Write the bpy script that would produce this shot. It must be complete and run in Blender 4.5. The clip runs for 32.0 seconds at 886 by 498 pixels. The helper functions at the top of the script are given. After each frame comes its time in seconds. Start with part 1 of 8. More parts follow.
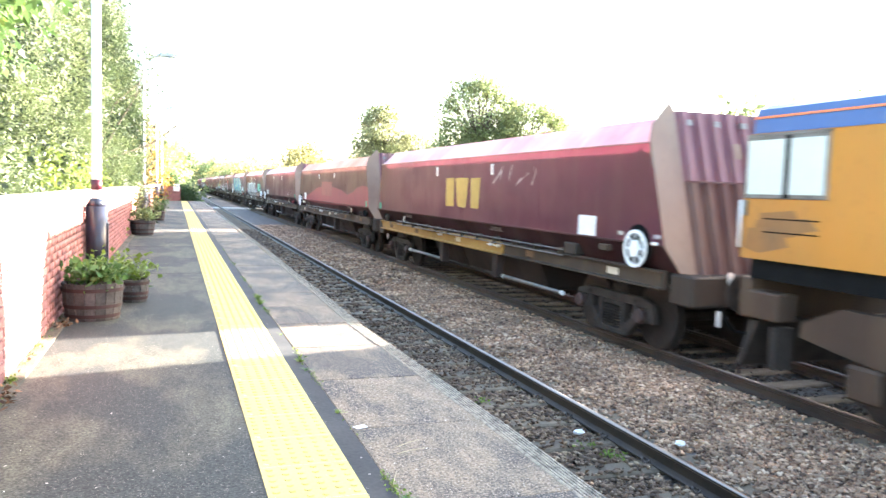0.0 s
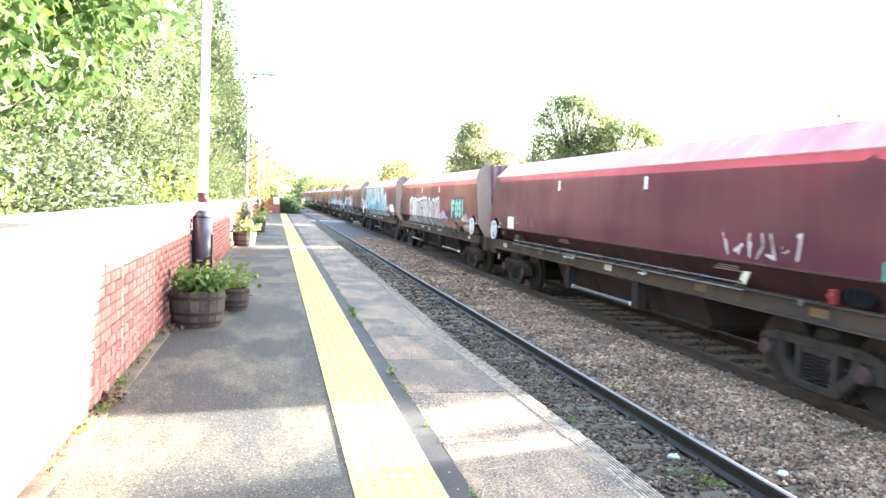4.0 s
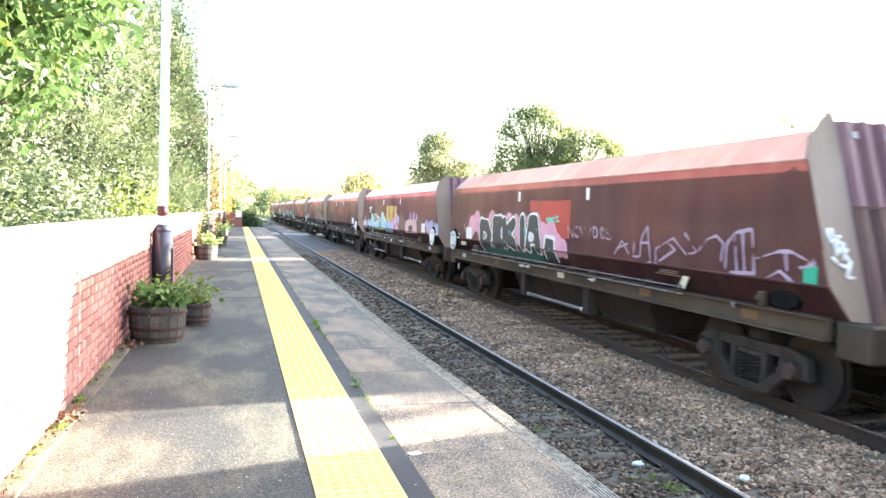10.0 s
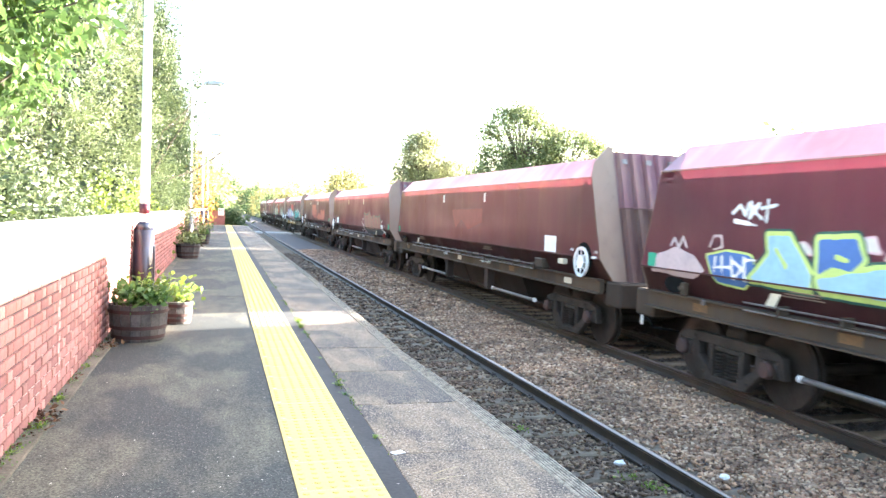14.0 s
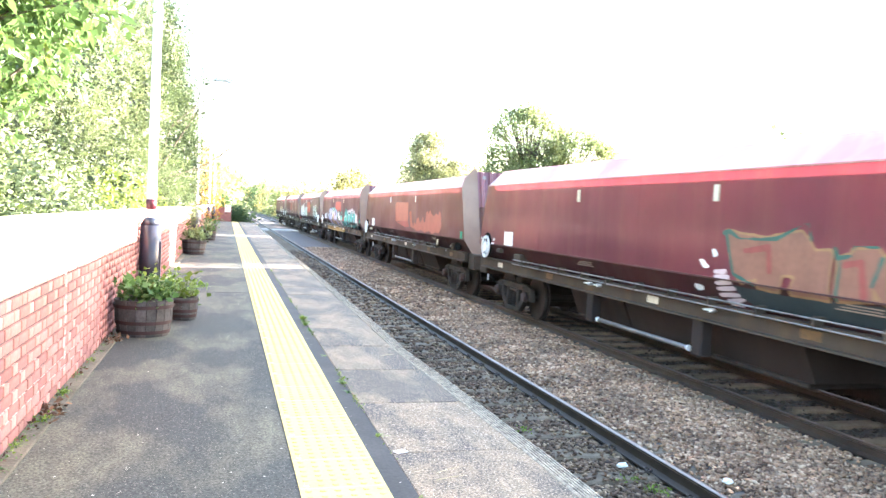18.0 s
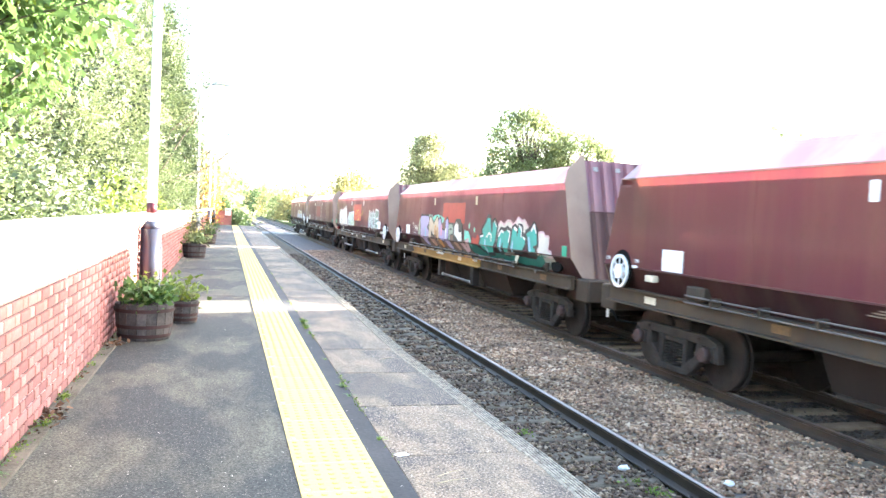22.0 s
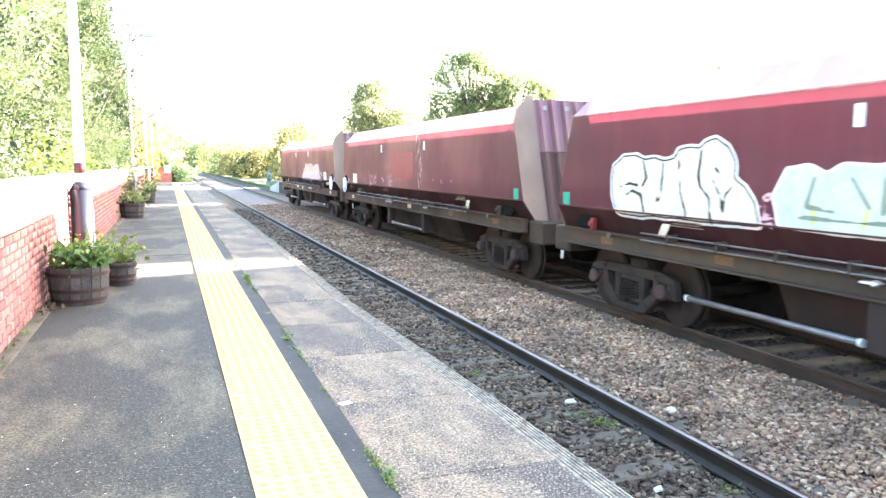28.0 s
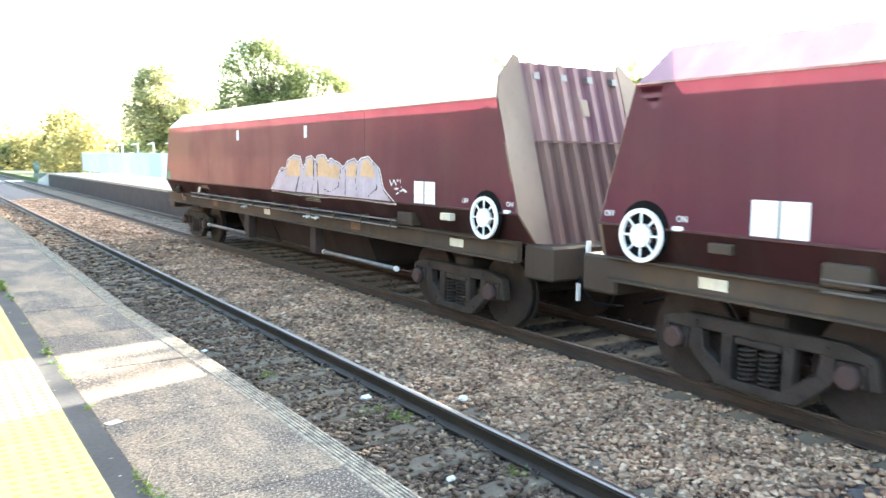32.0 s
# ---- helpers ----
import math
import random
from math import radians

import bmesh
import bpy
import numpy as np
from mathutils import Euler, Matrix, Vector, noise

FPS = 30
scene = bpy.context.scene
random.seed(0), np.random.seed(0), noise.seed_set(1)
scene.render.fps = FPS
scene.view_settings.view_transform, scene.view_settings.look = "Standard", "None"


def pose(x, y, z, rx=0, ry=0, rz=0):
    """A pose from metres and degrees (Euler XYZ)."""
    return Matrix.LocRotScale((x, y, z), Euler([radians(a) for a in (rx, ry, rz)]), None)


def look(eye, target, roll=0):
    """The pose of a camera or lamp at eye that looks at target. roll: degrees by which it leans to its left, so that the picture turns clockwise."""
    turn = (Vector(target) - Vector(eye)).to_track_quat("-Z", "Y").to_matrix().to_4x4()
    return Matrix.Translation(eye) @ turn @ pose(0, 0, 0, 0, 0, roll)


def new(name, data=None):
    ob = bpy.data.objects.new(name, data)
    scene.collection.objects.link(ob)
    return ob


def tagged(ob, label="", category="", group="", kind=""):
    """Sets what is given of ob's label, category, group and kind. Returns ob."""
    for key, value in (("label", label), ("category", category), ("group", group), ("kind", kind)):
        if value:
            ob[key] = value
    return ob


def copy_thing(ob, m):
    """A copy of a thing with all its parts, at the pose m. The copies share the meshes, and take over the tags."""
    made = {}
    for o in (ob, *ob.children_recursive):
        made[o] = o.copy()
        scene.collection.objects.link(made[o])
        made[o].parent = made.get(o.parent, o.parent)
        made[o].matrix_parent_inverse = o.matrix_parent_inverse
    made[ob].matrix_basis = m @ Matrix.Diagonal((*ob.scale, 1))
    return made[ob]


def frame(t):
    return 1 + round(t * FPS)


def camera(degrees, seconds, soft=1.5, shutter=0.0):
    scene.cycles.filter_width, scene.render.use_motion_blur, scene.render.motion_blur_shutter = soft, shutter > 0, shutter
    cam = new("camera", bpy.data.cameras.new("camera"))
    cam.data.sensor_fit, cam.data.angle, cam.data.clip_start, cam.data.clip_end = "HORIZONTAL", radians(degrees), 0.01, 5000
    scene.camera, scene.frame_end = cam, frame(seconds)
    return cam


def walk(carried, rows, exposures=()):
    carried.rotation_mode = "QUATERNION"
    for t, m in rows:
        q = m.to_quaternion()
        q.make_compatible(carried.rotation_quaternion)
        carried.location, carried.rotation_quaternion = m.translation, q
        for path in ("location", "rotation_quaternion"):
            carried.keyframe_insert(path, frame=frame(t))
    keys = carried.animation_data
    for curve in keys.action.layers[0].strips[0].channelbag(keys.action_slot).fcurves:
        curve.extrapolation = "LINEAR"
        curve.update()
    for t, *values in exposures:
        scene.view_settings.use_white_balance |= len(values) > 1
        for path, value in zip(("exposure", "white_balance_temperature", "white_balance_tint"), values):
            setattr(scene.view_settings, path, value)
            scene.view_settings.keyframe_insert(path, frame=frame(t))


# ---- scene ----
cam = camera(60.24, 32.0, soft=1.5, shutter=0.3)
# seconds, place, tilt, lean, turn
PATH = [
    (0.0, 0.001, 0.002, 1.400, 85.62, -1.79, -19.25),
    (0.5, -0.002, 0.003, 1.401, 85.92, -1.85, -15.82),
    (1.0, -0.001, 0.004, 1.403, 85.68, -1.95, -13.10),
    (1.5, -0.003, 0.004, 1.403, 85.99, -1.93, -11.40),
    (2.0, -0.004, 0.003, 1.403, 86.59, -2.09, -10.59),
    (2.5, -0.003, 0.003, 1.401, 86.53, -2.16, -10.92),
    (3.0, -0.002, 0.002, 1.402, 86.62, -2.14, -11.61),
    (3.5, -0.002, 0.003, 1.403, 86.54, -2.18, -12.09),
    (5.5, -0.001, 0.001, 1.401, 86.32, -2.37, -12.99),
    (6.0, -0.001, 0.001, 1.398, 86.19, -2.37, -13.31),
    (6.5, -0.001, 0.000, 1.399, 86.14, -2.35, -13.28),
    (7.0, -0.001, -0.001, 1.399, 86.03, -2.26, -13.07),
    (7.5, -0.000, -0.002, 1.399, 86.03, -2.19, -12.84),
    (8.0, -0.000, -0.000, 1.400, 86.16, -2.05, -13.03),
    (8.5, -0.001, 0.001, 1.399, 86.27, -2.00, -13.35),
    (9.0, -0.002, 0.001, 1.401, 86.37, -1.97, -13.67),
    (9.5, -0.000, 0.000, 1.402, 86.84, -1.91, -14.27),
    (10.0, 0.002, -0.002, 1.402, 87.43, -1.78, -15.04),
    (10.5, 0.002, -0.002, 1.400, 87.54, -1.77, -15.56),
    (11.0, -0.000, -0.001, 1.400, 87.38, -1.91, -15.95),
    (11.5, 0.001, 0.000, 1.401, 87.29, -1.90, -15.74),
    (12.0, 0.000, -0.001, 1.401, 87.43, -1.94, -15.70),
    (12.5, 0.001, -0.001, 1.399, 87.53, -2.11, -15.81),
    (13.0, 0.002, -0.001, 1.399, 87.53, -2.16, -16.05),
    (13.5, 0.001, -0.001, 1.399, 87.50, -2.16, -16.24),
    (14.0, 0.000, -0.001, 1.399, 87.45, -2.15, -16.25),
    (14.5, -0.000, -0.001, 1.400, 87.44, -2.16, -16.02),
    (16.5, -0.001, -0.001, 1.399, 87.51, -2.73, -15.80),
    (17.0, -0.001, -0.001, 1.401, 87.48, -2.81, -15.74),
    (17.5, 0.002, 0.001, 1.399, 87.40, -2.93, -15.77),
    (18.0, 0.002, 0.000, 1.399, 87.40, -2.94, -15.79),
    (18.5, 0.003, -0.001, 1.399, 87.37, -2.90, -15.81),
    (19.0, 0.004, -0.001, 1.400, 87.46, -2.78, -15.96),
    (19.5, 0.002, -0.002, 1.400, 87.61, -2.76, -15.94),
    (20.0, 0.002, -0.002, 1.400, 87.82, -2.71, -15.87),
    (20.5, 0.000, -0.002, 1.400, 87.88, -2.69, -15.87),
    (21.0, 0.001, -0.001, 1.399, 87.85, -2.66, -15.97),
    (21.5, 0.001, 0.001, 1.401, 87.72, -2.66, -15.96),
    (22.0, -0.000, 0.001, 1.400, 87.60, -2.74, -15.78),
    (22.5, -0.001, 0.000, 1.399, 87.44, -2.78, -15.27),
    (23.0, -0.000, -0.002, 1.398, 87.44, -2.88, -14.90),
    (23.5, -0.000, -0.001, 1.398, 87.52, -2.94, -14.82),
    (24.0, -0.002, -0.001, 1.398, 87.57, -2.95, -14.78),
    (24.5, -0.002, -0.002, 1.397, 87.62, -2.92, -14.66),
    (26.5, 0.006, -0.001, 1.397, 86.91, -2.07, -15.71),
    (27.0, 0.042, 0.006, 1.390, 85.58, -1.29, -17.39),
    (27.5, 0.063, 0.009, 1.388, 84.57, -0.75, -19.13),
    (28.0, 0.097, 0.012, 1.391, 83.71, -0.19, -19.73),
    (28.5, 0.138, 0.011, 1.398, 83.05, 0.29, -19.44),
    (29.0, 0.182, 0.018, 1.399, 82.51, 0.20, -19.74),
    (29.5, 0.212, -0.002, 1.400, 82.37, 0.09, -20.94),
    (30.0, 0.215, -0.022, 1.405, 82.17, 0.06, -22.17),
    (30.5, 0.229, -0.008, 1.408, 82.35, -0.20, -24.87),
    (31.0, 0.238, 0.033, 1.406, 82.94, -0.57, -27.83),
    (31.5, 0.244, 0.049, 1.407, 83.12, -0.63, -29.52),
    (32.0, 0.226, 0.102, 1.405, 83.24, -0.57, -34.77),
]
walk(cam, [(r[0], pose(*r[1:])) for r in PATH], exposures=[(0.0, 4.5, 6180, 12), (1.0, 4.68, 6180, 12), (3.0, 4.58, 6180, 12), (6.5, 4.70, 6180, 12), (9.0, 4.35, 6180, 12), (13.0, 4.44, 6180, 12), (17.0, 4.77, 6180, 12), (19.0, 4.87, 6180, 12), (22.0, 4.8, 6180, 12), (24.0, 4.68, 6180, 12), (27.0, 4.85, 6180, 12), (29.0, 4.88, 6180, 12), (30.0, 5.12, 6180, 12), (31.0, 4.9, 6400, 9), (32.0, 4.62, 6400, 7)])

# ---- light: low sun beyond the train, clear pale sky ----
SUN_EL, SUN_AZ = radians(12.0), radians(10.6)
world = bpy.data.worlds.new("sky")
scene.world = world
world.use_nodes = True
wn = world.node_tree.nodes
sky = wn.new("ShaderNodeTexSky")
sky.sky_type, sky.sun_disc = "NISHITA", False
sky.sun_elevation, sky.sun_rotation = SUN_EL, radians(90) - SUN_AZ
sky.air_density, sky.dust_density, sky.ozone_density = 1.0, 2.5, 1.0
world.node_tree.links.new(sky.outputs[0], wn["Background"].inputs[0])
wn["Background"].inputs[1].default_value = 0.085
sun_data = bpy.data.lights.new("sun", "SUN")
sun_data.energy, sun_data.angle, sun_data.color = 4.3, radians(0.6), (1.0, 0.91, 0.78)
sun = new("sun", sun_data)
sun.matrix_world = look((0, 0, 0), (-math.cos(SUN_AZ) * math.cos(SUN_EL), -math.sin(SUN_AZ) * math.cos(SUN_EL), -math.sin(SUN_EL)))


# ---- materials ----
def mat(name, color, second=None, rough=0.7, metal=0.0, scale=3.0, fine=40.0, mix=0.5, bump=0.15, rand=0.0, island=0.0, spec=0.4, transl=0.0):
    """A surface with a broad blotch and a fine grain between two colours, and fine relief."""
    m = bpy.data.materials.new(name)
    m.use_nodes = True
    t = m.node_tree
    b = t.nodes["Principled BSDF"]
    second = second or tuple(c * 0.6 for c in color)
    tc = t.nodes.new("ShaderNodeTexCoord")
    n1, n2 = t.nodes.new("ShaderNodeTexNoise"), t.nodes.new("ShaderNodeTexNoise")
    n1.inputs["Scale"].default_value, n2.inputs["Scale"].default_value = scale, fine
    n1.inputs["Detail"].default_value, n2.inputs["Detail"].default_value = 5, 3
    for n in (n1, n2):
        t.links.new(tc.outputs["Object"], n.inputs["Vector"])
    ad = t.nodes.new("ShaderNodeMath")
    ad.operation = "MULTIPLY_ADD"
    t.links.new(n2.outputs[0], ad.inputs[0])
    ad.inputs[1].default_value = 0.6
    t.links.new(n1.outputs[0], ad.inputs[2])
    rp = t.nodes.new("ShaderNodeMapRange")
    t.links.new(ad.outputs[0], rp.inputs[0])
    rp.inputs[1].default_value, rp.inputs[2].default_value = 0.8 - 0.35 * mix - 0.1, 0.8 + 0.35 * mix
    mx = t.nodes.new("ShaderNodeMix")
    mx.data_type = "RGBA"
    t.links.new(rp.outputs[0], mx.inputs[0])
    mx.inputs[6].default_value, mx.inputs[7].default_value = (*second, 1), (*color, 1)
    out = mx.outputs[2]
    if rand or island:
        hs = t.nodes.new("ShaderNodeHueSaturation")
        src = t.nodes.new("ShaderNodeObjectInfo").outputs["Random"] if rand else t.nodes.new("ShaderNodeNewGeometry").outputs["Random Per Island"]
        mr = t.nodes.new("ShaderNodeMapRange")
        t.links.new(src, mr.inputs[0])
        k = rand or island
        mr.inputs[3].default_value, mr.inputs[4].default_value = 1 - k, 1 + k
        t.links.new(mr.outputs[0], hs.inputs["Value"])
        t.links.new(out, hs.inputs["Color"])
        out = hs.outputs[0]
    t.links.new(out, b.inputs["Base Color"])
    b.inputs["Roughness"].default_value, b.inputs["Metallic"].default_value = rough, metal
    b.inputs["Specular IOR Level"].default_value = spec
    if bump:
        bp = t.nodes.new("ShaderNodeBump")
        bp.inputs["Strength"].default_value, bp.inputs["Distance"].default_value = bump, 0.02
        t.links.new(ad.outputs[0], bp.inputs["Height"])
        t.links.new(bp.outputs[0], b.inputs["Normal"])
    if transl:
        tr = t.nodes.new("ShaderNodeBsdfTranslucent")
        t.links.new(out, tr.inputs[0])
        ms = t.nodes.new("ShaderNodeMixShader")
        ms.inputs[0].default_value = transl
        t.links.new(b.outputs[0], ms.inputs[1])
        t.links.new(tr.outputs[0], ms.inputs[2])
        t.links.new(ms.outputs[0], t.nodes["Material Output"].inputs[0])
    return m


def worn(name, pale, dark, flecks, broad=0.5, medium=3.0, grain=110.0, rand=0.0, gloss=0.8, fleck_at=0.68):
    """Weathered paving: broad stains, cloudy wear, a coarse grain, and scattered pale flecks."""
    m = bpy.data.materials.new(name)
    m.use_nodes = True
    t = m.node_tree
    b = t.nodes["Principled BSDF"]
    tc = t.nodes.new("ShaderNodeTexCoord")
    src = tc.outputs["Object"]
    if rand:
        oi, va = t.nodes.new("ShaderNodeObjectInfo"), t.nodes.new("ShaderNodeVectorMath")
        va.operation = "MULTIPLY_ADD"
        t.links.new(oi.outputs["Random"], va.inputs[0])
        va.inputs[1].default_value = (17, 31, 5)
        t.links.new(src, va.inputs[2])
        src = va.outputs[0]

    def field(scale, detail, lo, hi, stretch=(1, 1, 1)):
        mp, n, r = t.nodes.new("ShaderNodeMapping"), t.nodes.new("ShaderNodeTexNoise"), t.nodes.new("ShaderNodeMapRange")
        mp.inputs["Scale"].default_value = stretch
        t.links.new(src, mp.inputs[0])
        t.links.new(mp.outputs[0], n.inputs["Vector"])
        n.inputs["Scale"].default_value, n.inputs["Detail"].default_value = scale, detail
        t.links.new(n.outputs[0], r.inputs[0])
        r.inputs[1].default_value, r.inputs[2].default_value = lo, hi
        return r.outputs[0]

    def join(fac, a, c):
        mx = t.nodes.new("ShaderNodeMix")
        mx.data_type = "RGBA"
        t.links.new(fac, mx.inputs[0])
        for v, i in ((a, 6), (c, 7)):
            if isinstance(v, tuple):
                mx.inputs[i].default_value = (*v, 1)
            else:
                t.links.new(v, mx.inputs[i])
        return mx.outputs[2]
    stain, cloudy = field(broad, 7, 0.46, 0.55, (1.5, 0.7, 1)), field(medium, 8, 0.40, 0.60, (1.8, 0.7, 1))
    coarse, fleck = field(grain, 2, 0.36, 0.64), field(grain * 1.3, 1, fleck_at, fleck_at + 0.08)
    c = join(cloudy, tuple(0.55 * p + 0.45 * q for p, q in zip(pale, dark)), pale)
    c = join(stain, tuple(q * 1.15 for q in dark), c)
    mul = t.nodes.new("ShaderNodeMix")
    mul.data_type, mul.blend_type = "RGBA", "MULTIPLY"
    mul.inputs[0].default_value = 0.9
    t.links.new(c, mul.inputs[6])
    t.links.new(join(coarse, (0.38, 0.38, 0.38), (1.5, 1.5, 1.5)), mul.inputs[7])
    t.links.new(join(fleck, mul.outputs[2], flecks), b.inputs["Base Color"])
    b.inputs["Roughness"].default_value, b.inputs["Specular IOR Level"].default_value = gloss, 0.35
    bp = t.nodes.new("ShaderNodeBump")
    bp.inputs["Strength"].default_value, bp.inputs["Distance"].default_value = 0.3, 0.003
    t.links.new(coarse, bp.inputs["Height"])
    t.links.new(bp.outputs[0], b.inputs["Normal"])
    return m


ASPHALT = worn("asphalt", (0.103, 0.096, 0.066), (0.031, 0.033, 0.029), (0.20, 0.185, 0.145), 0.85, 4.2, 75, fleck_at=0.65)
SLAB = worn("concrete_slab", (0.215, 0.160, 0.103), (0.063, 0.053, 0.042), (0.36, 0.285, 0.21), 1.1, 4.0, 70, rand=1.0, fleck_at=0.57)
COPING = mat("edge_concrete", (0.37, 0.325, 0.245), (0.105, 0.090, 0.072), 0.85, scale=16, fine=85, mix=0.42, bump=0.6)
TACTILE = mat("yellow_tactile", (0.81, 0.745, 0.46), (0.68, 0.61, 0.37), 0.75, scale=1.5, fine=50, bump=0.1, rand=0.06)
DOME = mat("yellow_tactile_dome", (0.65, 0.52, 0.15), (0.50, 0.39, 0.11), 0.7, scale=3, fine=60, bump=0.1)
# also colours the strip of painted shade under the train
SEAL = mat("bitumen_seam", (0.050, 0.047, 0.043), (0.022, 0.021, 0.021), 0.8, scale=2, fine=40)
BRICK = mat("red_brick", (0.325, 0.140, 0.120), (0.205, 0.088, 0.078), 0.85, scale=7, fine=60, bump=0.10, rand=0.32)
BRICK_PALE = mat("pale_red_header", (0.40, 0.20, 0.165), (0.27, 0.125, 0.105), 0.85, scale=7, fine=60, bump=0.10, rand=0.35)
BRICK_FAR = mat("red_brick_joined", (0.345, 0.135, 0.11), (0.215, 0.085, 0.073), 0.85, scale=5, fine=60, bump=0.06, island=0.28)
MORTAR = mat("mortar", (0.090, 0.072, 0.068), (0.045, 0.038, 0.037), 0.9, scale=4, fine=80)
STONE_COPING = mat("coping_stone", (0.50, 0.42, 0.36), (0.34, 0.28, 0.24), 0.85, scale=2, fine=50, rand=0.1)
BALLAST = mat("ballast_bed", (0.16, 0.13, 0.115), (0.07, 0.06, 0.055), 0.9, scale=10, fine=60, bump=0.8)
def stone_mat(name, tones):
    """Broken stones, each of one of several tones, with a dusty grain."""
    m = bpy.data.materials.new(name)
    m.use_nodes = True
    t = m.node_tree
    b = t.nodes["Principled BSDF"]
    rp, ge, n, mx = (t.nodes.new("ShaderNode" + k) for k in ("ValToRGB", "NewGeometry", "TexNoise", "Mix"))
    while len(rp.color_ramp.elements) < len(tones):
        rp.color_ramp.elements.new(0.5)
    for i, (e, c) in enumerate(zip(rp.color_ramp.elements, tones)):
        e.position, e.color = i / (len(tones) - 1), (*c, 1)
    t.links.new(ge.outputs["Random Per Island"], rp.inputs[0])
    n.inputs["Scale"].default_value, n.inputs["Detail"].default_value = 1.1, 6
    t.links.new(t.nodes.new("ShaderNodeTexCoord").outputs["Object"], n.inputs["Vector"])
    mx.data_type, mx.blend_type = "RGBA", "MULTIPLY"
    mx.inputs[0].default_value = 0.7
    t.links.new(rp.outputs[0], mx.inputs[6])
    mr = t.nodes.new("ShaderNodeMapRange")
    t.links.new(n.outputs[0], mr.inputs[0])
    mr.inputs[1].default_value, mr.inputs[2].default_value, mr.inputs[3].default_value, mr.inputs[4].default_value = 0.35, 0.65, 0.55, 1.35
    t.links.new(mr.outputs[0], mx.inputs[7])
    t.links.new(mx.outputs[2], b.inputs["Base Color"])
    b.inputs["Roughness"].default_value = 0.88
    return m


# ballast under the train, with the shade there put into its colour
STONES_UNDER_SHADE = mat("ballast_stone_under_shade", (0.075, 0.058, 0.046), (0.035, 0.028, 0.024), 0.8, scale=8, fine=60, island=0.5)
SLEEPER = mat("concrete_sleeper", (0.205, 0.158, 0.108), (0.085, 0.064, 0.046), 0.9, scale=3, fine=50, rand=0.15)
RAIL = mat("rail_rust", (0.050, 0.034, 0.024), (0.026, 0.019, 0.015), 0.5, scale=3, fine=60)
RAIL_TOP = mat("rail_head", (0.40, 0.345, 0.29), (0.28, 0.24, 0.20), 0.3, 0.95, scale=2, fine=60, bump=0.03)
RAIL_DULL = mat("dull_rail_head", (0.20, 0.17, 0.15), (0.11, 0.09, 0.08), 0.5, 0.7, scale=2, fine=60, bump=0.03)
GRASS_GROUND = mat("grass_ground", (0.10, 0.13, 0.035), (0.06, 0.075, 0.025), 0.95, scale=0.5, fine=20, bump=0.5)
BOGIE = mat("bogie_grime", (0.046, 0.037, 0.031), (0.022, 0.018, 0.0155), 0.75, scale=4, fine=40, spec=0.15)
WHITE = mat("white_paint", (0.80, 0.80, 0.78), (0.66, 0.65, 0.62), 0.5, scale=3, fine=30, bump=0.02)
LEAF = mat("leaf_green", (0.108, 0.180, 0.054), (0.046, 0.082, 0.026), 0.35, scale=0.7, fine=6, bump=0, island=0.4, spec=0.3, transl=0.35)


KERB = mat("mossy_kerb", (0.15, 0.122, 0.085), (0.045, 0.045, 0.024), 0.9, scale=2.5, fine=50, bump=0.5)
FAR_PF = mat("far_concrete", (0.42, 0.40, 0.37), (0.30, 0.28, 0.26), 0.85, scale=1, fine=30)
PALE_BLUE = mat("pale_blue_steel", (0.42, 0.52, 0.66), (0.34, 0.43, 0.55), 0.5, 0.2, scale=1, fine=20, rand=0.12)
PALE_GREEN = mat("pale_green_steel", (0.30, 0.48, 0.40), (0.25, 0.40, 0.33), 0.5, 0.2, scale=1, fine=20)
# near black: the deep shade on the far platform's face, as colour
FACE_SHADE = mat("shade_dark_platform_face", (0.045, 0.036, 0.030), (0.022, 0.019, 0.017), 0.9, scale=2, fine=30)
STEP_WOOD = mat("step_wood", (0.16, 0.18, 0.14), (0.10, 0.12, 0.09), 0.8, scale=3, fine=30)
STEP_RAIL = mat("step_rail", (0.10, 0.16, 0.14), (0.07, 0.11, 0.10), 0.6, scale=3, fine=30)
CREAM_WOOD = mat("crossing_boards", (0.45, 0.42, 0.38), (0.32, 0.30, 0.27), 0.85, scale=2, fine=30)
POST_DARK = mat("post_blue_black", (0.020, 0.026, 0.045), (0.030, 0.022, 0.022), 0.35, scale=3, fine=30, bump=0.05)
POST_RED = mat("post_dark_red", (0.085, 0.012, 0.020), (0.06, 0.010, 0.015), 0.4, scale=3, fine=30, bump=0.05)
PIPE_STEEL = mat("lamp_grey", (0.42, 0.45, 0.48), (0.34, 0.36, 0.38), 0.4, 0.3, scale=3, fine=30, bump=0.02)
LENS = mat("lamp_lens", (0.6, 0.62, 0.62), (0.5, 0.52, 0.52), 0.2, scale=3, fine=30, bump=0.0)
INK_BLUE = mat("ink_blue_grey", (0.025, 0.032, 0.055), (0.045, 0.060, 0.095), 0.5, scale=8, fine=40, bump=0.0)
INK_ROSE = mat("ink_rose", (0.15, 0.035, 0.050), (0.10, 0.025, 0.036), 0.5, scale=8, fine=40, bump=0.0)
INK_RED = mat("ink_maroon", (0.09, 0.018, 0.03), (0.07, 0.014, 0.024), 0.5, scale=8, fine=40, bump=0.0)
OLD_STONE = mat("weathered_stone", (0.030, 0.026, 0.019), (0.014, 0.012, 0.009), 0.95, scale=6, fine=50, bump=0.6)
OAK = mat("weathered_oak", (0.092, 0.082, 0.072), (0.036, 0.032, 0.030), 0.8, scale=6, fine=45, bump=0.4, rand=0.3)
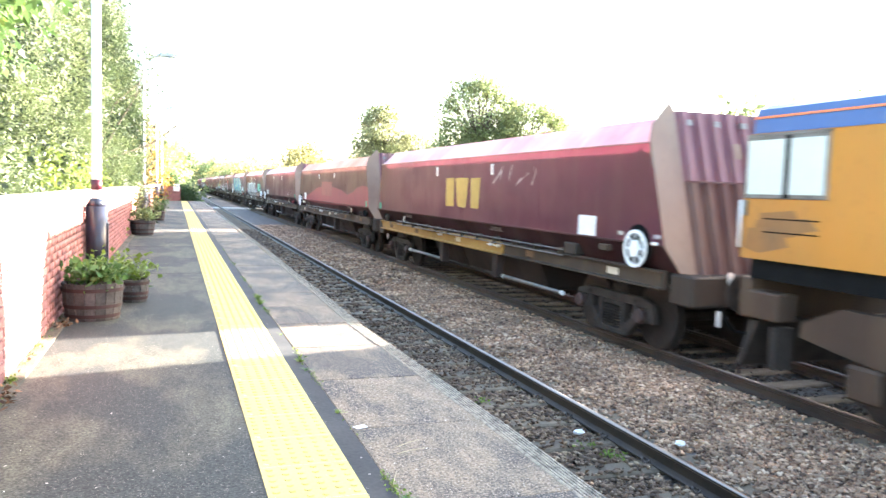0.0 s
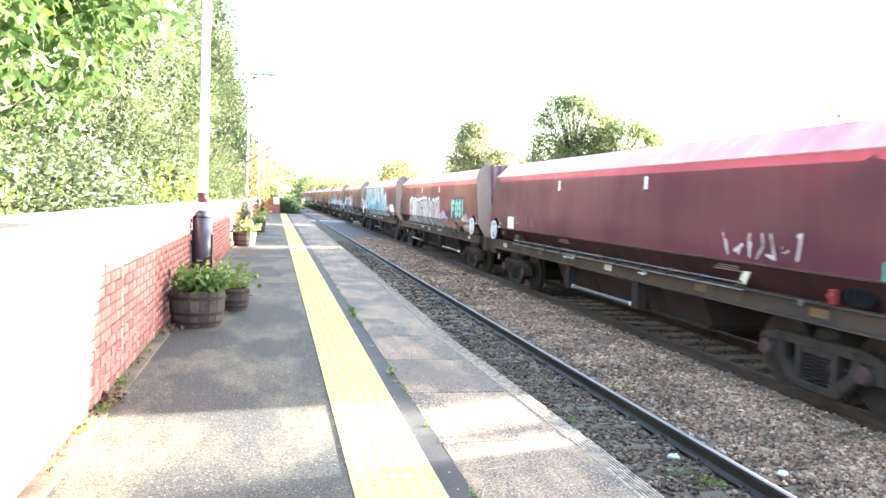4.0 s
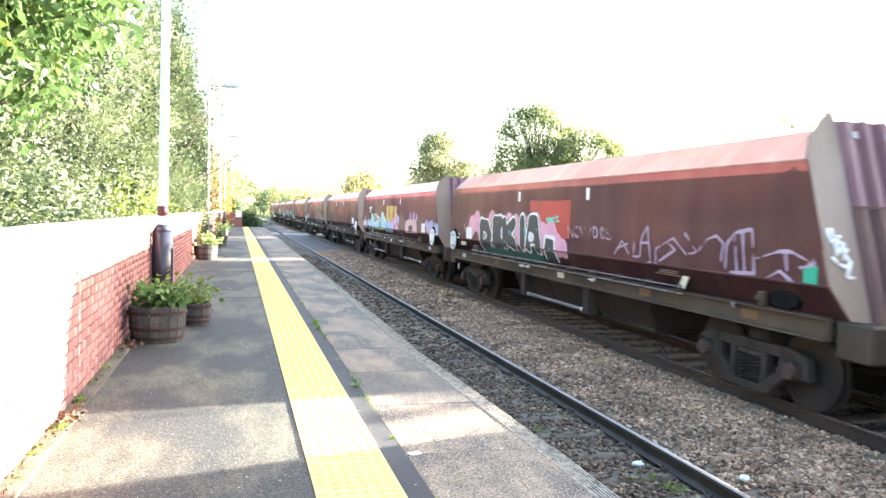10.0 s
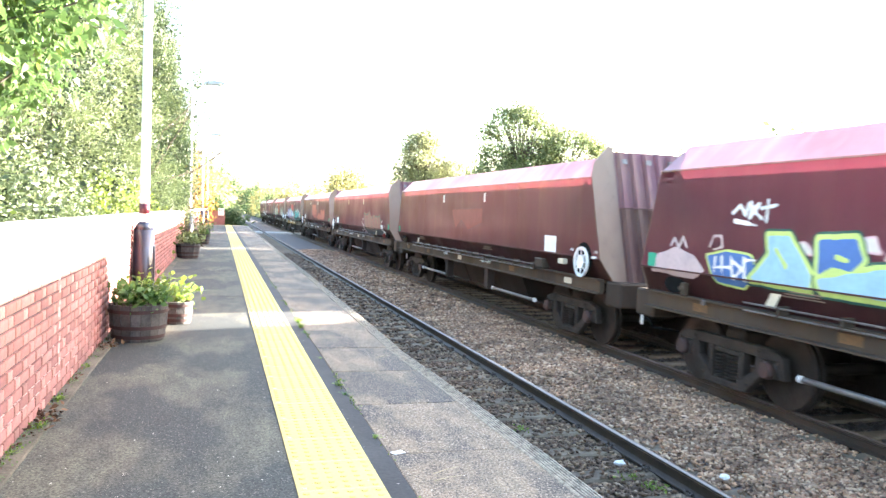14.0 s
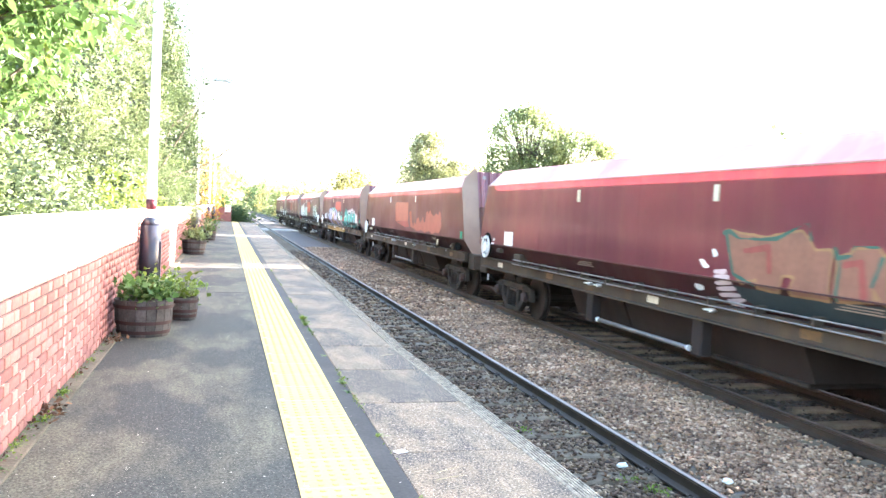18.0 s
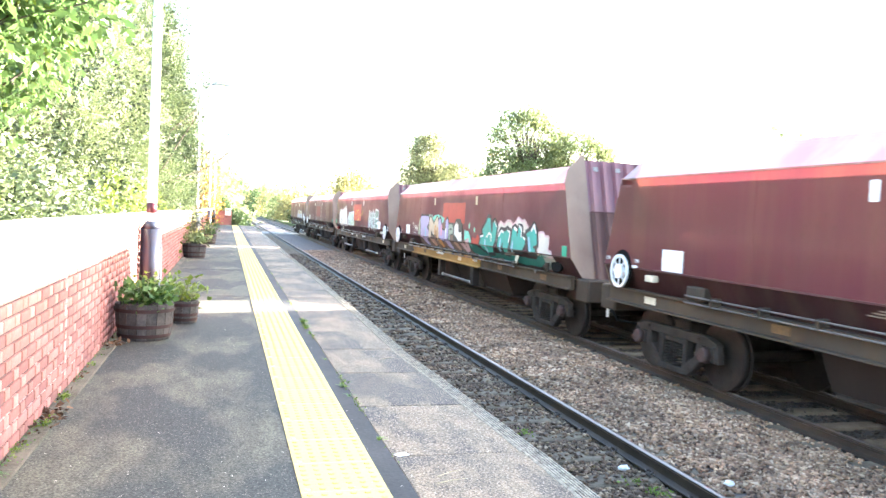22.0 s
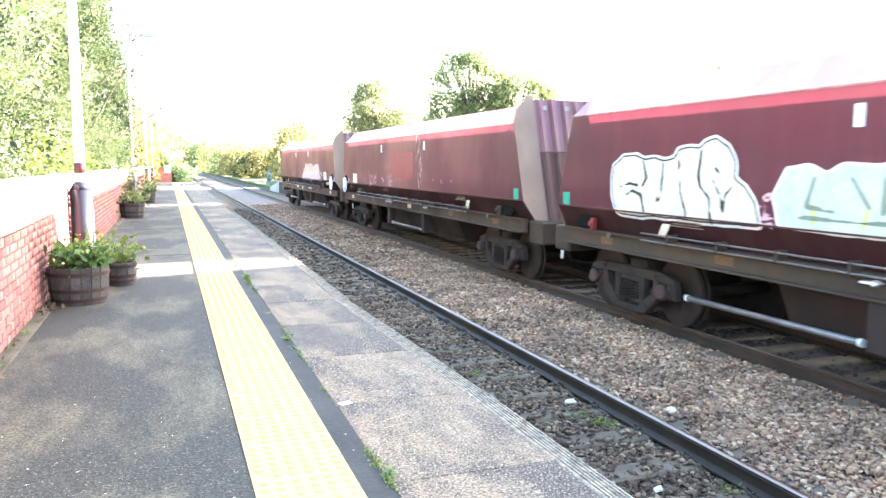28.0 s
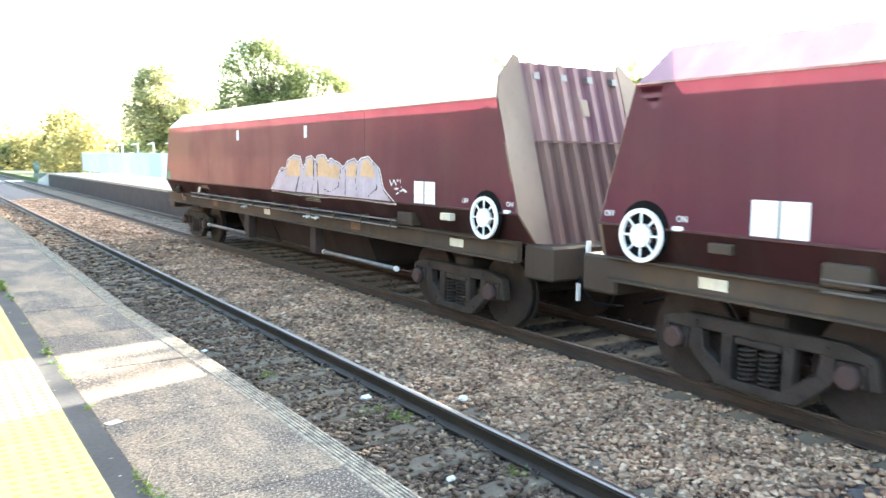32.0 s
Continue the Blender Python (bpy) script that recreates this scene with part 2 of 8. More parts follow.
HOOP = mat("rusty_hoop", (0.066, 0.034, 0.028), (0.040, 0.025, 0.021), 0.75, 0.3, scale=6, fine=40)
SOIL_AND_GROOVES = mat("soil", (0.05, 0.035, 0.025), (0.03, 0.02, 0.015), 0.95, scale=9, fine=50, bump=0.6)
PLANT = mat("plant_green", (0.125, 0.225, 0.060), (0.07, 0.14, 0.035), 0.5, scale=3, fine=12, bump=0, island=0.4, transl=0.35)
PLANT_LIGHT = mat("plant_lime", (0.19, 0.27, 0.04), (0.13, 0.20, 0.03), 0.5, scale=3, fine=12, bump=0, island=0.35, transl=0.4)
PLANT_PALE = mat("plant_variegated", (0.26, 0.30, 0.13), (0.12, 0.18, 0.05), 0.5, scale=6, fine=20, bump=0, island=0.4, transl=0.35)
DRY_LEAF = mat("dry_leaf", (0.17, 0.09, 0.045), (0.09, 0.05, 0.03), 0.8, scale=8, fine=20, bump=0, island=0.6)
SPECK = mat("pale_speck", (0.62, 0.58, 0.50), (0.30, 0.26, 0.22), 0.8, scale=8, fine=20, bump=0, island=0.5)
STRAW = mat("dry_straw", (0.55, 0.46, 0.28), (0.40, 0.32, 0.18), 0.7, scale=8, fine=20, bump=0)
STONES = stone_mat("ballast_stone", ((0.085, 0.049, 0.031), (0.203, 0.115, 0.069), (0.329, 0.197, 0.115), (0.243, 0.17, 0.117), (0.427, 0.266, 0.159), (0.567, 0.423, 0.289)))
STONES_DARK = stone_mat("ballast_stone_dirty", ((0.035, 0.021, 0.013), (0.092, 0.055, 0.032), (0.162, 0.097, 0.058), (0.122, 0.084, 0.058), (0.218, 0.14, 0.084), (0.381, 0.278, 0.178)))
BARK = mat("bark", (0.10, 0.08, 0.06), (0.05, 0.04, 0.03), 0.9, scale=6, fine=40, bump=0.6)
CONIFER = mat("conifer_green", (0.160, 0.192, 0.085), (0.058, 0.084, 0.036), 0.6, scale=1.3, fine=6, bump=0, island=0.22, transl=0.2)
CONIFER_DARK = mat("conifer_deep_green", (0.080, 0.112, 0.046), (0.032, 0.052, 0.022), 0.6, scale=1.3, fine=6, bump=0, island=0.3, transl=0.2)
# dark green of the holly, and of shade painted inside other crowns
HOLLY_AND_SHADE = mat("holly_and_inner_shade", (0.034, 0.050, 0.026), (0.018, 0.030, 0.015), 0.5, scale=0.8, fine=6, bump=0, island=0.4, transl=0.2)
AUTUMN = mat("autumn_leaf", (0.34, 0.21, 0.045), (0.20, 0.12, 0.03), 0.6, scale=0.6, fine=6, bump=0, island=0.5, transl=0.4)
GOLDEN = mat("golden_leaf", (0.28, 0.25, 0.095), (0.18, 0.17, 0.065), 0.6, scale=0.4, fine=5, bump=0, island=0.45, transl=0.4)

LEAF_LIGHT = mat("leaf_lime", (0.17, 0.22, 0.04), (0.10, 0.15, 0.03), 0.6, scale=0.7, fine=6, bump=0, island=0.5, transl=0.4)
LEAF_OPEN = mat("leaf_open", (0.195, 0.225, 0.098), (0.118, 0.150, 0.062), 0.6, scale=0.4, fine=5, bump=0, island=0.4, transl=0.5)
LEAF_PALE = mat("leaf_pale", (0.262, 0.268, 0.130), (0.170, 0.190, 0.088), 0.6, scale=0.4, fine=5, bump=0, island=0.5, transl=0.4)
HOLLY_LIGHT = mat("bush_green", (0.06, 0.10, 0.03), (0.035, 0.065, 0.02), 0.6, scale=0.8, fine=6, bump=0, island=0.5, transl=0.3)
AUTUMN_DARK = mat("autumn_brown", (0.14, 0.07, 0.03), (0.07, 0.04, 0.02), 0.6, scale=0.8, fine=6, bump=0, island=0.5, transl=0.3)


# ---- building blocks ----
def part(name, bm, material, parent=None, label=""):
    me = bpy.data.meshes.new(name)
    bm.to_mesh(me)
    bm.free()
    me.materials.append(material)
    ob = new(name, me)
    ob.parent = parent
    if label:
        ob["label"] = label
    return ob


def thing(name, label, category, group="", m=None, kind=""):
    ob = new(name)
    ob.empty_display_size = 0.1
    tagged(ob, label, category, group, kind)
    if m is not None:
        ob.matrix_basis = m
    return ob


def box(bm, x0, x1, y0, y1, z0, z1, bevel=0.0):
    vs = [bm.verts.new(p) for p in ((x0, y0, z0), (x1, y0, z0), (x1, y1, z0), (x0, y1, z0), (x0, y0, z1), (x1, y0, z1), (x1, y1, z1), (x0, y1, z1))]
    fs = [bm.faces.new([vs[i] for i in f]) for f in ((0, 3, 2, 1), (4, 5, 6, 7), (0, 1, 5, 4), (1, 2, 6, 5), (2, 3, 7, 6), (3, 0, 4, 7))]
    if bevel:
        bmesh.ops.bevel(bm, geom=list({e for f in fs for e in f.edges}), offset=bevel, segments=1, affect="EDGES")
    return bm


def boxed(*a, **k):
    return box(bmesh.new(), *a, **k)


def prism(bm, profile, axis, a, b):
    """Extrudes a closed profile along an axis from a to b. The profile is in the other two axes, in x, y, z order."""
    def put(p, v):
        return {"x": (v, p[0], p[1]), "y": (p[0], v, p[1]), "z": (p[0], p[1], v)}[axis]
    v0, v1 = [bm.verts.new(put(p, a)) for p in profile], [bm.verts.new(put(p, b)) for p in profile]
    n = len(profile)
    fs = [bm.faces.new(v0), bm.faces.new(v1[::-1])]
    fs += [bm.faces.new((v0[i], v1[i], v1[(i + 1) % n], v0[(i + 1) % n])) for i in range(n)]
    bmesh.ops.recalc_face_normals(bm, faces=fs)
    return bm


def tube(bm, p, q, r0, r1=None, seg=12, caps=True):
    p, q = Vector(p), Vector(q)
    r1 = r0 if r1 is None else r1
    z = (q - p).normalized()
    x = z.orthogonal().normalized()
    y = z.cross(x)
    ring = lambda c, r: [bm.verts.new(c + (x * math.cos(2 * math.pi * i / seg) + y * math.sin(2 * math.pi * i / seg)) * r) for i in range(seg)]
    a, b = ring(p, r0), ring(q, r1)
    for i in range(seg):
        bm.faces.new((a[i], a[(i + 1) % seg], b[(i + 1) % seg], b[i])).smooth = True
    if caps:
        bm.faces.new(a[::-1])
        bm.faces.new(b)
    return bm


def beam(bm, p, q, w, x0, x1):
    """A bar of width w from p to q in the plane of y and z."""
    (a, b), (c, d) = p, q
    l = math.hypot(c - a, d - b)
    ny, nz = -(d - b) / l * w / 2, (c - a) / l * w / 2
    prism(bm, [(a + ny, b + nz), (c + ny, d + nz), (c - ny, d - nz), (a - ny, b - nz)], "x", x0, x1)


# ---- ground, platforms, track ----
WALL_X, P_END, P_START = -1.10, 61.5, -9.0
RAIL_Z = -0.86
RAILS = (2.635, 4.14, 6.86, 8.365)
SLAB_L = 1.155
rng = np.random.default_rng(7)


def edge_x(y):
    """The platform's edge wanders a little."""
    return float(np.interp(y, (3.4, 4.3, 6.0, 7.8, 9.8, 12.4, 17, 25, 36, 56), (1.90, 1.90, 1.87, 1.82, 1.845, 1.86, 1.90, 1.91, 1.97, 2.06)))


def structure(name, bm, m, label, category):
    return tagged(part(name, bm, m), label, category, kind="structure")


def raw_mesh(name, verts, faces, material, parent=None, smooth=False):
    """A mesh straight from arrays; all faces have the same number of corners."""
    me = bpy.data.meshes.new(name)
    n, k = faces.shape
    me.vertices.add(len(verts))
    me.vertices.foreach_set("co", np.asarray(verts, np.float32).ravel())
    me.loops.add(n * k)
    me.loops.foreach_set("vertex_index", faces.astype(np.int32).ravel())
    me.polygons.add(n)
    me.polygons.foreach_set("loop_start", np.arange(0, n * k, k, dtype=np.int32))
    if smooth:
        me.polygons.foreach_set("use_smooth", np.ones(n, bool))
    me.update(calc_edges=True)
    me.materials.append(material)
    ob = new(name, me)
    ob.parent = parent
    return ob


gb = bmesh.new()
bmesh.ops.create_grid(gb, x_segments=80, y_segments=80, size=1600)
for v in gb.verts:
    v.co.z = -1.35
ground = structure("ground", gb, GRASS_GROUND, "rough green and yellow lineside grass", "ground")
bed = structure("track_bed", boxed(1.5, 9.4, -40, 420, -1.9, -1.07), BALLAST, "grey-brown stone ballast under two railway tracks", "ballast")
yard = structure("ground_bank", boxed(-60, WALL_X - 0.3, -40, 75, -1.9, -0.25), GRASS_GROUND, "overgrown ground behind the platform wall", "ground")
bank = structure("ground_bank", boxed(9.45, 90, -60, 400, -1.9, -0.75), GRASS_GROUND, "grassy ground beyond the far platform", "ground")
platform = structure("platform", boxed(WALL_X - 0.02, 1.70, P_START, P_END, -1.6, -0.004), ASPHALT, "worn dark asphalt platform with a pale slab edge", "platform")
part("bitumen_seam", boxed(0.838, 0.972, P_START, P_END, -0.05, -0.001), SEAL, platform)
part("patch_joint", boxed(-0.95, 0.40, 12.42, 12.46, -0.02, -0.0015), SEAL, platform)
part("patch_joint", boxed(-0.95, 0.40, 17.6, 17.63, -0.02, -0.0015), SEAL, platform)
part("wall_kerb", boxed(WALL_X, -0.985, P_START, P_END, -0.1, 0.012, bevel=0.004), KERB, platform, "mossy concrete strip along the wall")


def lip_piece():
    prof = [(-0.125, -0.08), (-0.125, 0.0)]
    for i in range(6):
        x = -0.118 + i * 0.02
        prof += [(x, 0.005), (x + 0.009, 0.005), (x + 0.012, -0.007), (x + 0.018, -0.007)]
    prof += [(0.0, -0.004), (0.004, -0.02), (0.004, -0.08)]
    bm = prism(bmesh.new(), prof, "y", 0.004, SLAB_L - 0.004)
    # low upward faces, the grooves, take the darker second material
    for f in bm.faces:
        f.material_index = 1 if f.normal.z > 0.2 and f.calc_center_median().z < 0.002 else 0
    return bm


def shared(name, key, build, material, parent, m):
    if key not in SHARED:
        b = build()
        me = bpy.data.meshes.new(name)
        b.to_mesh(me)
        b.free()
        me.materials.append(material)
        SHARED[key] = me
    ob = new(name, SHARED[key])
    ob.parent = parent
    ob.matrix_basis = m
    return ob


SHARED = {}


def tactile_slab():
    bm = boxed(0.001, 0.439, 0.001, 0.439, -0.04, 0.004, bevel=0.001)
    for i in range(6):
        for j in range(6):
            x, y = 0.04 + i * 0.072, 0.04 + j * 0.072
            n = len(bm.faces)
            tube(bm, (x, y, 0.004), (x, y, 0.0095), 0.018, 0.012, seg=8)
            bm.faces.ensure_lookup_table()
            for f in bm.faces[n:]:
                f.material_index = 1
    return bm


rail_prof = [(-0.07, -0.16), (0.07, -0.16), (0.07, -0.145), (0.012, -0.12), (0.012, -0.05), (0.036, -0.035), (0.036, -0.006), (0.030, -0.004), (-0.030, -0.004), (-0.036, -0.006), (-0.036, -0.035), (-0.012, -0.05), (-0.012, -0.12), (-0.07, -0.145)]
for x in RAILS:
    r = structure("rail", prism(bmesh.new(), [(x + a, RAIL_Z + b) for a, b in rail_prof], "y", -40, 420), RAIL, "rusty steel running rail with a polished head", "rail")
    head = prism(bmesh.new(), [(x + a, RAIL_Z + b) for a, b in ((-0.0365, -0.024), (-0.0355, -0.012), (-0.029, -0.0035), (-0.014, 0.0), (0.014, 0.0), (0.029, -0.0035), (0.0355, -0.012), (0.0365, -0.024))], "y", -40, 420)
    for f in head.faces:
        f.smooth = abs(f.normal.y) < 0.5 and f.normal.z > -0.5
    part("rail_head", head, RAIL_TOP if x < 5 else RAIL_DULL, r)

# ---- brick wall: the courses, the mortar behind them, the coping ----
COURSE = 0.0755
wall = structure("wall_west", boxed(WALL_X - 0.30, WALL_X - 0.013, P_START, P_END, -1.0, 1.135), MORTAR, "red brick boundary wall along the platform", "wall")
end_wall = structure("wall_end", boxed(-1.10, 0.36, P_END, P_END + 0.22, -0.5, 1.08), BRICK, "low brick wall across the platform's end", "wall")
ex = 0
for i in range(int((P_END - P_START) / 0.6)):
    y = P_START + i * 0.6
    if i in (20, 21):
        continue
    shared("coping_stone", "coping", lambda: boxed(-0.36, 0.025, 0.003, 0.597, 0.0, 0.10, bevel=0.012), STONE_COPING, wall, pose(WALL_X, y, 1.135 + 0.003 * math.sin(i * 2.3)))

# ---- far platform ----
far_platform = structure("platform_2", boxed(9.13, 13.7, -6, 67, -1.7, -0.03), FAR_PF, "pale concrete platform beyond the tracks", "platform")
# dark sheet over the pale face paints the shade behind the train
part("platform_face", boxed(9.085, 9.128, -6, 67, -1.6, -0.125), FACE_SHADE, far_platform, "brick platform face with deep shade painted in")
part("edge_strip", boxed(9.10, 9.40, -6, 67, -0.12, -0.024), COPING, far_platform)
ramp = prism(bmesh.new(), [(67.0, -0.03), (73.5, -0.75), (73.5, -1.7), (67.0, -1.7)], "x", 9.13, 11.4)
part("ramp", ramp, FAR_PF, far_platform)
fence = structure("fence_1", boxed(13.74, 13.78, -6, 80, 0.25, 0.31), PALE_BLUE, "pale blue steel palisade fence", "fence")


def fence_panel():
    bm = bmesh.new()
    for i in range(17):
        y = i * 0.16
        prism(bm, [(y + 0.015, -0.05), (y + 0.135, -0.05), (y + 0.135, 1.50), (y + 0.075, 1.58), (y + 0.015, 1.50)], "x", -0.022, 0.0)
    return bm


for i in range(31):
    y = -6 + i * 2.76
    shared("fence_panel", "fpanel" if i not in (10, 21) else "fpanel_g", fence_panel, PALE_BLUE if i not in (10, 21) else PALE_GREEN, fence, pose(13.735, y, 0))
    shared("fence_post", "fpost", lambda: boxed(-0.04, 0.06, -0.04, 0.04, -0.9, 1.62), PALE_BLUE, fence, pose(13.80, y - 0.02, 0))
for y in (50.5, 55.0, 59.5, 64.5, 70.0):
    st = thing("signal_lamp", "thin pale post with a hooked top", "lamp", "hooked posts by the fence", pose(14.1, y, -0.75))
    part("post", tube(bmesh.new(), (0, 0, 0), (0, 0, 3.05), 0.04, seg=8), WHITE, st)
    part("hook", tube(bmesh.new(), (0.03, 0, 3.03), (-0.42, 0, 2.92), 0.05, 0.03, seg=8), WHITE, st)
steps = thing("crossing_steps", "green-grey wooden steps with railings at the foot crossing", "steps", m=pose(10.2, 78.5, -1.07))
for i in range(4):
    part("step", boxed(-0.3 - 0.0, 1.2, i * 0.3, i * 0.3 + 0.32, i * 0.17, i * 0.17 + 0.06, bevel=0.01), STEP_WOOD, steps)
for i in range(4):
    part("step_riser", boxed(-0.28, 1.18, i * 0.3 + 0.02, i * 0.3 + 0.05, 0.0, i * 0.17 + 0.0 + 0.004), STEP_WOOD, steps)
part("landing", boxed(-0.3, 1.2, 1.2, 4.2, 0.0, 0.74), STEP_WOOD, steps)
for i in range(9):
    part("baluster", tube(bmesh.new(), (-0.25, 1.2 + i * 0.36, 0.74), (-0.25, 1.2 + i * 0.36, 1.75), 0.025, seg=6), STEP_RAIL, steps)
part("top_rail", tube(bmesh.new(), (-0.25, 1.2, 1.75), (-0.25, 4.1, 1.75), 0.035, seg=6), STEP_RAIL, steps)
part("mid_rail", tube(bmesh.new(), (-0.25, 0.1, 0.9), (-0.25, 1.2, 1.75), 0.035, seg=6), STEP_RAIL, steps)
crossing = structure("foot_crossing", boxed(2.9, 3.9, 74, 77.5, -1.0, -0.875), CREAM_WOOD, "pale boarded foot crossing between the rails", "crossing")
part("board", boxed(4.3, 6.7, 74, 77.5, -1.0, -0.88), CREAM_WOOD, crossing)
part("board", boxed(7.0, 8.2, 74, 77.5, -1.0, -0.875), CREAM_WOOD, crossing)

# ---- lamp posts ----
def lamp_post(m, label):
    p = thing("lamp_post", label, "lamp post", "platform lamp posts", m)
    b = bmesh.new()
    tube(b, (0, 0, 0), (0, 0, 1.06), 0.135, 0.13, seg=16)
    tube(b, (0, 0, 1.06), (0, 0, 1.16), 0.13, 0.075, seg=16)
    part("base_column", b, POST_DARK, p, "blue-black painted base")
    part("base_door", boxed(0.10, 0.142, -0.05, 0.05, 0.35, 0.85, bevel=0.01), POST_DARK, p)
    part("band", tube(bmesh.new(), (0, 0, 1.27), (0, 0, 1.40), 0.068, seg=14), POST_RED, p, "dark red band")
    part("shaft", tube(bmesh.new(), (0, 0, 1.14), (0, 0, 5.20), 0.062, 0.050, seg=14), WHITE, p, "white tapered steel shaft")
    part("arm", tube(bmesh.new(), (0, 0, 5.15), (0.45, 0, 5.34), 0.03, seg=8), WHITE, p)
    h = bmesh.new()
    prism(h, [(0.36, 5.30), (1.0, 5.34), (0.98, 5.39), (0.70, 5.43), (0.38, 5.38)], "y", -0.12, 0.12)
    hd = part("lamp_head", h, PIPE_STEEL, p, "flat grey lamp head")
    part("lens", boxed(0.45, 0.95, -0.09, 0.09, 5.285, 5.305), LENS, hd)
    return p


post = lamp_post(pose(-0.955, 10.75, 0), "white station lamp post on a dark base by the wall")
for y in (25.9, 44.0, 60.2):
    copy_thing(post, pose(-0.955, y, 0))

# ---- notice board and weathered stone on the wall ----
board = thing("poster_board", "white poster board with a drawing of a station building", "poster", m=pose(WALL_X + 0.012, 2.55, 0.05))
part("panel", boxed(0.0, 0.018, -0.9, 1.22, 0.0, 1.06, bevel=0.003), WHITE, board)
def ink(name, p, q, w, m):
    """A drawn line on the poster from p to q."""
    bm = bmesh.new()
    beam(bm, p, q, w, 0.0182, 0.0192)
    part(name, bm, m, board)


for p, q in (((0.55, 0.60), (0.70, 0.645)), ((0.70, 0.645), (0.82, 0.50)), ((0.55, 0.60), (0.55, 0.30)), ((0.72, 0.57), (0.72, 0.31))):
    ink("roof_line", p, q, 0.012, INK_BLUE)
ink("platform_line", (0.50, 0.235), (1.16, 0.148), 0.012, INK_BLUE)
for i in range(4):
    ink("course_line", (0.56, 0.34 + i * 0.055), (0.73, 0.36 + i * 0.055), 0.008, INK_BLUE)
    part("window", boxed(0.0182, 0.0194, 0.575, 0.625, 0.325 + i * 0.058, 0.362 + i * 0.058), INK_BLUE, board)
part("tower_shade", prism(bmesh.new(), [(0.745, 0.57), (0.805, 0.50), (0.81, 0.30), (0.745, 0.31)], "x", 0.0182, 0.0193), INK_ROSE, board)
part("wing", prism(bmesh.new(), [(0.815, 0.44), (0.965, 0.46), (0.965, 0.44), (0.815, 0.41)], "x", 0.0182, 0.0193), INK_ROSE, board)
for i in range(4):
    ink("wing_post", (0.825 + i * 0.043, 0.30), (0.825 + i * 0.043, 0.42), 0.011, INK_ROSE)
part("porch", prism(bmesh.new(), [(0.98, 0.39), (1.14, 0.37), (1.14, 0.355), (0.98, 0.365)], "x", 0.0182, 0.0193), INK_RED, board)
for i in range(4):
    ink("porch_post", (0.99 + i * 0.045, 0.305), (0.99 + i * 0.045, 0.36), 0.009, INK_RED)
old_stone = thing("loose_stone", "dark weathered stone slab lying on the wall", "stone", m=pose(WALL_X - 0.15, 3.44, 1.135))
part("coping_stone", boxed(WALL_X - 0.36, WALL_X + 0.025, 3.885, 4.197, 1.135, 1.235, bevel=0.012), STONE_COPING, wall)
part("slab", boxed(-0.20, 0.205, -0.44, 0.44, 0.0, 0.092, bevel=0.014), OLD_STONE, old_stone)
sign = thing("end_sign", "small white notice on the end wall", "sign", m=pose(0.08, P_END - 0.02, 0.72))
part("plate", boxed(-0.22, 0.22, -0.01, 0.01, 0, 0.55), WHITE, sign)
part("print", boxed(-0.15, 0.15, -0.013, -0.0105, 0.36, 0.40), INK_BLUE, sign)

# ---- barrel tubs and plants ----
def leaves(name, centers, per, spread, length, width, material, parent, droop=0.3, seed=1, upward=0.0, unity=0.0):
    """Many small folded leaves round the given points."""
    r = np.random.default_rng(seed)
    c = np.repeat(np.asarray(centers, float), per, 0)
    c = c + r.normal(0, 1, c.shape) * np.asarray(spread)
    n = len(c)
    d, q = r.normal(0, 1, (n, 3)), r.normal(0, 1, (n, 3))
    if unity:
        # the leaves of one clump lie much the same way
        d = d * (1 - unity) + unity * np.repeat(r.normal(0, 1, (n // per, 3)), per, 0)
        q = q * (1 - unity) + unity * np.repeat(r.normal(0, 1, (n // per, 3)), per, 0)
    d[:, 2] = d[:, 2] * 0.6 - droop + upward
    d /= np.linalg.norm(d, axis=1)[:, None]
    s = np.cross(d, q)
    s /= np.linalg.norm(s, axis=1)[:, None] + 1e-9
    up_ = np.cross(s, d)
    L, W = length * r.uniform(0.6, 1.3, n)[:, None], width * r.uniform(0.6, 1.3, n)[:, None]
    v = np.stack([c, c + d * L * 0.45 + s * W + up_ * W * 0.35, c + d * L, c + d * L * 0.45 - s * W + up_ * W * 0.35], 1).reshape(-1, 3)
    return raw_mesh(name, v, np.arange(n * 4).reshape(n, 4), material, parent)


def blades(name, base, n, height, width, material, parent, reach=0.5, seed=3):
    """Arching strap leaves or grass from about one spot."""
    r = np.random.default_rng(seed)
    vs, fs = [], []
    for i in range(n):
        a, q = r.uniform(0, 2 * math.pi), np.asarray(base) + np.append(r.normal(0, 0.05, 2) * reach * 2, 0)
        h, out = height * r.uniform(0.5, 1.1), reach * r.uniform(0.3, 1.1)
        side = np.array((-math.sin(a), math.cos(a), 0)) * width
        for j in range(5):
            t = j / 4
            p = q + np.array((math.cos(a) * out * t, math.sin(a) * out * t, h * (1.7 * t - 1.15 * t * t)))
            w = side * (1 - t) ** 0.6 if j < 4 else side * 0.05
            vs += [p - w, p + w]
        k = len(vs) - 10
        fs += [(k + 2 * j, k + 2 * j + 1, k + 2 * j + 3, k + 2 * j + 2) for j in range(4)]
    return raw_mesh(name, np.array(vs), np.array(fs), material, parent)


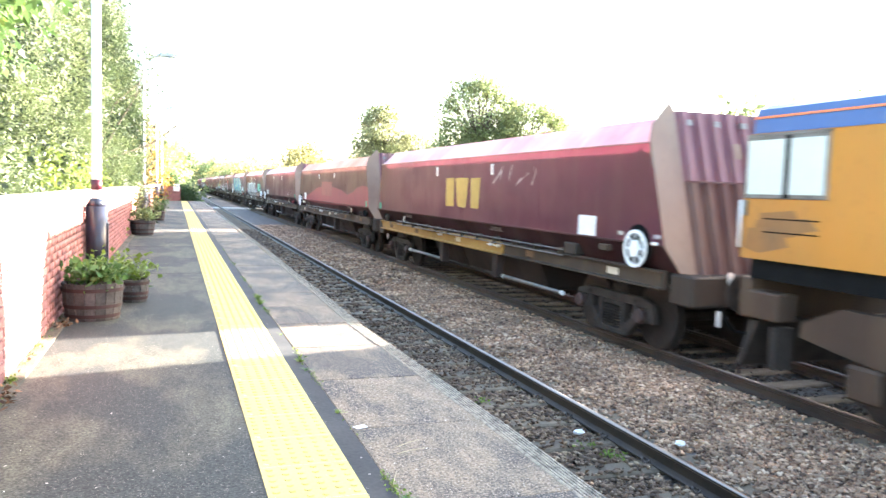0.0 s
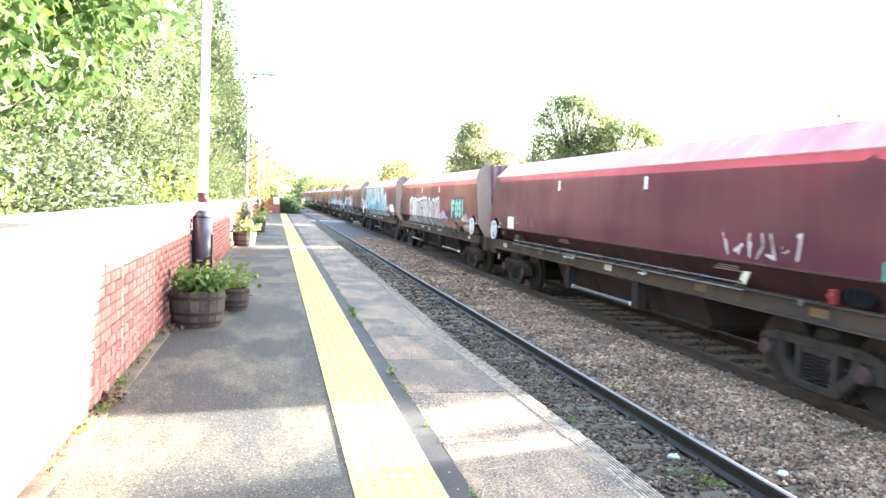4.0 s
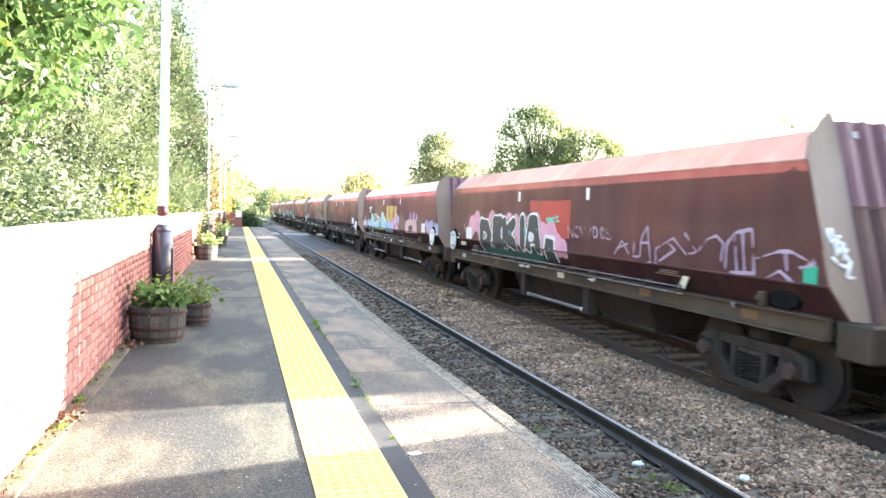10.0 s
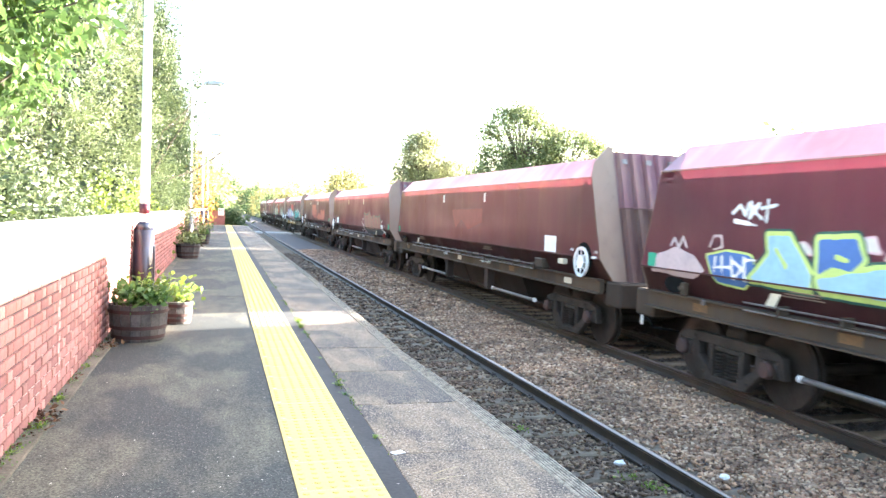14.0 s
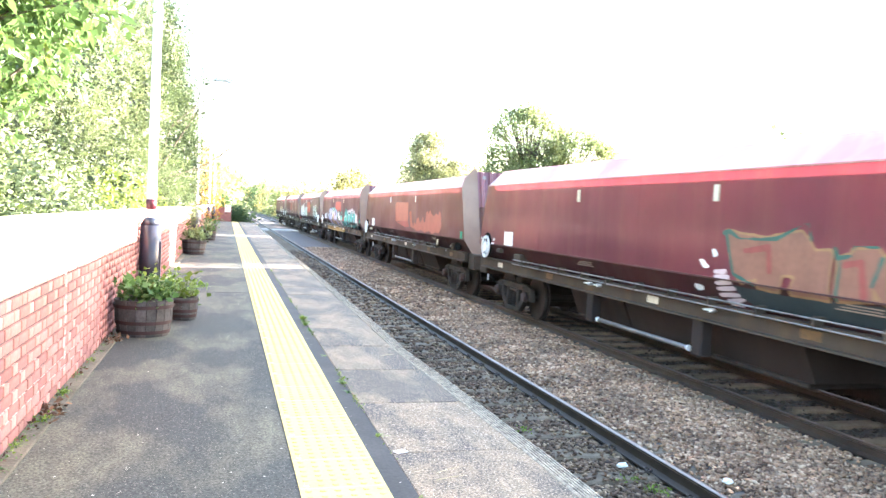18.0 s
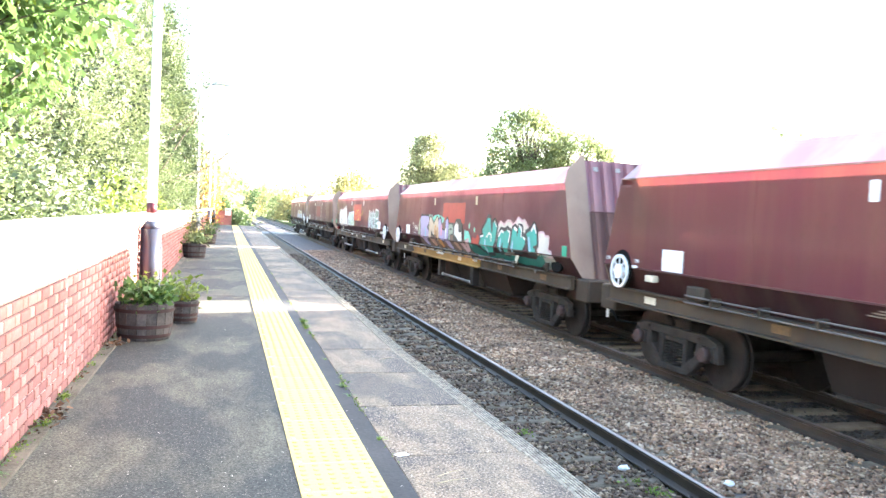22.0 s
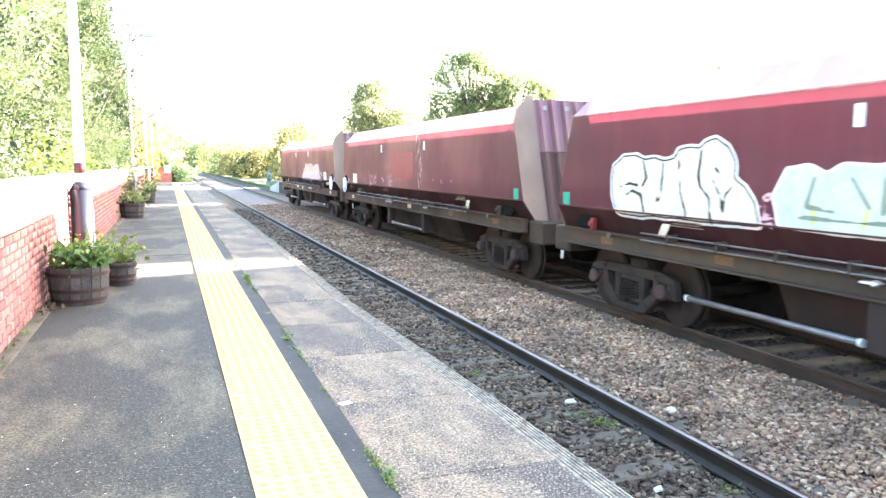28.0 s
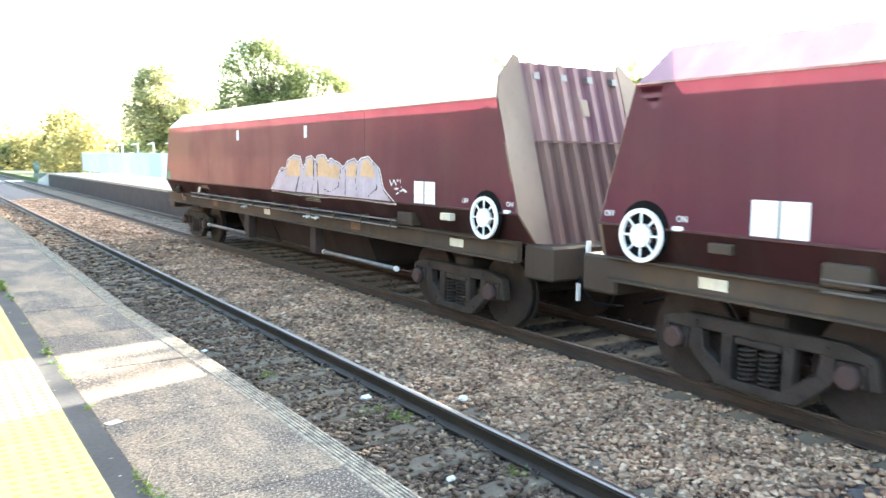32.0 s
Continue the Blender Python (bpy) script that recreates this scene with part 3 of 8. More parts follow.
def tub(m, r0, r1, h, label, staves=18):
    b = thing("barrel_planter", label, "planter", "planters along the platform", m)
    for i in range(staves):
        a0, a1 = 2 * math.pi * i / staves + 0.012, 2 * math.pi * (i + 1) / staves - 0.012
        bm = bmesh.new()
        lv = []
        for z, q in ((0, r0), (h * 0.5, (r0 + r1) / 2 + 0.012), (h, r1)):
            lv.append([bm.verts.new((math.cos(a) * rr, math.sin(a) * rr, z)) for a, rr in ((a0, q), (a1, q), (a1, q - 0.025), (a0, q - 0.025))])
        for lo, hi in zip(lv, lv[1:]):
            for k in range(4):
                bm.faces.new((lo[k], lo[(k + 1) % 4], hi[(k + 1) % 4], hi[k]))
        bm.faces.new(lv[0][::-1])
        bm.faces.new(lv[2])
        part("stave", bm, OAK, b)
    for z, k in ((0.03, 0.02), (h * 0.34, 0.35), (h * 0.78, 0.8)):
        q = r0 + (r1 - r0) * k + 0.012
        part("hoop", tube(bmesh.new(), (0, 0, z), (0, 0, z + 0.035), q, q + 0.004, seg=28, caps=False), HOOP, b, "rusty iron hoop")
    part("soil", tube(bmesh.new(), (0, 0, 0.02), (0, 0, h - 0.03), r0 - 0.03, r1 - 0.03, seg=18), SOIL_AND_GROOVES, b)
    return b


t1 = tub(pose(-0.785, 8.42, 0), 0.25, 0.29, 0.37, "half whisky barrel planter with leafy green plants")
leaves("foliage", [(0.20 * math.cos(a) * q, 0.20 * math.sin(a) * q, 0.44 + 0.05 * (1 - q)) for a in np.linspace(0, 6.28, 16) for q in (0.4, 0.8, 1.1)], 8, (0.06, 0.06, 0.05), 0.078, 0.034, PLANT, t1, 0.0, 5, 0.5)
leaves("foliage", [(0.1 + 0.12 * math.cos(a), 0.1 + 0.12 * math.sin(a), 0.56) for a in np.linspace(0, 6.28, 8)], 10, (0.06, 0.06, 0.05), 0.06, 0.024, PLANT_LIGHT, t1, 0.0, 6, 0.5)
blades("strap_leaf", (0.0, 0.0, 0.36), 46, 0.24, 0.008, PLANT, t1, 0.38, 8)
blades("strap_leaf", (0.14, 0.08, 0.38), 36, 0.30, 0.008, PLANT_LIGHT, t1, 0.62, 9)
blades("strap_leaf", (0.05, -0.05, 0.38), 18, 0.34, 0.009, PLANT_PALE, t1, 0.40, 10)
t1b = tub(pose(-0.46, 9.55, 0), 0.15, 0.17, 0.26, "small wooden tub with trailing yellow-green leaves", 12)
leaves("foliage", [(0.12 * math.cos(a), 0.12 * math.sin(a), 0.36) for a in np.linspace(0, 6.28, 8)], 14, (0.08, 0.08, 0.09), 0.09, 0.034, PLANT_LIGHT, t1b, 0.2, 12, 0.4)
blades("strap_leaf", (0, 0, 0.26), 34, 0.34, 0.009, PLANT_PALE, t1b, 0.50, 14)
t2 = tub(pose(-0.80, 21.4, 0), 0.26, 0.31, 0.38, "dark half barrel planter with pale variegated leaves")
leaves("foliage", [(0.26 * math.cos(a) * q, 0.26 * math.sin(a) * q, 0.50 + 0.10 * (1 - q)) for a in np.linspace(0, 6.28, 18) for q in (0.3, 0.7, 1.15)], 6, (0.06, 0.06, 0.06), 0.10, 0.04, PLANT_PALE, t2, 0.1, 15, 0.4)
t3 = tub(pose(-0.62, 29.5, 0), 0.24, 0.28, 0.36, "half barrel planter with spiky leaves", 14)
blades("strap_leaf", (0, 0, 0.34), 60, 0.55, 0.014, PLANT_PALE, t3, 0.5, 17)
leaves("foliage", [(0.2 * math.cos(a), 0.2 * math.sin(a), 0.45) for a in np.linspace(0, 6.28, 10)], 8, (0.07, 0.07, 0.06), 0.1, 0.04, PLANT, t3, 0.1, 18, 0.4)
t4 = tub(pose(-0.70, 39.0, 0), 0.24, 0.28, 0.36, "half barrel planter with bushy leaves", 14)
leaves("foliage", [(0.25 * math.cos(a), 0.25 * math.sin(a), 0.5) for a in np.linspace(0, 6.28, 10)], 14, (0.1, 0.1, 0.1), 0.1, 0.04, PLANT, t4, 0.1, 19, 0.4)

# ---- weeds and litter on the platform ----
for i, (x, y, n, h) in enumerate(((0.955, 9.5, 60, 0.12), (0.95, 9.1, 50, 0.10), (0.955, 8.7, 20, 0.05), (0.95, 6.05, 22, 0.05), (0.95, 5.75, 14, 0.04), (0.96, 4.6, 16, 0.04), (0.985, 3.2, 24, 0.05), (0.95, 7.2, 10, 0.03),
                                  (-1.03, 5.1, 40, 0.09), (-1.05, 5.8, 40, 0.07), (-1.06, 6.4, 20, 0.05), (-1.06, 7.0, 24, 0.05), (-1.06, 7.7, 14, 0.04), (-1.06, 4.6, 24, 0.06), (-1.05, 4.2, 20, 0.05), (-1.05, 12.5, 30, 0.12), (-1.05, 13.4, 30, 0.1), (-1.05, 14.6, 20, 0.1))):
    wd = thing("weed", "small tuft of green weeds in a paving joint", "weed", "weeds", pose(x, y, 0.0))
    blades("grass_tuft", (0, 0, 0), n, h * 0.7, 0.004, PLANT_LIGHT if i % 2 else PLANT, wd, 0.07, 30 + i)
    if n > 20:
        sprig = leaves("sprig", [(0, 0, h * 0.3)], n, (0.022, 0.08, 0.006), 0.022, 0.008, PLANT_LIGHT, wd, 0.0, 60 + i, 0.3)
        tagged(sprig, kind="stuff")
dead = thing("dead_leaves", "heap of dry brown leaves against the wall", "leaves", m=pose(-1.0, 8.0, 0.0))
leaves("leaf_heap", [(0, 0, 0.016), (-0.04, -0.15, 0.016), (-0.02, -2.8, 0.02), (-0.03, -2.6, 0.02)], 34, (0.035, 0.09, 0.006), 0.05, 0.014, DRY_LEAF, dead, 0.0, 77)
r = np.random.default_rng(8)
for nm, n, mt, ln, wd_, lb, ct in (("wall_moss", 900, PLANT, 0.014, 0.005, "low green moss and seedlings along the wall's foot", "moss"), ("leaf_crumbs", 260, DRY_LEAF, 0.03, 0.009, "crumbled dry leaves along the wall's foot", "leaves")):
    q = r.uniform(0, 1, n)
    y = 3.6 + 9 * q ** 1.3
    keep = np.sin(y * 3.1) + np.sin(y * 7.7 + 1) + r.normal(0, 0.5, n) > 0.1
    pts = np.stack([-1.095 + np.abs(r.normal(0, 0.035, n)), y, np.full(n, 0.014)], 1)[keep]
    tagged(leaves(nm, pts, 1, (0, 0, 0.002), ln, wd_, mt, None, 0, 15, 0.5), lb, ct, kind="stuff")
r = np.random.default_rng(11)
y = 2.6 + 16 * r.uniform(0, 1, 1500) ** 1.6
keep = np.sin(y * 2.3 + 0.6) + np.sin(y * 6.1) + r.normal(0, 0.6, 1500) > 0.9
tagged(leaves("seam_moss", np.stack([0.968 + r.normal(0, 0.012, 1500), y, np.full(1500, 0.008)], 1)[keep], 1, (0, 0, 0.002), 0.018, 0.006, PLANT_LIGHT, None, 0, 16, 0.5), "thin line of moss and seedlings in the seam of the edge slabs", "moss", kind="stuff")
r = np.random.default_rng(5)
pts = np.stack([r.uniform(-0.95, 1.7, 420), r.uniform(2.5, 1.0 + 22 * r.uniform(0.1, 1, 420) ** 1.5 + 2.5), np.full(420, 0.0045)], 1)
specks = leaves("grit_specks", pts, 1, (0, 0, 0.0003), 0.016, 0.005, SPECK, None, 0, 9)
specks.data.transform(Matrix.Identity(4))
co = np.empty(len(specks.data.vertices) * 3, np.float32)
specks.data.vertices.foreach_get("co", co)
co = co.reshape(-1, 3)
co[:, 2] = 0.0045 + (co[:, 2] - 0.0045) * 0.12 + 0.0015
specks.data.vertices.foreach_set("co", co.ravel())
tagged(specks, "pale specks of grit and leaf bits on the platform", "grit", kind="stuff")
chip = thing("paper_scrap", "flat pale scrap lying by the tactile strip", "litter", m=pose(1.03, 4.28, 0.004, 0, 0, 20))
part("scrap", boxed(-0.04, 0.035, -0.026, 0.024, 0.0, 0.005, bevel=0.002), WHITE, chip)
stain = thing("bird_dropping", "white splashed stain on the edge slabs", "stain", m=pose(1.51, 2.84, 0.0042))
leaves("splash", [(0, 0, 0.002)], 34, (0.05, 0.05, 0.0008), 0.03, 0.010, COPING, stain, 0, 91)
for v in stain.children[0].data.vertices:
    v.co.z = 0.001 + abs(v.co.z) * 0.03
for i, (x, y, a) in enumerate(((1.22, 3.92, 20), (1.20, 3.80, 8), (1.02, 3.45, 60), (1.55, 7.2, 25))):
    tw = thing("straw", "dry pale stalk lying on the slabs", "straw", "stalks", pose(x, y, 0.006, 0, 0, a))
    part("stalk", tube(tube(bmesh.new(), (-0.09, 0, 0), (0.0, 0.015, 0.004), 0.002, seg=5), (0.0, 0.015, 0.004), (0.09, 0.03, 0), 0.002, 0.001, seg=5), STRAW, tw)

# ---- sleepers, clips, litter on the track ----
def sleeper_bm():
    return prism(bmesh.new(), [(-0.135, -0.2), (-0.135, -0.02), (-0.115, 0.0), (0.115, 0.0), (0.135, -0.02), (0.135, -0.2)], "x", -1.27, 1.27)


def clip_bm():
    bm = bmesh.new()
    P = [(-0.13, -0.05, 0.01), (-0.15, 0.0, 0.045), (-0.13, 0.05, 0.055), (-0.085, 0.05, 0.04), (-0.075, 0.0, 0.03), (-0.10, -0.03, 0.05), (-0.14, -0.03, 0.03)]
    for a, b in zip(P, P[1:]):
        tube(bm, a, b, 0.010, seg=6)
    return bm


for cx, rails in ((3.3875, RAILS[:2]), (7.6125, RAILS[2:])):
    for i in range(-16, 112):
        y = 2.85 + i * 0.72
        shared("sleeper", "sleeper", sleeper_bm, SLEEPER, bed, pose(cx, y, -1.015, 0, 0, 0.5 * math.sin(i * 3.1)))
        if cx < 4 and i < 34:
            shared("rail_clip", "clip", clip_bm, RAIL, bed, pose(RAILS[1], y, -1.015))
# ---- the train ----
TRACK_X, PITCH, BODY = 7.61, 16.85, 15.75
TRAVEL = (296.268, -24.233, -155.680, 46.711, 110.500, -22.326, -30.668)
LEAN, SILL, HEAD, LID = 0.31, 0.74, 2.16, 2.54


# seconds, metres by which the train lags behind the even curve
LAG = ((0, 0.02), (1, 0.36), (2, 0.22), (3, 0.42), (6, 0.17), (7, 0.03), (8, 0.13), (9, 0.0), (10, 0.14), (11, -0.09), (12, 0.0), (13, 0.25), (14, 0.23), (17, 0.28), (18, -0.03), (19, -0.08), (20, 0.10), (21, -0.02),
       (22, 0.28), (23, 0.2), (24, 0.3), (27, 0.3), (28, 0.24), (29, 0.29), (30, -0.01), (31, -0.1), (32, -0.04))


def travel(t):
    """Metres that the train has gone at t seconds: it slows from 9.3 to 5.4 m/s."""
    return sum(c * (t / 32) ** (i + 1) for i, c in enumerate(TRAVEL)) - 0.42 * math.exp(-((t - 18.4) / 3.3) ** 4) - float(np.interp(t, *zip(*LAG)))


def paint(name, color, worn, dust, amount=0.5, rough=0.38, coat=0.0, spec=0.5):
    """Old gloss paint: faded clouds, streaks that run down, dust, and a sheen that varies."""
    m = bpy.data.materials.new(name)
    m.use_nodes = True
    t = m.node_tree
    b = t.nodes["Principled BSDF"]
    tc, oi, cb = t.nodes.new("ShaderNodeTexCoord"), t.nodes.new("ShaderNodeObjectInfo"), t.nodes.new("ShaderNodeVectorMath")
    cb.operation = "MULTIPLY_ADD"
    t.links.new(oi.outputs["Random"], cb.inputs[0])
    cb.inputs[1].default_value = (37, 91, 13)
    t.links.new(tc.outputs["Object"], cb.inputs[2])

    def cloud(scale, stretch, detail, lo, hi):
        mp, n, r = t.nodes.new("ShaderNodeMapping"), t.nodes.new("ShaderNodeTexNoise"), t.nodes.new("ShaderNodeMapRange")
        mp.inputs["Scale"].default_value = stretch
        t.links.new(cb.outputs[0], mp.inputs[0])
        t.links.new(mp.outputs[0], n.inputs["Vector"])
        n.inputs["Scale"].default_value, n.inputs["Detail"].default_value = scale, detail
        t.links.new(n.outputs[0], r.inputs[0])
        r.inputs[1].default_value, r.inputs[2].default_value = lo, hi
        return r.outputs[0]

    def blend(fac, a, c, k=1.0):
        mx = t.nodes.new("ShaderNodeMix")
        mx.data_type = "RGBA"
        if k < 1:
            mu = t.nodes.new("ShaderNodeMath")
            mu.operation = "MULTIPLY"
            t.links.new(fac, mu.inputs[0])
            mu.inputs[1].default_value = k
            fac = mu.outputs[0]
        t.links.new(fac, mx.inputs[0])
        for v, i in ((a, 6), (c, 7)):
            if isinstance(v, tuple):
                mx.inputs[i].default_value = (*v, 1)
            else:
                t.links.new(v, mx.inputs[i])
        return mx.outputs[2]
    streak = cloud(1.6, (1, 1.6, 0.18), 4, 0.46, 0.72)
    cloudy = cloud(0.5, (1, 1, 1), 5, 0.42, 0.68)
    speck = cloud(14, (1, 1, 0.6), 3, 0.58, 0.8)
    c = blend(cloudy, color, worn, 0.8)
    c = blend(streak, c, dust, amount)
    c = blend(speck, c, tuple(v * 0.4 for v in dust), 0.35)
    t.links.new(c, b.inputs["Base Color"])
    rr = t.nodes.new("ShaderNodeMapRange")
    t.links.new(cloudy, rr.inputs[0])
    rr.inputs[3].default_value, rr.inputs[4].default_value = rough, rough + 0.22
    t.links.new(rr.outputs[0], b.inputs["Roughness"])
    b.inputs["Specular IOR Level"].default_value = spec
    b.inputs["Coat Weight"].default_value, b.inputs["Coat Roughness"].default_value = coat, 0.16
    bp = t.nodes.new("ShaderNodeBump")
    bp.inputs["Strength"].default_value, bp.inputs["Distance"].default_value = 0.12, 0.01
    t.links.new(speck, bp.inputs["Height"])
    t.links.new(bp.outputs[0], b.inputs["Normal"])
    return m


MAROON = paint("maroon_paint", (0.150, 0.034, 0.060), (0.116, 0.028, 0.046), (0.175, 0.078, 0.082), 0.3, coat=0.2)
MAROON_BROWN = paint("maroon_faded_brown", (0.122, 0.038, 0.040), (0.090, 0.032, 0.034), (0.155, 0.078, 0.062), 0.5, 0.45, 0.3)
MAROON_RED = paint("maroon_patchy_red", (0.178, 0.030, 0.050), (0.14, 0.025, 0.043), (0.21, 0.080, 0.065), 0.4, 0.4, 0.4)
MAROON_TAN = paint("maroon_tan_patches", (0.150, 0.032, 0.050), (0.165, 0.052, 0.045), (0.22, 0.11, 0.070), 0.35, 0.40, 0.3)
# Top sheets: bleached paint, lightened further to hold the sky's reflection in the colour.
TOPS = paint("bleached_skylit_maroon", (0.40, 0.22, 0.245), (0.31, 0.155, 0.18), (0.50, 0.38, 0.36), 0.5, 0.42, 0.15)
TOPS_BROWN = paint("bleached_skylit_brown", (0.38, 0.26, 0.215), (0.30, 0.19, 0.16), (0.48, 0.36, 0.28), 0.5, 0.6, 0.0)
TOPS_CREAM = paint("bleached_skylit_cream", (0.50, 0.43, 0.33), (0.40, 0.33, 0.26), (0.56, 0.50, 0.36), 0.5, 0.32, 0.7)
OCHRE_BAR = paint("ochre_sole_bar", (0.33, 0.18, 0.034), (0.20, 0.11, 0.028), (0.36, 0.22, 0.05), 0.5, 0.6)
# grime, plus the shade of the downward slope put into the colour
LOWER = paint("maroon_grime_and_shade", (0.078, 0.032, 0.033), (0.055, 0.030, 0.028), (0.092, 0.062, 0.048), 0.6, 0.5, spec=0.15)
TAN = paint("dusty_end_steel", (0.195, 0.135, 0.098), (0.13, 0.085, 0.065), (0.25, 0.19, 0.14), 0.5, 0.55)
RIBBED_GRIMY = paint("sooty_ribbed_end", (0.105, 0.060, 0.055), (0.078, 0.048, 0.044), (0.16, 0.115, 0.088), 0.55, 0.55, spec=0.15)
RIBBED = paint("dusty_ribbed_end", (0.155, 0.062, 0.078), (0.115, 0.052, 0.060), (0.22, 0.14, 0.10), 0.55, 0.45)
FRAME = paint("grimy_underframe", (0.062, 0.047, 0.035), (0.040, 0.031, 0.025), (0.100, 0.066, 0.036), 0.45, 0.6, spec=0.15)
HEADSTOCK = paint("grimy_headstock", (0.052, 0.040, 0.031), (0.036, 0.027, 0.022), (0.078, 0.058, 0.042), 0.45, 0.6, spec=0.15)
POD = paint("sooty_hopper", (0.036, 0.027, 0.024), (0.026, 0.021, 0.019), (0.055, 0.038, 0.030), 0.45, 0.65, spec=0.15)
# light colour that paints the highlight along the head bead
BEAD = mat("bead_painted_sheen", (0.42, 0.28, 0.27), (0.26, 0.13, 0.13), 0.25, 0.3, scale=3, fine=20, bump=0.02)
GREEN_CARD = mat("green_plate", (0.02, 0.33, 0.20), (0.02, 0.26, 0.16), 0.5, scale=4, fine=30, bump=0.02)
RAIL_PIPE = mat("worn_bright_pipe", (0.22, 0.20, 0.19), (0.085, 0.07, 0.062), 0.4, 0.5, scale=3, fine=25)
PIPE_GREY = mat("grey_pipe", (0.20, 0.195, 0.19), (0.11, 0.10, 0.095), 0.45, 0.4, scale=4, fine=30)
BLACK = mat("black_rubber_and_hollows", (0.008, 0.008, 0.008), (0.005, 0.005, 0.005), 0.95, scale=3, fine=30, spec=0.1)
WHEEL_STEEL = mat("wheel_steel", (0.045, 0.036, 0.03), (0.025, 0.02, 0.018), 0.65, 0.3, scale=4, fine=30, spec=0.2)
TREAD = mat("wheel_tread", (0.42, 0.40, 0.38), (0.3, 0.28, 0.26), 0.3, 0.9, scale=3, fine=40, bump=0.02)
OCHRE = mat("ochre_patch", (0.17, 0.088, 0.03), (0.075, 0.045, 0.022), 0.7, scale=6, fine=30)
CREAM = mat("cream_plate", (0.62, 0.55, 0.42), (0.45, 0.38, 0.27), 0.6, scale=5, fine=30)
RED_VALVE = mat("red_valve", (0.22, 0.02, 0.02), (0.14, 0.015, 0.015), 0.5, scale=5, fine=30)
BEAR_RUST = mat("axlebox_rust", (0.062, 0.034, 0.029), (0.035, 0.022, 0.020), 0.7, scale=8, fine=40)

MESHES = {}


def piece(name, key, build, material, parent, loc=(0, 0, 0), turn=0, label=""):
    """A part whose mesh is built once for each key and shared by its repeats; loc is from the rail's top at the wagon's near end."""
    if (key, material.name) not in MESHES:
        bm = build()
        me = bpy.data.meshes.new(name)
        bm.to_mesh(me)
        bm.free()
        me.materials.append(material)
        MESHES[key, material.name] = me
    ob = new(name, MESHES[key, material.name])
    ob.parent = parent
    ob.matrix_basis = pose(*loc, 0, 0, turn)
    if label:
        ob["label"] = label
    return ob


def end_at(z):
    return LEAN * (z - 0.36)


def sheet(x0, z0, x1, z1, ny, nz, dent, thick, seed):
    """A dented steel sheet from sill to head over the body's length, with leaning ends."""
    bm = bmesh.new()
    rows = []
    n = Vector((-(z1 - z0), 0, x1 - x0)).normalized()
    for j in range(nz + 1):
        x, z = x0 + (x1 - x0) * j / nz, z0 + (z1 - z0) * j / nz
        a, b = end_at(z), BODY - end_at(z)
        row = []
        for i in range(ny + 1):
            y = a + (b - a) * i / ny
            d = dent * (noise.noise(Vector((y * 0.8, z * 1.3, seed))) + 0.6 * noise.noise(Vector((y * 2.6, z * 1.5, seed + 9))))
            row.append(bm.verts.new(Vector((x, y, z)) + n * d * (0 < j < nz)))
        rows.append(row)
    fs = [bm.faces.new((rows[j][i], rows[j + 1][i], rows[j + 1][i + 1], rows[j][i + 1])) for j in range(nz) for i in range(ny)]
    for f in fs:
        f.smooth = True
    bmesh.ops.solidify(bm, geom=fs, thickness=-thick)
    for e in bm.edges:
        if len(e.link_faces) == 2 and e.calc_face_angle() > 0.6:
            e.smooth = False
    return bm


def lean(bm):
    for v in bm.verts:
        v.co.y += end_at(v.co.z)
    return bm


def ribs(foot, top):
    bm = bmesh.new()
    prof, n, w = [], 7, 1.80 / 7
    for i in range(n):
        x = -0.90 + i * w
        prof += [(x, 0.0), (x + w * 0.22, 0.0), (x + w * 0.36, -0.075), (x + w * 0.64, -0.075), (x + w * 0.78, 0.0)]
    prof += [(0.90, 0.0), (0.90, 0.03), (-0.90, 0.03)]
    return lean(prism(bm, prof, "z", foot, top))


def far_plate(side):
    pts = [(-1.16, 0.38), (-1.36, 0.74), (-1.36, 2.15), (-0.99, 2.525), (-0.90, 2.525), (-0.90, 0.36)]
    return lean(prism(bmesh.new(), [(side * x, z) for x, z in pts], "y", -0.012, 0.03))


def end_plate(side):
    pts = [(-1.16, 0.38), (-1.36, 0.74), (-1.36, 2.18), (-1.27, 2.44), (-0.97, 2.74), (-0.90, 2.70), (-0.90, 0.36)]
    return lean(prism(bmesh.new(), [(side * x, z) for x, z in pts], "y", -0.012, 0.03))


def handwheel():
    bm = bmesh.new()
    seg, R, r = 28, 0.25, 0.022
    for i in range(seg):
        a, b = 2 * math.pi * i / seg, 2 * math.pi * (i + 1) / seg
        q = [Vector((-0.03 + dx, math.cos(t) * rr, math.sin(t) * rr)) for t in (a, b) for rr, dx in ((R - r, 0), (R + r, 0), (R + r, 0.035), (R - r, 0.035))]
        v = [bm.verts.new(p) for p in q]
        for f in ((0, 1, 5, 4), (1, 2, 6, 5), (2, 3, 7, 6), (3, 0, 4, 7)):
            bm.faces.new([v[k] for k in f])
    for i in range(8):
        t = 2 * math.pi * i / 8
        tube(bm, (-0.015, math.cos(t) * 0.11, math.sin(t) * 0.11), (-0.015, math.cos(t) * R, math.sin(t) * R), 0.014, seg=5)
    tube(bm, (-0.045, 0, 0), (0.03, 0, 0), 0.118, seg=20)
    bmesh.ops.remove_doubles(bm, verts=bm.verts, dist=0.0005)
    bmesh.ops.recalc_face_normals(bm, faces=bm.faces)
    return bm


def disc(r, x0, x1, ry=None, seg=24):
    bm = tube(bmesh.new(), (x0, 0, 0), (x1, 0, 0), r, seg=seg)
    for v in bm.verts:
        v.co.y *= (ry or r) / r
    return bm


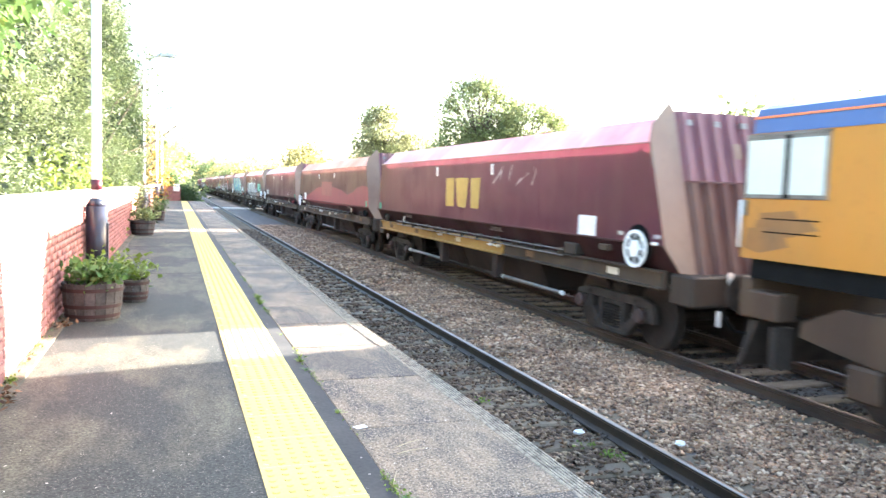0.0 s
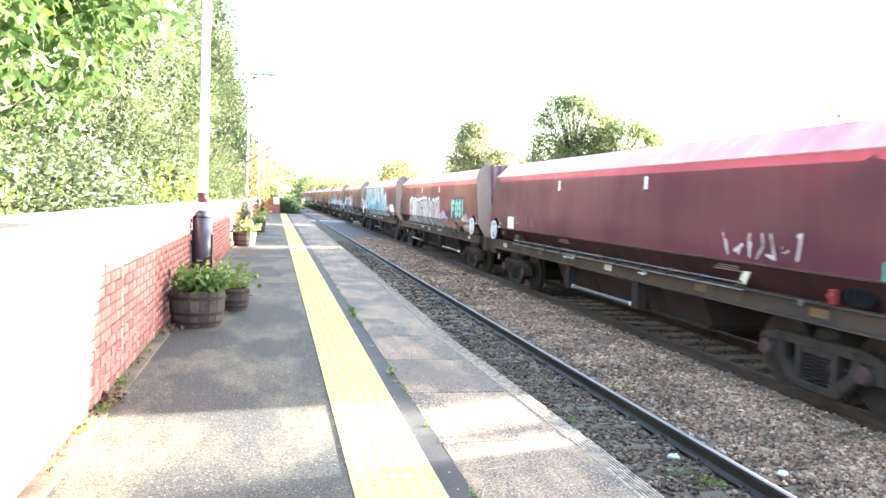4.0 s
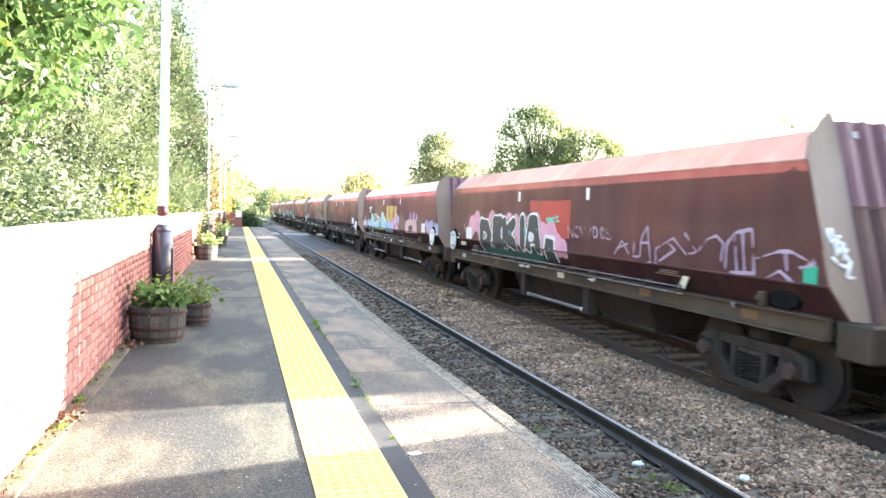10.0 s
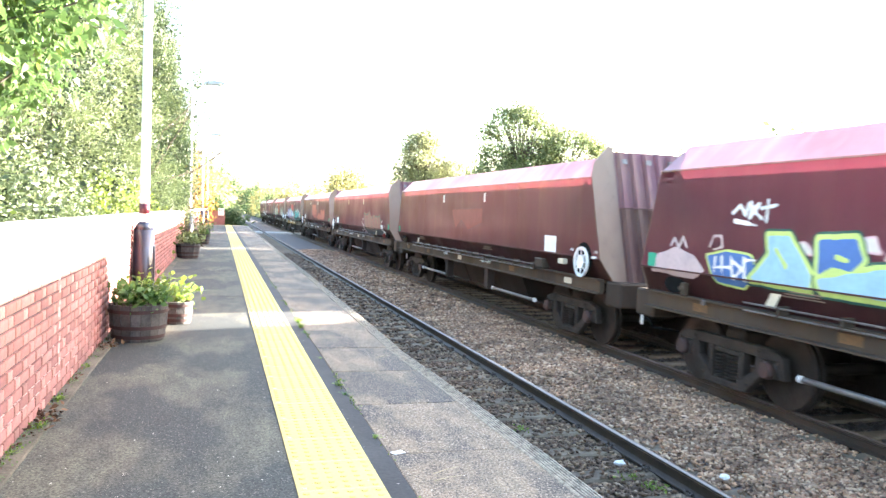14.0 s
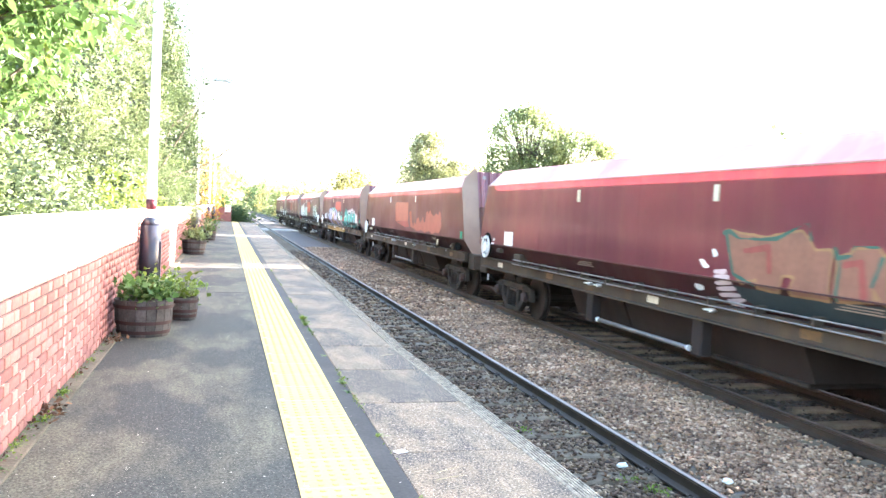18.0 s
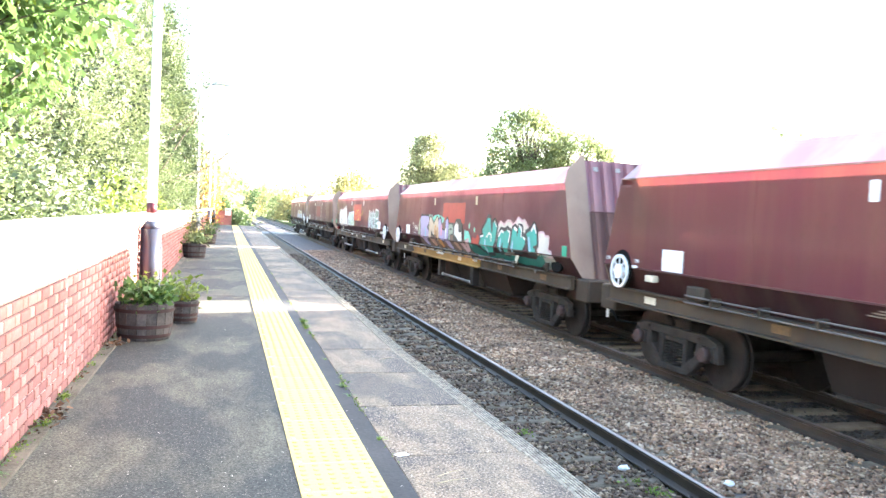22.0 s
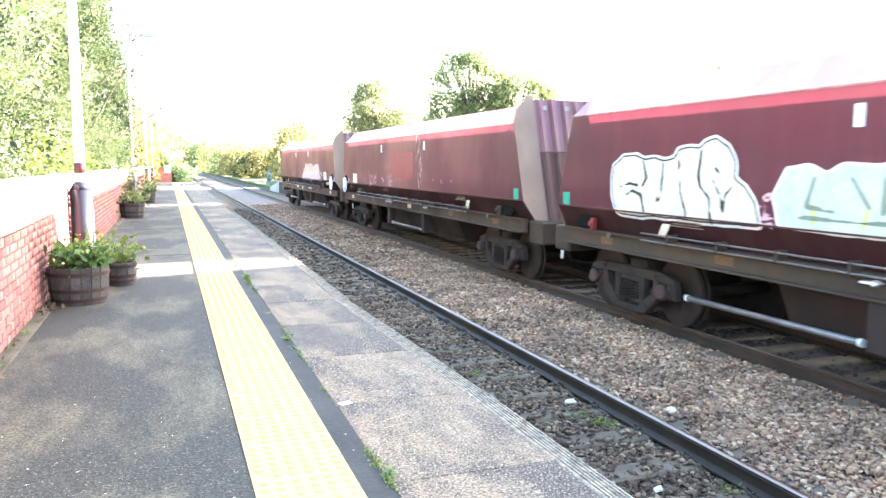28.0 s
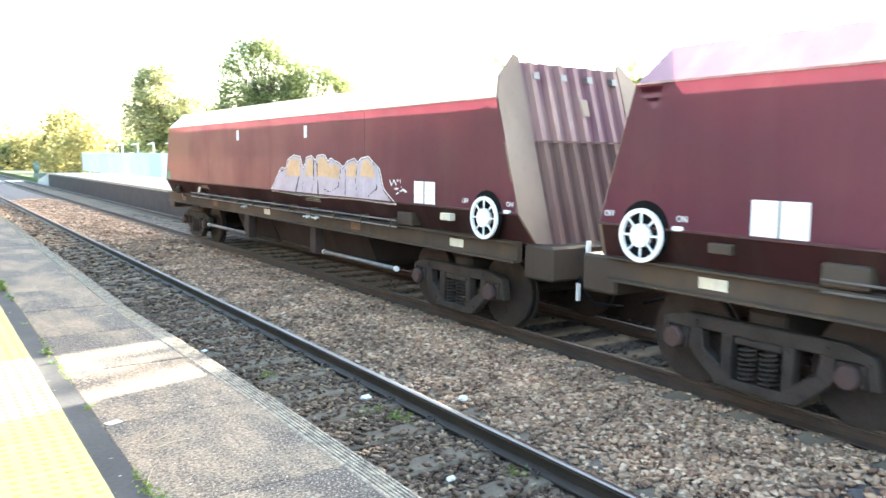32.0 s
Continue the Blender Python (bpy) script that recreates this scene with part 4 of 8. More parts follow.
def side_frame():
    """A cast frame: a top bar, sloping shoulders over the axle boxes, a spring window and an open panel on each side of it."""
    bm = bmesh.new()
    prism(bm, [(-0.66, 0.62), (0.66, 0.62), (0.66, 0.76), (-0.66, 0.76)], "x", -1.06, -0.94)
    prism(bm, [(-0.32, 0.10), (0.32, 0.10), (0.32, 0.20), (-0.32, 0.20)], "x", -1.064, -0.936)
    for s in (-1, 1):
        for pts, out in (([(0.64, 0.76), (0.80, 0.76), (1.07, 0.68), (1.12, 0.40), (1.02, 0.40), (1.00, 0.61), (0.64, 0.61)], 0.002), ([(0.60, 0.63), (0.73, 0.63), (0.75, 0.44), (0.70, 0.35), (0.57, 0.42)], 0.004),
                         ([(0.71, 0.37), (0.42, 0.11), (0.26, 0.11), (0.26, 0.19), (0.37, 0.30), (0.59, 0.45)], 0.006), ([(0.26, 0.17), (0.37, 0.17), (0.37, 0.64), (0.26, 0.64)], 0.008)):
            prism(bm, [(s * y, z) for y, z in pts], "x", -1.06 - out, -0.94 + out)
        box(bm, -1.085, -0.93, s * 0.88 - 0.125, s * 0.88 + 0.125, 0.40, 0.605)
    bmesh.ops.bevel(bm, geom=list(bm.edges), offset=0.014, segments=1, affect="EDGES")
    for s in (-1, 1):
        for y, z in ((0.31, 0.58), (0.31, 0.27), (0.66, 0.69), (1.02, 0.62), (0.46, 0.22)):
            tube(bm, (-1.088, s * y, z), (-1.05, s * y, z), 0.020, seg=6)
    return bm


def coil():
    bm = bmesh.new()
    n, prev = 7 * 10, None
    for i in range(n + 1):
        t = 2 * math.pi * i / 10
        p = Vector((-1.0 + 0.085 * math.cos(t), 0.085 * math.sin(t), 0.215 + 0.32 * i / n))
        if prev is not None:
            tube(bm, prev, p, 0.015, seg=4, caps=False)
        prev = p
    return bm


def wheelset():
    bm = bmesh.new()
    for s in (-1, 1):
        tube(bm, (s * 0.69, 0, 0), (s * 0.72, 0, 0), 0.515, seg=32)
        tube(bm, (s * 0.72, 0, 0), (s * 0.82, 0, 0), 0.487, 0.483, seg=32)
        for i in range(6):
            t = math.pi * i / 3
            box(bm, s * 0.82 - 0.004, s * 0.82 + 0.008, math.cos(t) * 0.27 - 0.03, math.cos(t) * 0.27 + 0.03, math.sin(t) * 0.27 - 0.03, math.sin(t) * 0.27 + 0.03)
    tube(bm, (-0.95, 0, 0), (0.95, 0, 0), 0.08, seg=12)
    return bm


def lettering(name, text, size, material, parent, y, z, x=-1.364, label=""):
    """Raised letters on the side that faces the platform, centred at y and z of the wagon."""
    cu = bpy.data.curves.new(name, "FONT")
    cu.body, cu.size, cu.extrude, cu.align_x, cu.align_y = text, size, 0.002, "CENTER", "CENTER"
    ob = bpy.data.objects.new(name, cu)
    me = bpy.data.meshes.new_from_object(ob)
    bpy.data.objects.remove(ob)
    me.materials.append(material)
    ob = new(name, me)
    ob.parent = parent
    ob.matrix_basis = pose(x, y, z - RAIL_Z, 90, 0, -90)
    if label:
        ob["label"] = label
    return ob


def bogie(w, y):
    B = piece("bogie", "bolster", lambda: boxed(-0.92, 0.92, -0.2, 0.2, 0.42, 0.88, bevel=0.03), BOGIE, w, (0, y, 0))
    for turn in (0, 180):
        piece("side_frame", "side_frame", side_frame, BOGIE, B, turn=turn)
        for dy in (-0.11, 0.11):
            piece("spring", "coil", coil, BOGIE, B, (0, dy, 0), turn)
        piece("bolster_end", "bolster_end", lambda: boxed(-1.05, -0.90, -0.24, 0.24, 0.545, 0.615, bevel=0.012), BOGIE, B, turn=turn)
        for dy in (-0.88, 0.88):
            piece("axle_box", "axle_box", lambda: tube(bmesh.new(), (-1.17, 0, 0.50), (-1.08, 0, 0.50), 0.095, 0.12, seg=14), BEAR_RUST, B, (0, dy, 0), turn)
    piece("brake_beam", "brake_beam", lambda: boxed(-0.9, 0.9, -0.04, 0.04, 0.25, 0.36), BOGIE, B, (0, -0.45, 0))
    out = []
    for dy in (-0.88, 0.88):
        out.append((piece("wheelset", "wheelset", wheelset, WHEEL_STEEL, w, (0, y + dy, 0.487)), y + dy))
    return out


WHEELSETS = []
H0 = -RAIL_Z


def up(bm):
    """Lifts a mesh from platform level to the wagon's own level, which starts at the rail's top."""
    for v in bm.verts:
        v.co.z += H0
    return bm


def wagon(k, wheel_near, coat, label):
    w = thing("hopper_wagon", label, "wagon", "hopper wagons")
    Y = (lambda u: u) if wheel_near else (lambda u: BODY - u)
    for turn, y in ((0, 0), (180, BODY)):
        at = (0, y, 0)
        piece("side_panel", "side%d" % (k % 3), lambda: up(sheet(-1.36, SILL, -1.36, HEAD, 44, 5, 0.0045, 0.03, k % 3)), coat, w, at, turn)
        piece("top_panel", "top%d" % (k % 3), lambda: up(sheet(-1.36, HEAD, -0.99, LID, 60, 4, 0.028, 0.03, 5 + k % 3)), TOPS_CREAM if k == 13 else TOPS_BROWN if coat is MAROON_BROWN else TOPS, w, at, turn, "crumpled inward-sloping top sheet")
        piece("lower_panel", "low", lambda: up(sheet(-1.15, 0.37, -1.36, SILL, 20, 1, 0.0, 0.03, 3)), LOWER, w, at, turn, "grimy sloping lower sheet with its downward shade painted in")
        plate = far_plate if turn else end_plate
        piece("end_plate", "endL%d" % turn, lambda: up(plate(1)), TAN, w, at, turn, "dust-brown flat end plate")
        piece("end_plate", "endR%d" % turn, lambda: up(plate(-1)), TAN, w, at, turn, "dust-brown flat end plate")
        piece("ribbed_end", "ribs%d" % turn, lambda: up(ribs(1.63, 2.52 if turn else 2.64)), RIBBED, w, at, turn, "dusty corrugated end sheet")
        piece("lower_ribbed_end", "ribslow", lambda: up(ribs(0.36, 1.628)), RIBBED_GRIMY, w, at, turn, "sooty corrugated lower end sheet")
        piece("end_bar", "endbar", lambda: up(lean(boxed(-0.9, 0.9, -0.082, -0.07, 1.62, 1.645))), LOWER, w, at, turn)
        for x in (-0.72, -0.24, 0.24, 0.72):
            piece("lug", "lug", lambda: up(lean(boxed(-0.05, 0.05, -0.085, 0.02, 2.43, 2.515))), PIPE_GREY, w, (x, y, 0), turn)
        piece("end_label", "endlabel", lambda: up(lean(boxed(-0.02, 0.11, -0.085, -0.077, 1.98, 2.20))), TAN, w, at, turn)
        piece("head_bead", "bead", lambda: up(boxed(-1.385, -1.355, end_at(HEAD), BODY - end_at(HEAD), HEAD - 0.012, HEAD + 0.010)), BEAD, w, at, turn)
        piece("sill_bead", "bead2", lambda: up(boxed(-1.38, -1.355, end_at(SILL), BODY - end_at(SILL), SILL - 0.012, SILL + 0.01)), LOWER, w, at, turn)
        piece("sole_bar", "sole", lambda: up(prism(bmesh.new(), [(-1.35, 0.13), (-1.35, 0.152), (-1.28, 0.165), (-1.28, 0.355), (-1.35, 0.37), (-1.35, 0.39), (-1.20, 0.39), (-1.20, 0.13)], "y", 0.22, BODY - 0.22)), FRAME, w, at, turn)
        piece("headstock", "headstock", lambda: up(boxed(-1.18, 1.18, -0.30, 0.215, -0.06, 0.365, bevel=0.03)), HEADSTOCK, w, at, turn, "brown steel end box")
        piece("coupler", "coupler", lambda: up(tube(box(bmesh.new(), -0.14, 0.14, -0.56, -0.28, -0.02, 0.24, bevel=0.03), (0, -0.62, 0.1), (0, -0.3, 0.1), 0.1)), BOGIE, w, at, turn)
        piece("brake_hose", "hose", lambda: up(tube(tube(tube(bmesh.new(), (-0.7, -0.28, -0.02), (-0.7, -0.36, -0.16), 0.025, seg=6), (-0.7, -0.36, -0.16), (-0.62, -0.46, -0.34), 0.025, seg=6), (-0.62, -0.46, -0.34), (-0.2, -0.56, -0.40), 0.022, seg=6)), BLACK, w, at, turn)
        piece("hose_cock", "cock", lambda: up(boxed(-0.80, -0.76, -0.37, -0.33, -0.30, -0.09)), WHITE, w, at, turn, "white coupling handle")
        piece("end_handle", "ehandle", lambda: up(boxed(-0.62, -0.565, -0.335, -0.30, 0.20, 0.42)), WHITE, w, at, turn, "white end handle")
        piece("floor_slope", "slope", lambda: up(prism(bmesh.new(), [(0.80, 2.15), (4.5, 0.45), (4.5, 0.42), (0.80, 0.42)], "x", -1.14, 1.14)), LOWER, w, at, turn)
    piece("hopper_floor", "floor", lambda: up(boxed(-1.13, 1.13, 4.5, BODY - 4.5, 0.38, 0.44)), LOWER, w)
    for u in (5.7, 7.875, 10.05):
        piece("discharge_hopper", "pod", lambda: up(prism(bmesh.new(), [(-1.02, 0.30), (1.02, 0.30), (0.72, -0.42), (-0.72, -0.42)], "y", -1.05, 1.05)), POD, w, (0, u, 0))
        piece("hopper_door", "poddoor", lambda: up(boxed(-0.74, 0.74, -0.98, 0.98, -0.50, -0.425, bevel=0.02)), BOGIE, w, (0, u, 0))
    for y in (1.84, BODY - 1.84):
        WHEELSETS.extend((o, dy, k) for o, dy in bogie(w, y))
    # rails, brackets and hangers on the platform side
    for z in (0.37, 0.465):
        piece("grab_rail", "rail%d" % (z * 1000), lambda: up(tube(bmesh.new(), (-1.40, 2.9, z), (-1.40, BODY - 2.6, z), 0.013, seg=6)), RAIL_PIPE, w, label="worn bright grab rail")
    for i in range(11):
        piece("bracket", "bracket", lambda: up(boxed(-1.415, -1.25, -0.02, 0.02, 0.345, 0.49, bevel=0.008)), FRAME, w, (0, 3.05 + i * 0.95, 0))
    for y in (6.05, 9.45) if wheel_near else (6.25, 9.5):
        piece("hanger", "hanger", lambda: up(boxed(-1.30, -1.12, -0.12, 0.12, -0.38, 0.14, bevel=0.015)), POD, w, (0, y, 0))
    for y in (9.52, 6.25, 5.88) if wheel_near else (9.55, 9.21, 5.96):
        piece("arrow_mark", "arrow", lambda: up(prism(bmesh.new(), [(-0.11, 0.30), (-0.04, 0.268), (-0.04, 0.289), (0.10, 0.289), (0.10, 0.311), (-0.04, 0.311), (-0.04, 0.332)], "x", -1.356, -1.266)), WHITE, w, (0, y, 0), label="white painted arrow")
    spans = ((9.68, 12.34), (3.2, 5.75)) if wheel_near else ((6.54, 9.3),)
    for i, (a, b) in enumerate(spans):
        tb = piece("brake_tube", "btube%d%d" % (wheel_near, i), lambda: up(tube(bmesh.new(), (-1.21, a, -0.32), (-1.21, b, -0.32), 0.036, seg=10)), PIPE_GREY, w, label="grey brake tube")
        for q in (a, b):
            piece("cap", "cap", lambda: up(tube(bmesh.new(), (-1.21, -0.022, -0.32), (-1.21, 0.022, -0.32), 0.044, seg=10)), WHITE, tb, (0, q, 0))
    for u in (1.5, 4.4, 8.3, 11.6, 14.2):
        piece("sole_patch", "patch", lambda: up(boxed(-1.285, -1.272, -0.16, 0.16, 0.205, 0.315, bevel=0.004)), OCHRE if u not in (1.5, 8.3) else CREAM, w, (0, Y(u), 0))
    if k in (0, 10):
        piece("ochre_strip", "ochre%d" % k, lambda: up(prism(bmesh.new(), [(-1.353, 0.128), (-1.353, 0.154), (-1.283, 0.167), (-1.283, 0.353), (-1.353, 0.368), (-1.353, 0.392), (-1.33, 0.392), (-1.27, 0.34), (-1.27, 0.18), (-1.33, 0.128)], "y", 5.6, 15.3 if k == 0 else 12.9)), OCHRE_BAR, w, label="worn yellow stretch of the sole bar")
    # handwheel end
    # flat black disc paints the shade of the recess behind the wheel
    hole = piece("wheel_recess", "recess", lambda: disc(0.305, -1.372, -1.35), BLACK, w, (0, Y(0.73), 0.705 + H0))
    piece("handwheel", "handwheel", handwheel, WHITE, w, (-1.40, Y(0.73), 0.66 + H0), label="white spoked handwheel")
    lettering("marking", "OFF", 0.085, WHITE, w, Y(0.73) + 0.47, 0.85)
    lettering("marking", "ON", 0.085, WHITE, w, Y(0.73) - 0.45, 0.85)
    piece("wheel_arm", "wheelarm", lambda: up(boxed(-1.40, -1.36, -0.05, 0.05, 0.60, 0.64)), WHITE, w, (0, Y(0.73) - 0.42, 0.14))
    card = None if k == 3 else piece("data_card", "card", lambda: up(boxed(-1.372, -1.358, -0.265, 0.265, 0.76, 1.075)), WHITE, w, (0, Y(2.18), 0), label="white data card")
    if k >= 12:
        piece("divider", "divider", lambda: up(boxed(-1.376, -1.372, -0.012, 0.012, 0.76, 1.075)), PIPE_GREY, card)
        for j in range(4):
            for sgn in (-1, 1):
                piece("print_bar", "print", lambda: up(boxed(-1.3745, -1.3725, -0.09, 0.09, 0.0, 0.012)), CREAM, card, (0, sgn * 0.13, 0.81 + j * 0.07))
    piece("gear_box", "gearbox", lambda: up(boxed(-1.36, -1.16, -0.20, 0.20, 0.40, 0.60, bevel=0.02)), FRAME, w, (0, Y(2.75), 0))
    piece("air_block", "airblock", lambda: up(boxed(-1.40, -1.30, -0.12, 0.12, 0.56, 0.66, bevel=0.01)), CREAM if k % 2 else FRAME, w, (0, Y(1.62), 0))
    # other end
    piece("green_plate", "gplate", lambda: up(boxed(-1.368, -1.358, -0.105, 0.105, 0.755, 0.955)), GREEN_CARD, w, (0, Y(BODY - 0.42), 0), label="green square plate")
    # flat black disc paints the dark inside of the hole
    piece("frame_hole", "fhole", lambda: disc(0.12, -1.295, -1.24, 0.24), BLACK, w, (0, Y(BODY - 0.92), 0.53 + H0))
    piece("valve", "valve", lambda: up(tube(boxed(-1.38, -1.30, -0.05, 0.05, 0.40, 0.58, bevel=0.01), (-1.42, 0, 0.5), (-1.3, 0, 0.5), 0.035, seg=8)), RED_VALVE if k in (2, 4, 8, 11) else FRAME, w, (0, Y(BODY - 1.25), 0))
    piece("tie_ring", "ring", lambda: up(tube(bmesh.new(), (-1.39, 0, 0.36), (-1.37, 0, 0.36), 0.04, seg=12)), PIPE_GREY, w, (0, Y(BODY - 1.75), 0))
    piece("side_label", "slabel", lambda: up(prism(bmesh.new(), [(-0.14, 0.62), (0.02, 0.62), (0.12, 0.44), (-0.04, 0.44)], "x", -1.33, -1.318)), CREAM, w, (0, Y(BODY - 3.0), 0))
    for u in ((6.17, 9.72) if wheel_near or k in (1, 5) else (5.91, 10.04)):
        piece("load_mark", "lmark", lambda: up(boxed(-1.375, -1.36, -0.055, 0.055, 1.76, 1.98)), CREAM if k in (8, 10) else WHITE, w, (0, u, 0), label="small upright white mark")
    for u in (6.0, 12.3):
        for j in range(3):
            piece("stencil_bar", "stencil%d" % j, lambda: up(boxed(-1.306 - 0.018 * j, -1.30 - 0.018 * j, -0.34 + 0.05 * (j % 2), 0.34 - 0.09 * j, 0.0, 0.013)), TAN, w, (0, Y(u), 0.60 + j * 0.032))
    for u in (3.95, 7.9, 11.85):
        piece("seam", "seam", lambda: up(boxed(-1.363, -1.355, -0.004, 0.004, SILL + 0.02, HEAD - 0.02)), coat, w, (0, u, 0))
    return w


NEAR_WHEEL = (0, 3, 6, 7, 11, 13)
COATS = {1: MAROON_BROWN, 5: MAROON_BROWN, 7: MAROON_TAN, 8: MAROON_RED, 9: MAROON_TAN, 3: MAROON_RED}
LOOKS = {0: "maroon coal hopper wagon with worn gold lettering shapes", 1: "brown-faded maroon coal hopper wagon without graffiti", 2: "maroon coal hopper wagon with a pale scribbled tag",
         3: "maroon coal hopper wagon with silver and mint graffiti", 4: "maroon coal hopper wagon under a large blue-green mural", 5: "brown-faded coal hopper wagon with black and pink graffiti",
         6: "maroon coal hopper wagon with gold shapes over pastel graffiti", 7: "patchy red coal hopper wagon with upright seams", 8: "red coal hopper wagon with brown graffiti and white splashes",
         9: "red coal hopper wagon with bright overpainted patches", 10: "maroon coal hopper wagon with teal and pastel graffiti", 11: "maroon coal hopper wagon with white and yellow graffiti",
         12: "maroon coal hopper wagon with chalky white streaks", 13: "last maroon coal hopper wagon with cream bubble graffiti"}
WAGONS = [wagon(k, k in NEAR_WHEEL, COATS.get(k, MAROON), LOOKS[k]) for k in range(14)]

# ---- locomotive ----
YELLOW = paint("orange_yellow_paint", (0.42, 0.185, 0.028), (0.36, 0.155, 0.026), (0.38, 0.20, 0.06), 0.3, 0.3)
BLUE = paint("blue_paint", (0.045, 0.10, 0.26), (0.04, 0.085, 0.21), (0.08, 0.11, 0.2), 0.3, 0.3)
ORANGE = mat("orange_line", (0.70, 0.18, 0.06), (0.6, 0.14, 0.05), 0.4, scale=4, fine=30, bump=0.0)
SOOT = paint("sooty_orange", (0.24, 0.115, 0.035), (0.17, 0.085, 0.03), (0.13, 0.08, 0.045), 0.5, 0.45)
LOCO_UNDER = paint("loco_brown_underframe", (0.070, 0.046, 0.031), (0.042, 0.029, 0.022), (0.105, 0.070, 0.044), 0.5, 0.6, spec=0.15)
# cab panes: the bright reflection on them is put into the base colour
GLASS = bpy.data.materials.new("glass_painted_reflection")
GLASS.use_nodes = True
GLASS.node_tree.nodes["Principled BSDF"].inputs["Base Color"].default_value = (0.72, 0.76, 0.70, 1)
GLASS.node_tree.nodes["Principled BSDF"].inputs["Roughness"].default_value = 0.05
GLASS.node_tree.nodes["Principled BSDF"].inputs["Transmission Weight"].default_value = 0.25


def locomotive():
    """Its rear end stands at y = 0; it reaches ahead, towards -y."""
    w = thing("diesel_locomotive", "orange-yellow diesel locomotive with a blue roof band", "locomotive")
    N = 21.0
    def P(name, bm, m, parent=w, label=""):
        return part(name, up(bm), m, parent, label)
    bm = bmesh.new()
    prism(bm, [(-1.32, 0.73), (-1.32, 2.16), (1.32, 2.16), (1.32, 0.73)], "y", -N, -0.35)
    P("body", bm, YELLOW)
    cabin = bmesh.new()
    prism(cabin, [(-0.35, 0.73), (0.0, 0.73), (0.0, 1.25), (-0.10, 2.16), (-0.35, 2.16)], "x", -1.32, 1.32)
    P("cab_end", cabin, YELLOW)
    P("roof", prism(bmesh.new(), [(-1.33, 2.16), (-1.29, 2.43), (-1.12, 2.50), (1.12, 2.50), (1.29, 2.43), (1.33, 2.16)], "y", -N, -0.12), BLUE, label="blue roof with a thin orange line")
    P("orange_line", prism(bmesh.new(), [(-1.316, 2.325), (-1.312, 2.35), (-1.30, 2.35), (-1.30, 2.325)], "y", -N, -0.12), ORANGE)
    for a, b in ((-0.64, -0.06), (-1.20, -0.70)):
        wf = P("window_frame", box(bmesh.new(), -1.335, -1.30, a - 0.03, b + 0.03, 1.42, 2.13, bevel=0.008), PIPE_GREY)
        P("pane", boxed(-1.342, -1.336, a + 0.01, b - 0.01, 1.47, 2.08), GLASS, wf)
    for z in (1.04, 1.19):
        P("grille_slot", boxed(-1.326, -1.315, -1.15, -0.35, z, z + 0.015), BLACK)
    for i, (a, b, z0, z1) in enumerate(((-0.95, -0.30, 0.95, 1.30), (-1.15, -0.25, 1.0, 1.22), (-0.75, -0.10, 0.80, 1.12))):
        P("soot_stain", prism(bmesh.new(), [(a, z0 + 0.1), (a + 0.15, z1), (b, z1 - 0.04), (b + 0.05, z0 + 0.05), (b - 0.2, z0)], "x", -1.3222 - 0.0006 * i, -1.32), SOOT)
    P("handrail", tube(bmesh.new(), (-1.37, -0.03, 0.85), (-1.37, -0.03, 1.4), 0.018, seg=8), WHITE)
    P("lamp_box", boxed(-1.36, -1.30, -0.08, 0.0, 1.22, 1.40, bevel=0.01), PIPE_GREY)
    P("underframe", boxed(-1.26, 1.26, -N, -0.12, 0.50, 0.728), BLACK)
    P("buffer_beam", boxed(-1.25, 1.25, -0.14, 0.06, 0.02, 0.50, bevel=0.02), LOCO_UNDER)
    for x in (-0.87, 0.87):
        P("buffer", tube(tube(bmesh.new(), (x, 0.05, 0.22), (x, 0.42, 0.22), 0.10), (x, 0.42, 0.22), (x, 0.46, 0.22), 0.24, seg=20), BOGIE)
    P("step_box", boxed(-1.30, -1.0, -0.62, -0.10, 0.04, 0.36, bevel=0.02), LOCO_UNDER)
    P("step_frame", boxed(-1.27, -1.02, -0.60, -0.50, -0.50, -0.02), BOGIE)
    P("window_pillar", boxed(-1.345, -1.30, -0.71, -0.63, 1.43, 2.12, bevel=0.008), BLACK)
    P("gutter", boxed(-1.345, -1.32, -1.24, -0.05, 2.125, 2.15), PIPE_GREY)
    P("snow_guard", prism(bmesh.new(), [(-0.10, 0.0), (0.08, -0.55), (0.02, -0.58), (-0.22, 0.0)], "x", -1.2, 1.2), BOGIE)
    for y in (-3.52, -N + 3.52):
        B = P("bogie", boxed(-1.0, 1.0, y - 1.9, y + 1.9, -0.20, 0.20, bevel=0.03), LOCO_UNDER)
        f = bmesh.new()
        prism(f, [(y - 2.6, 0.10), (y - 2.1, 0.32), (y + 2.1, 0.32), (y + 2.6, 0.10), (y + 2.62, -0.06), (y + 2.1, -0.14), (y + 1.5, -0.20), (y + 1.2, 0.0), (y + 0.4, -0.05), (y, -0.2), (y - 0.4, -0.05), (y - 1.2, 0.0), (y - 1.5, -0.20), (y - 2.1, -0.14), (y - 2.62, -0.06)], "x", -1.24, -1.10)
        P("side_frame", f, LOCO_UNDER, B)
        for dy in (-1.75, 0.0, 1.75):
            P("axle_box", boxed(-1.30, -1.2, y + dy - 0.2, y + dy + 0.2, -0.55, -0.2, bevel=0.03), LOCO_UNDER, B)
            wh = bmesh.new()
            for s in (-1, 1):
                tube(wh, (s * 0.70, y + dy, -0.33), (s * 0.83, y + dy, -0.33), 0.53, seg=28)
            P("wheel_pair", wh, WHEEL_STEEL, B)
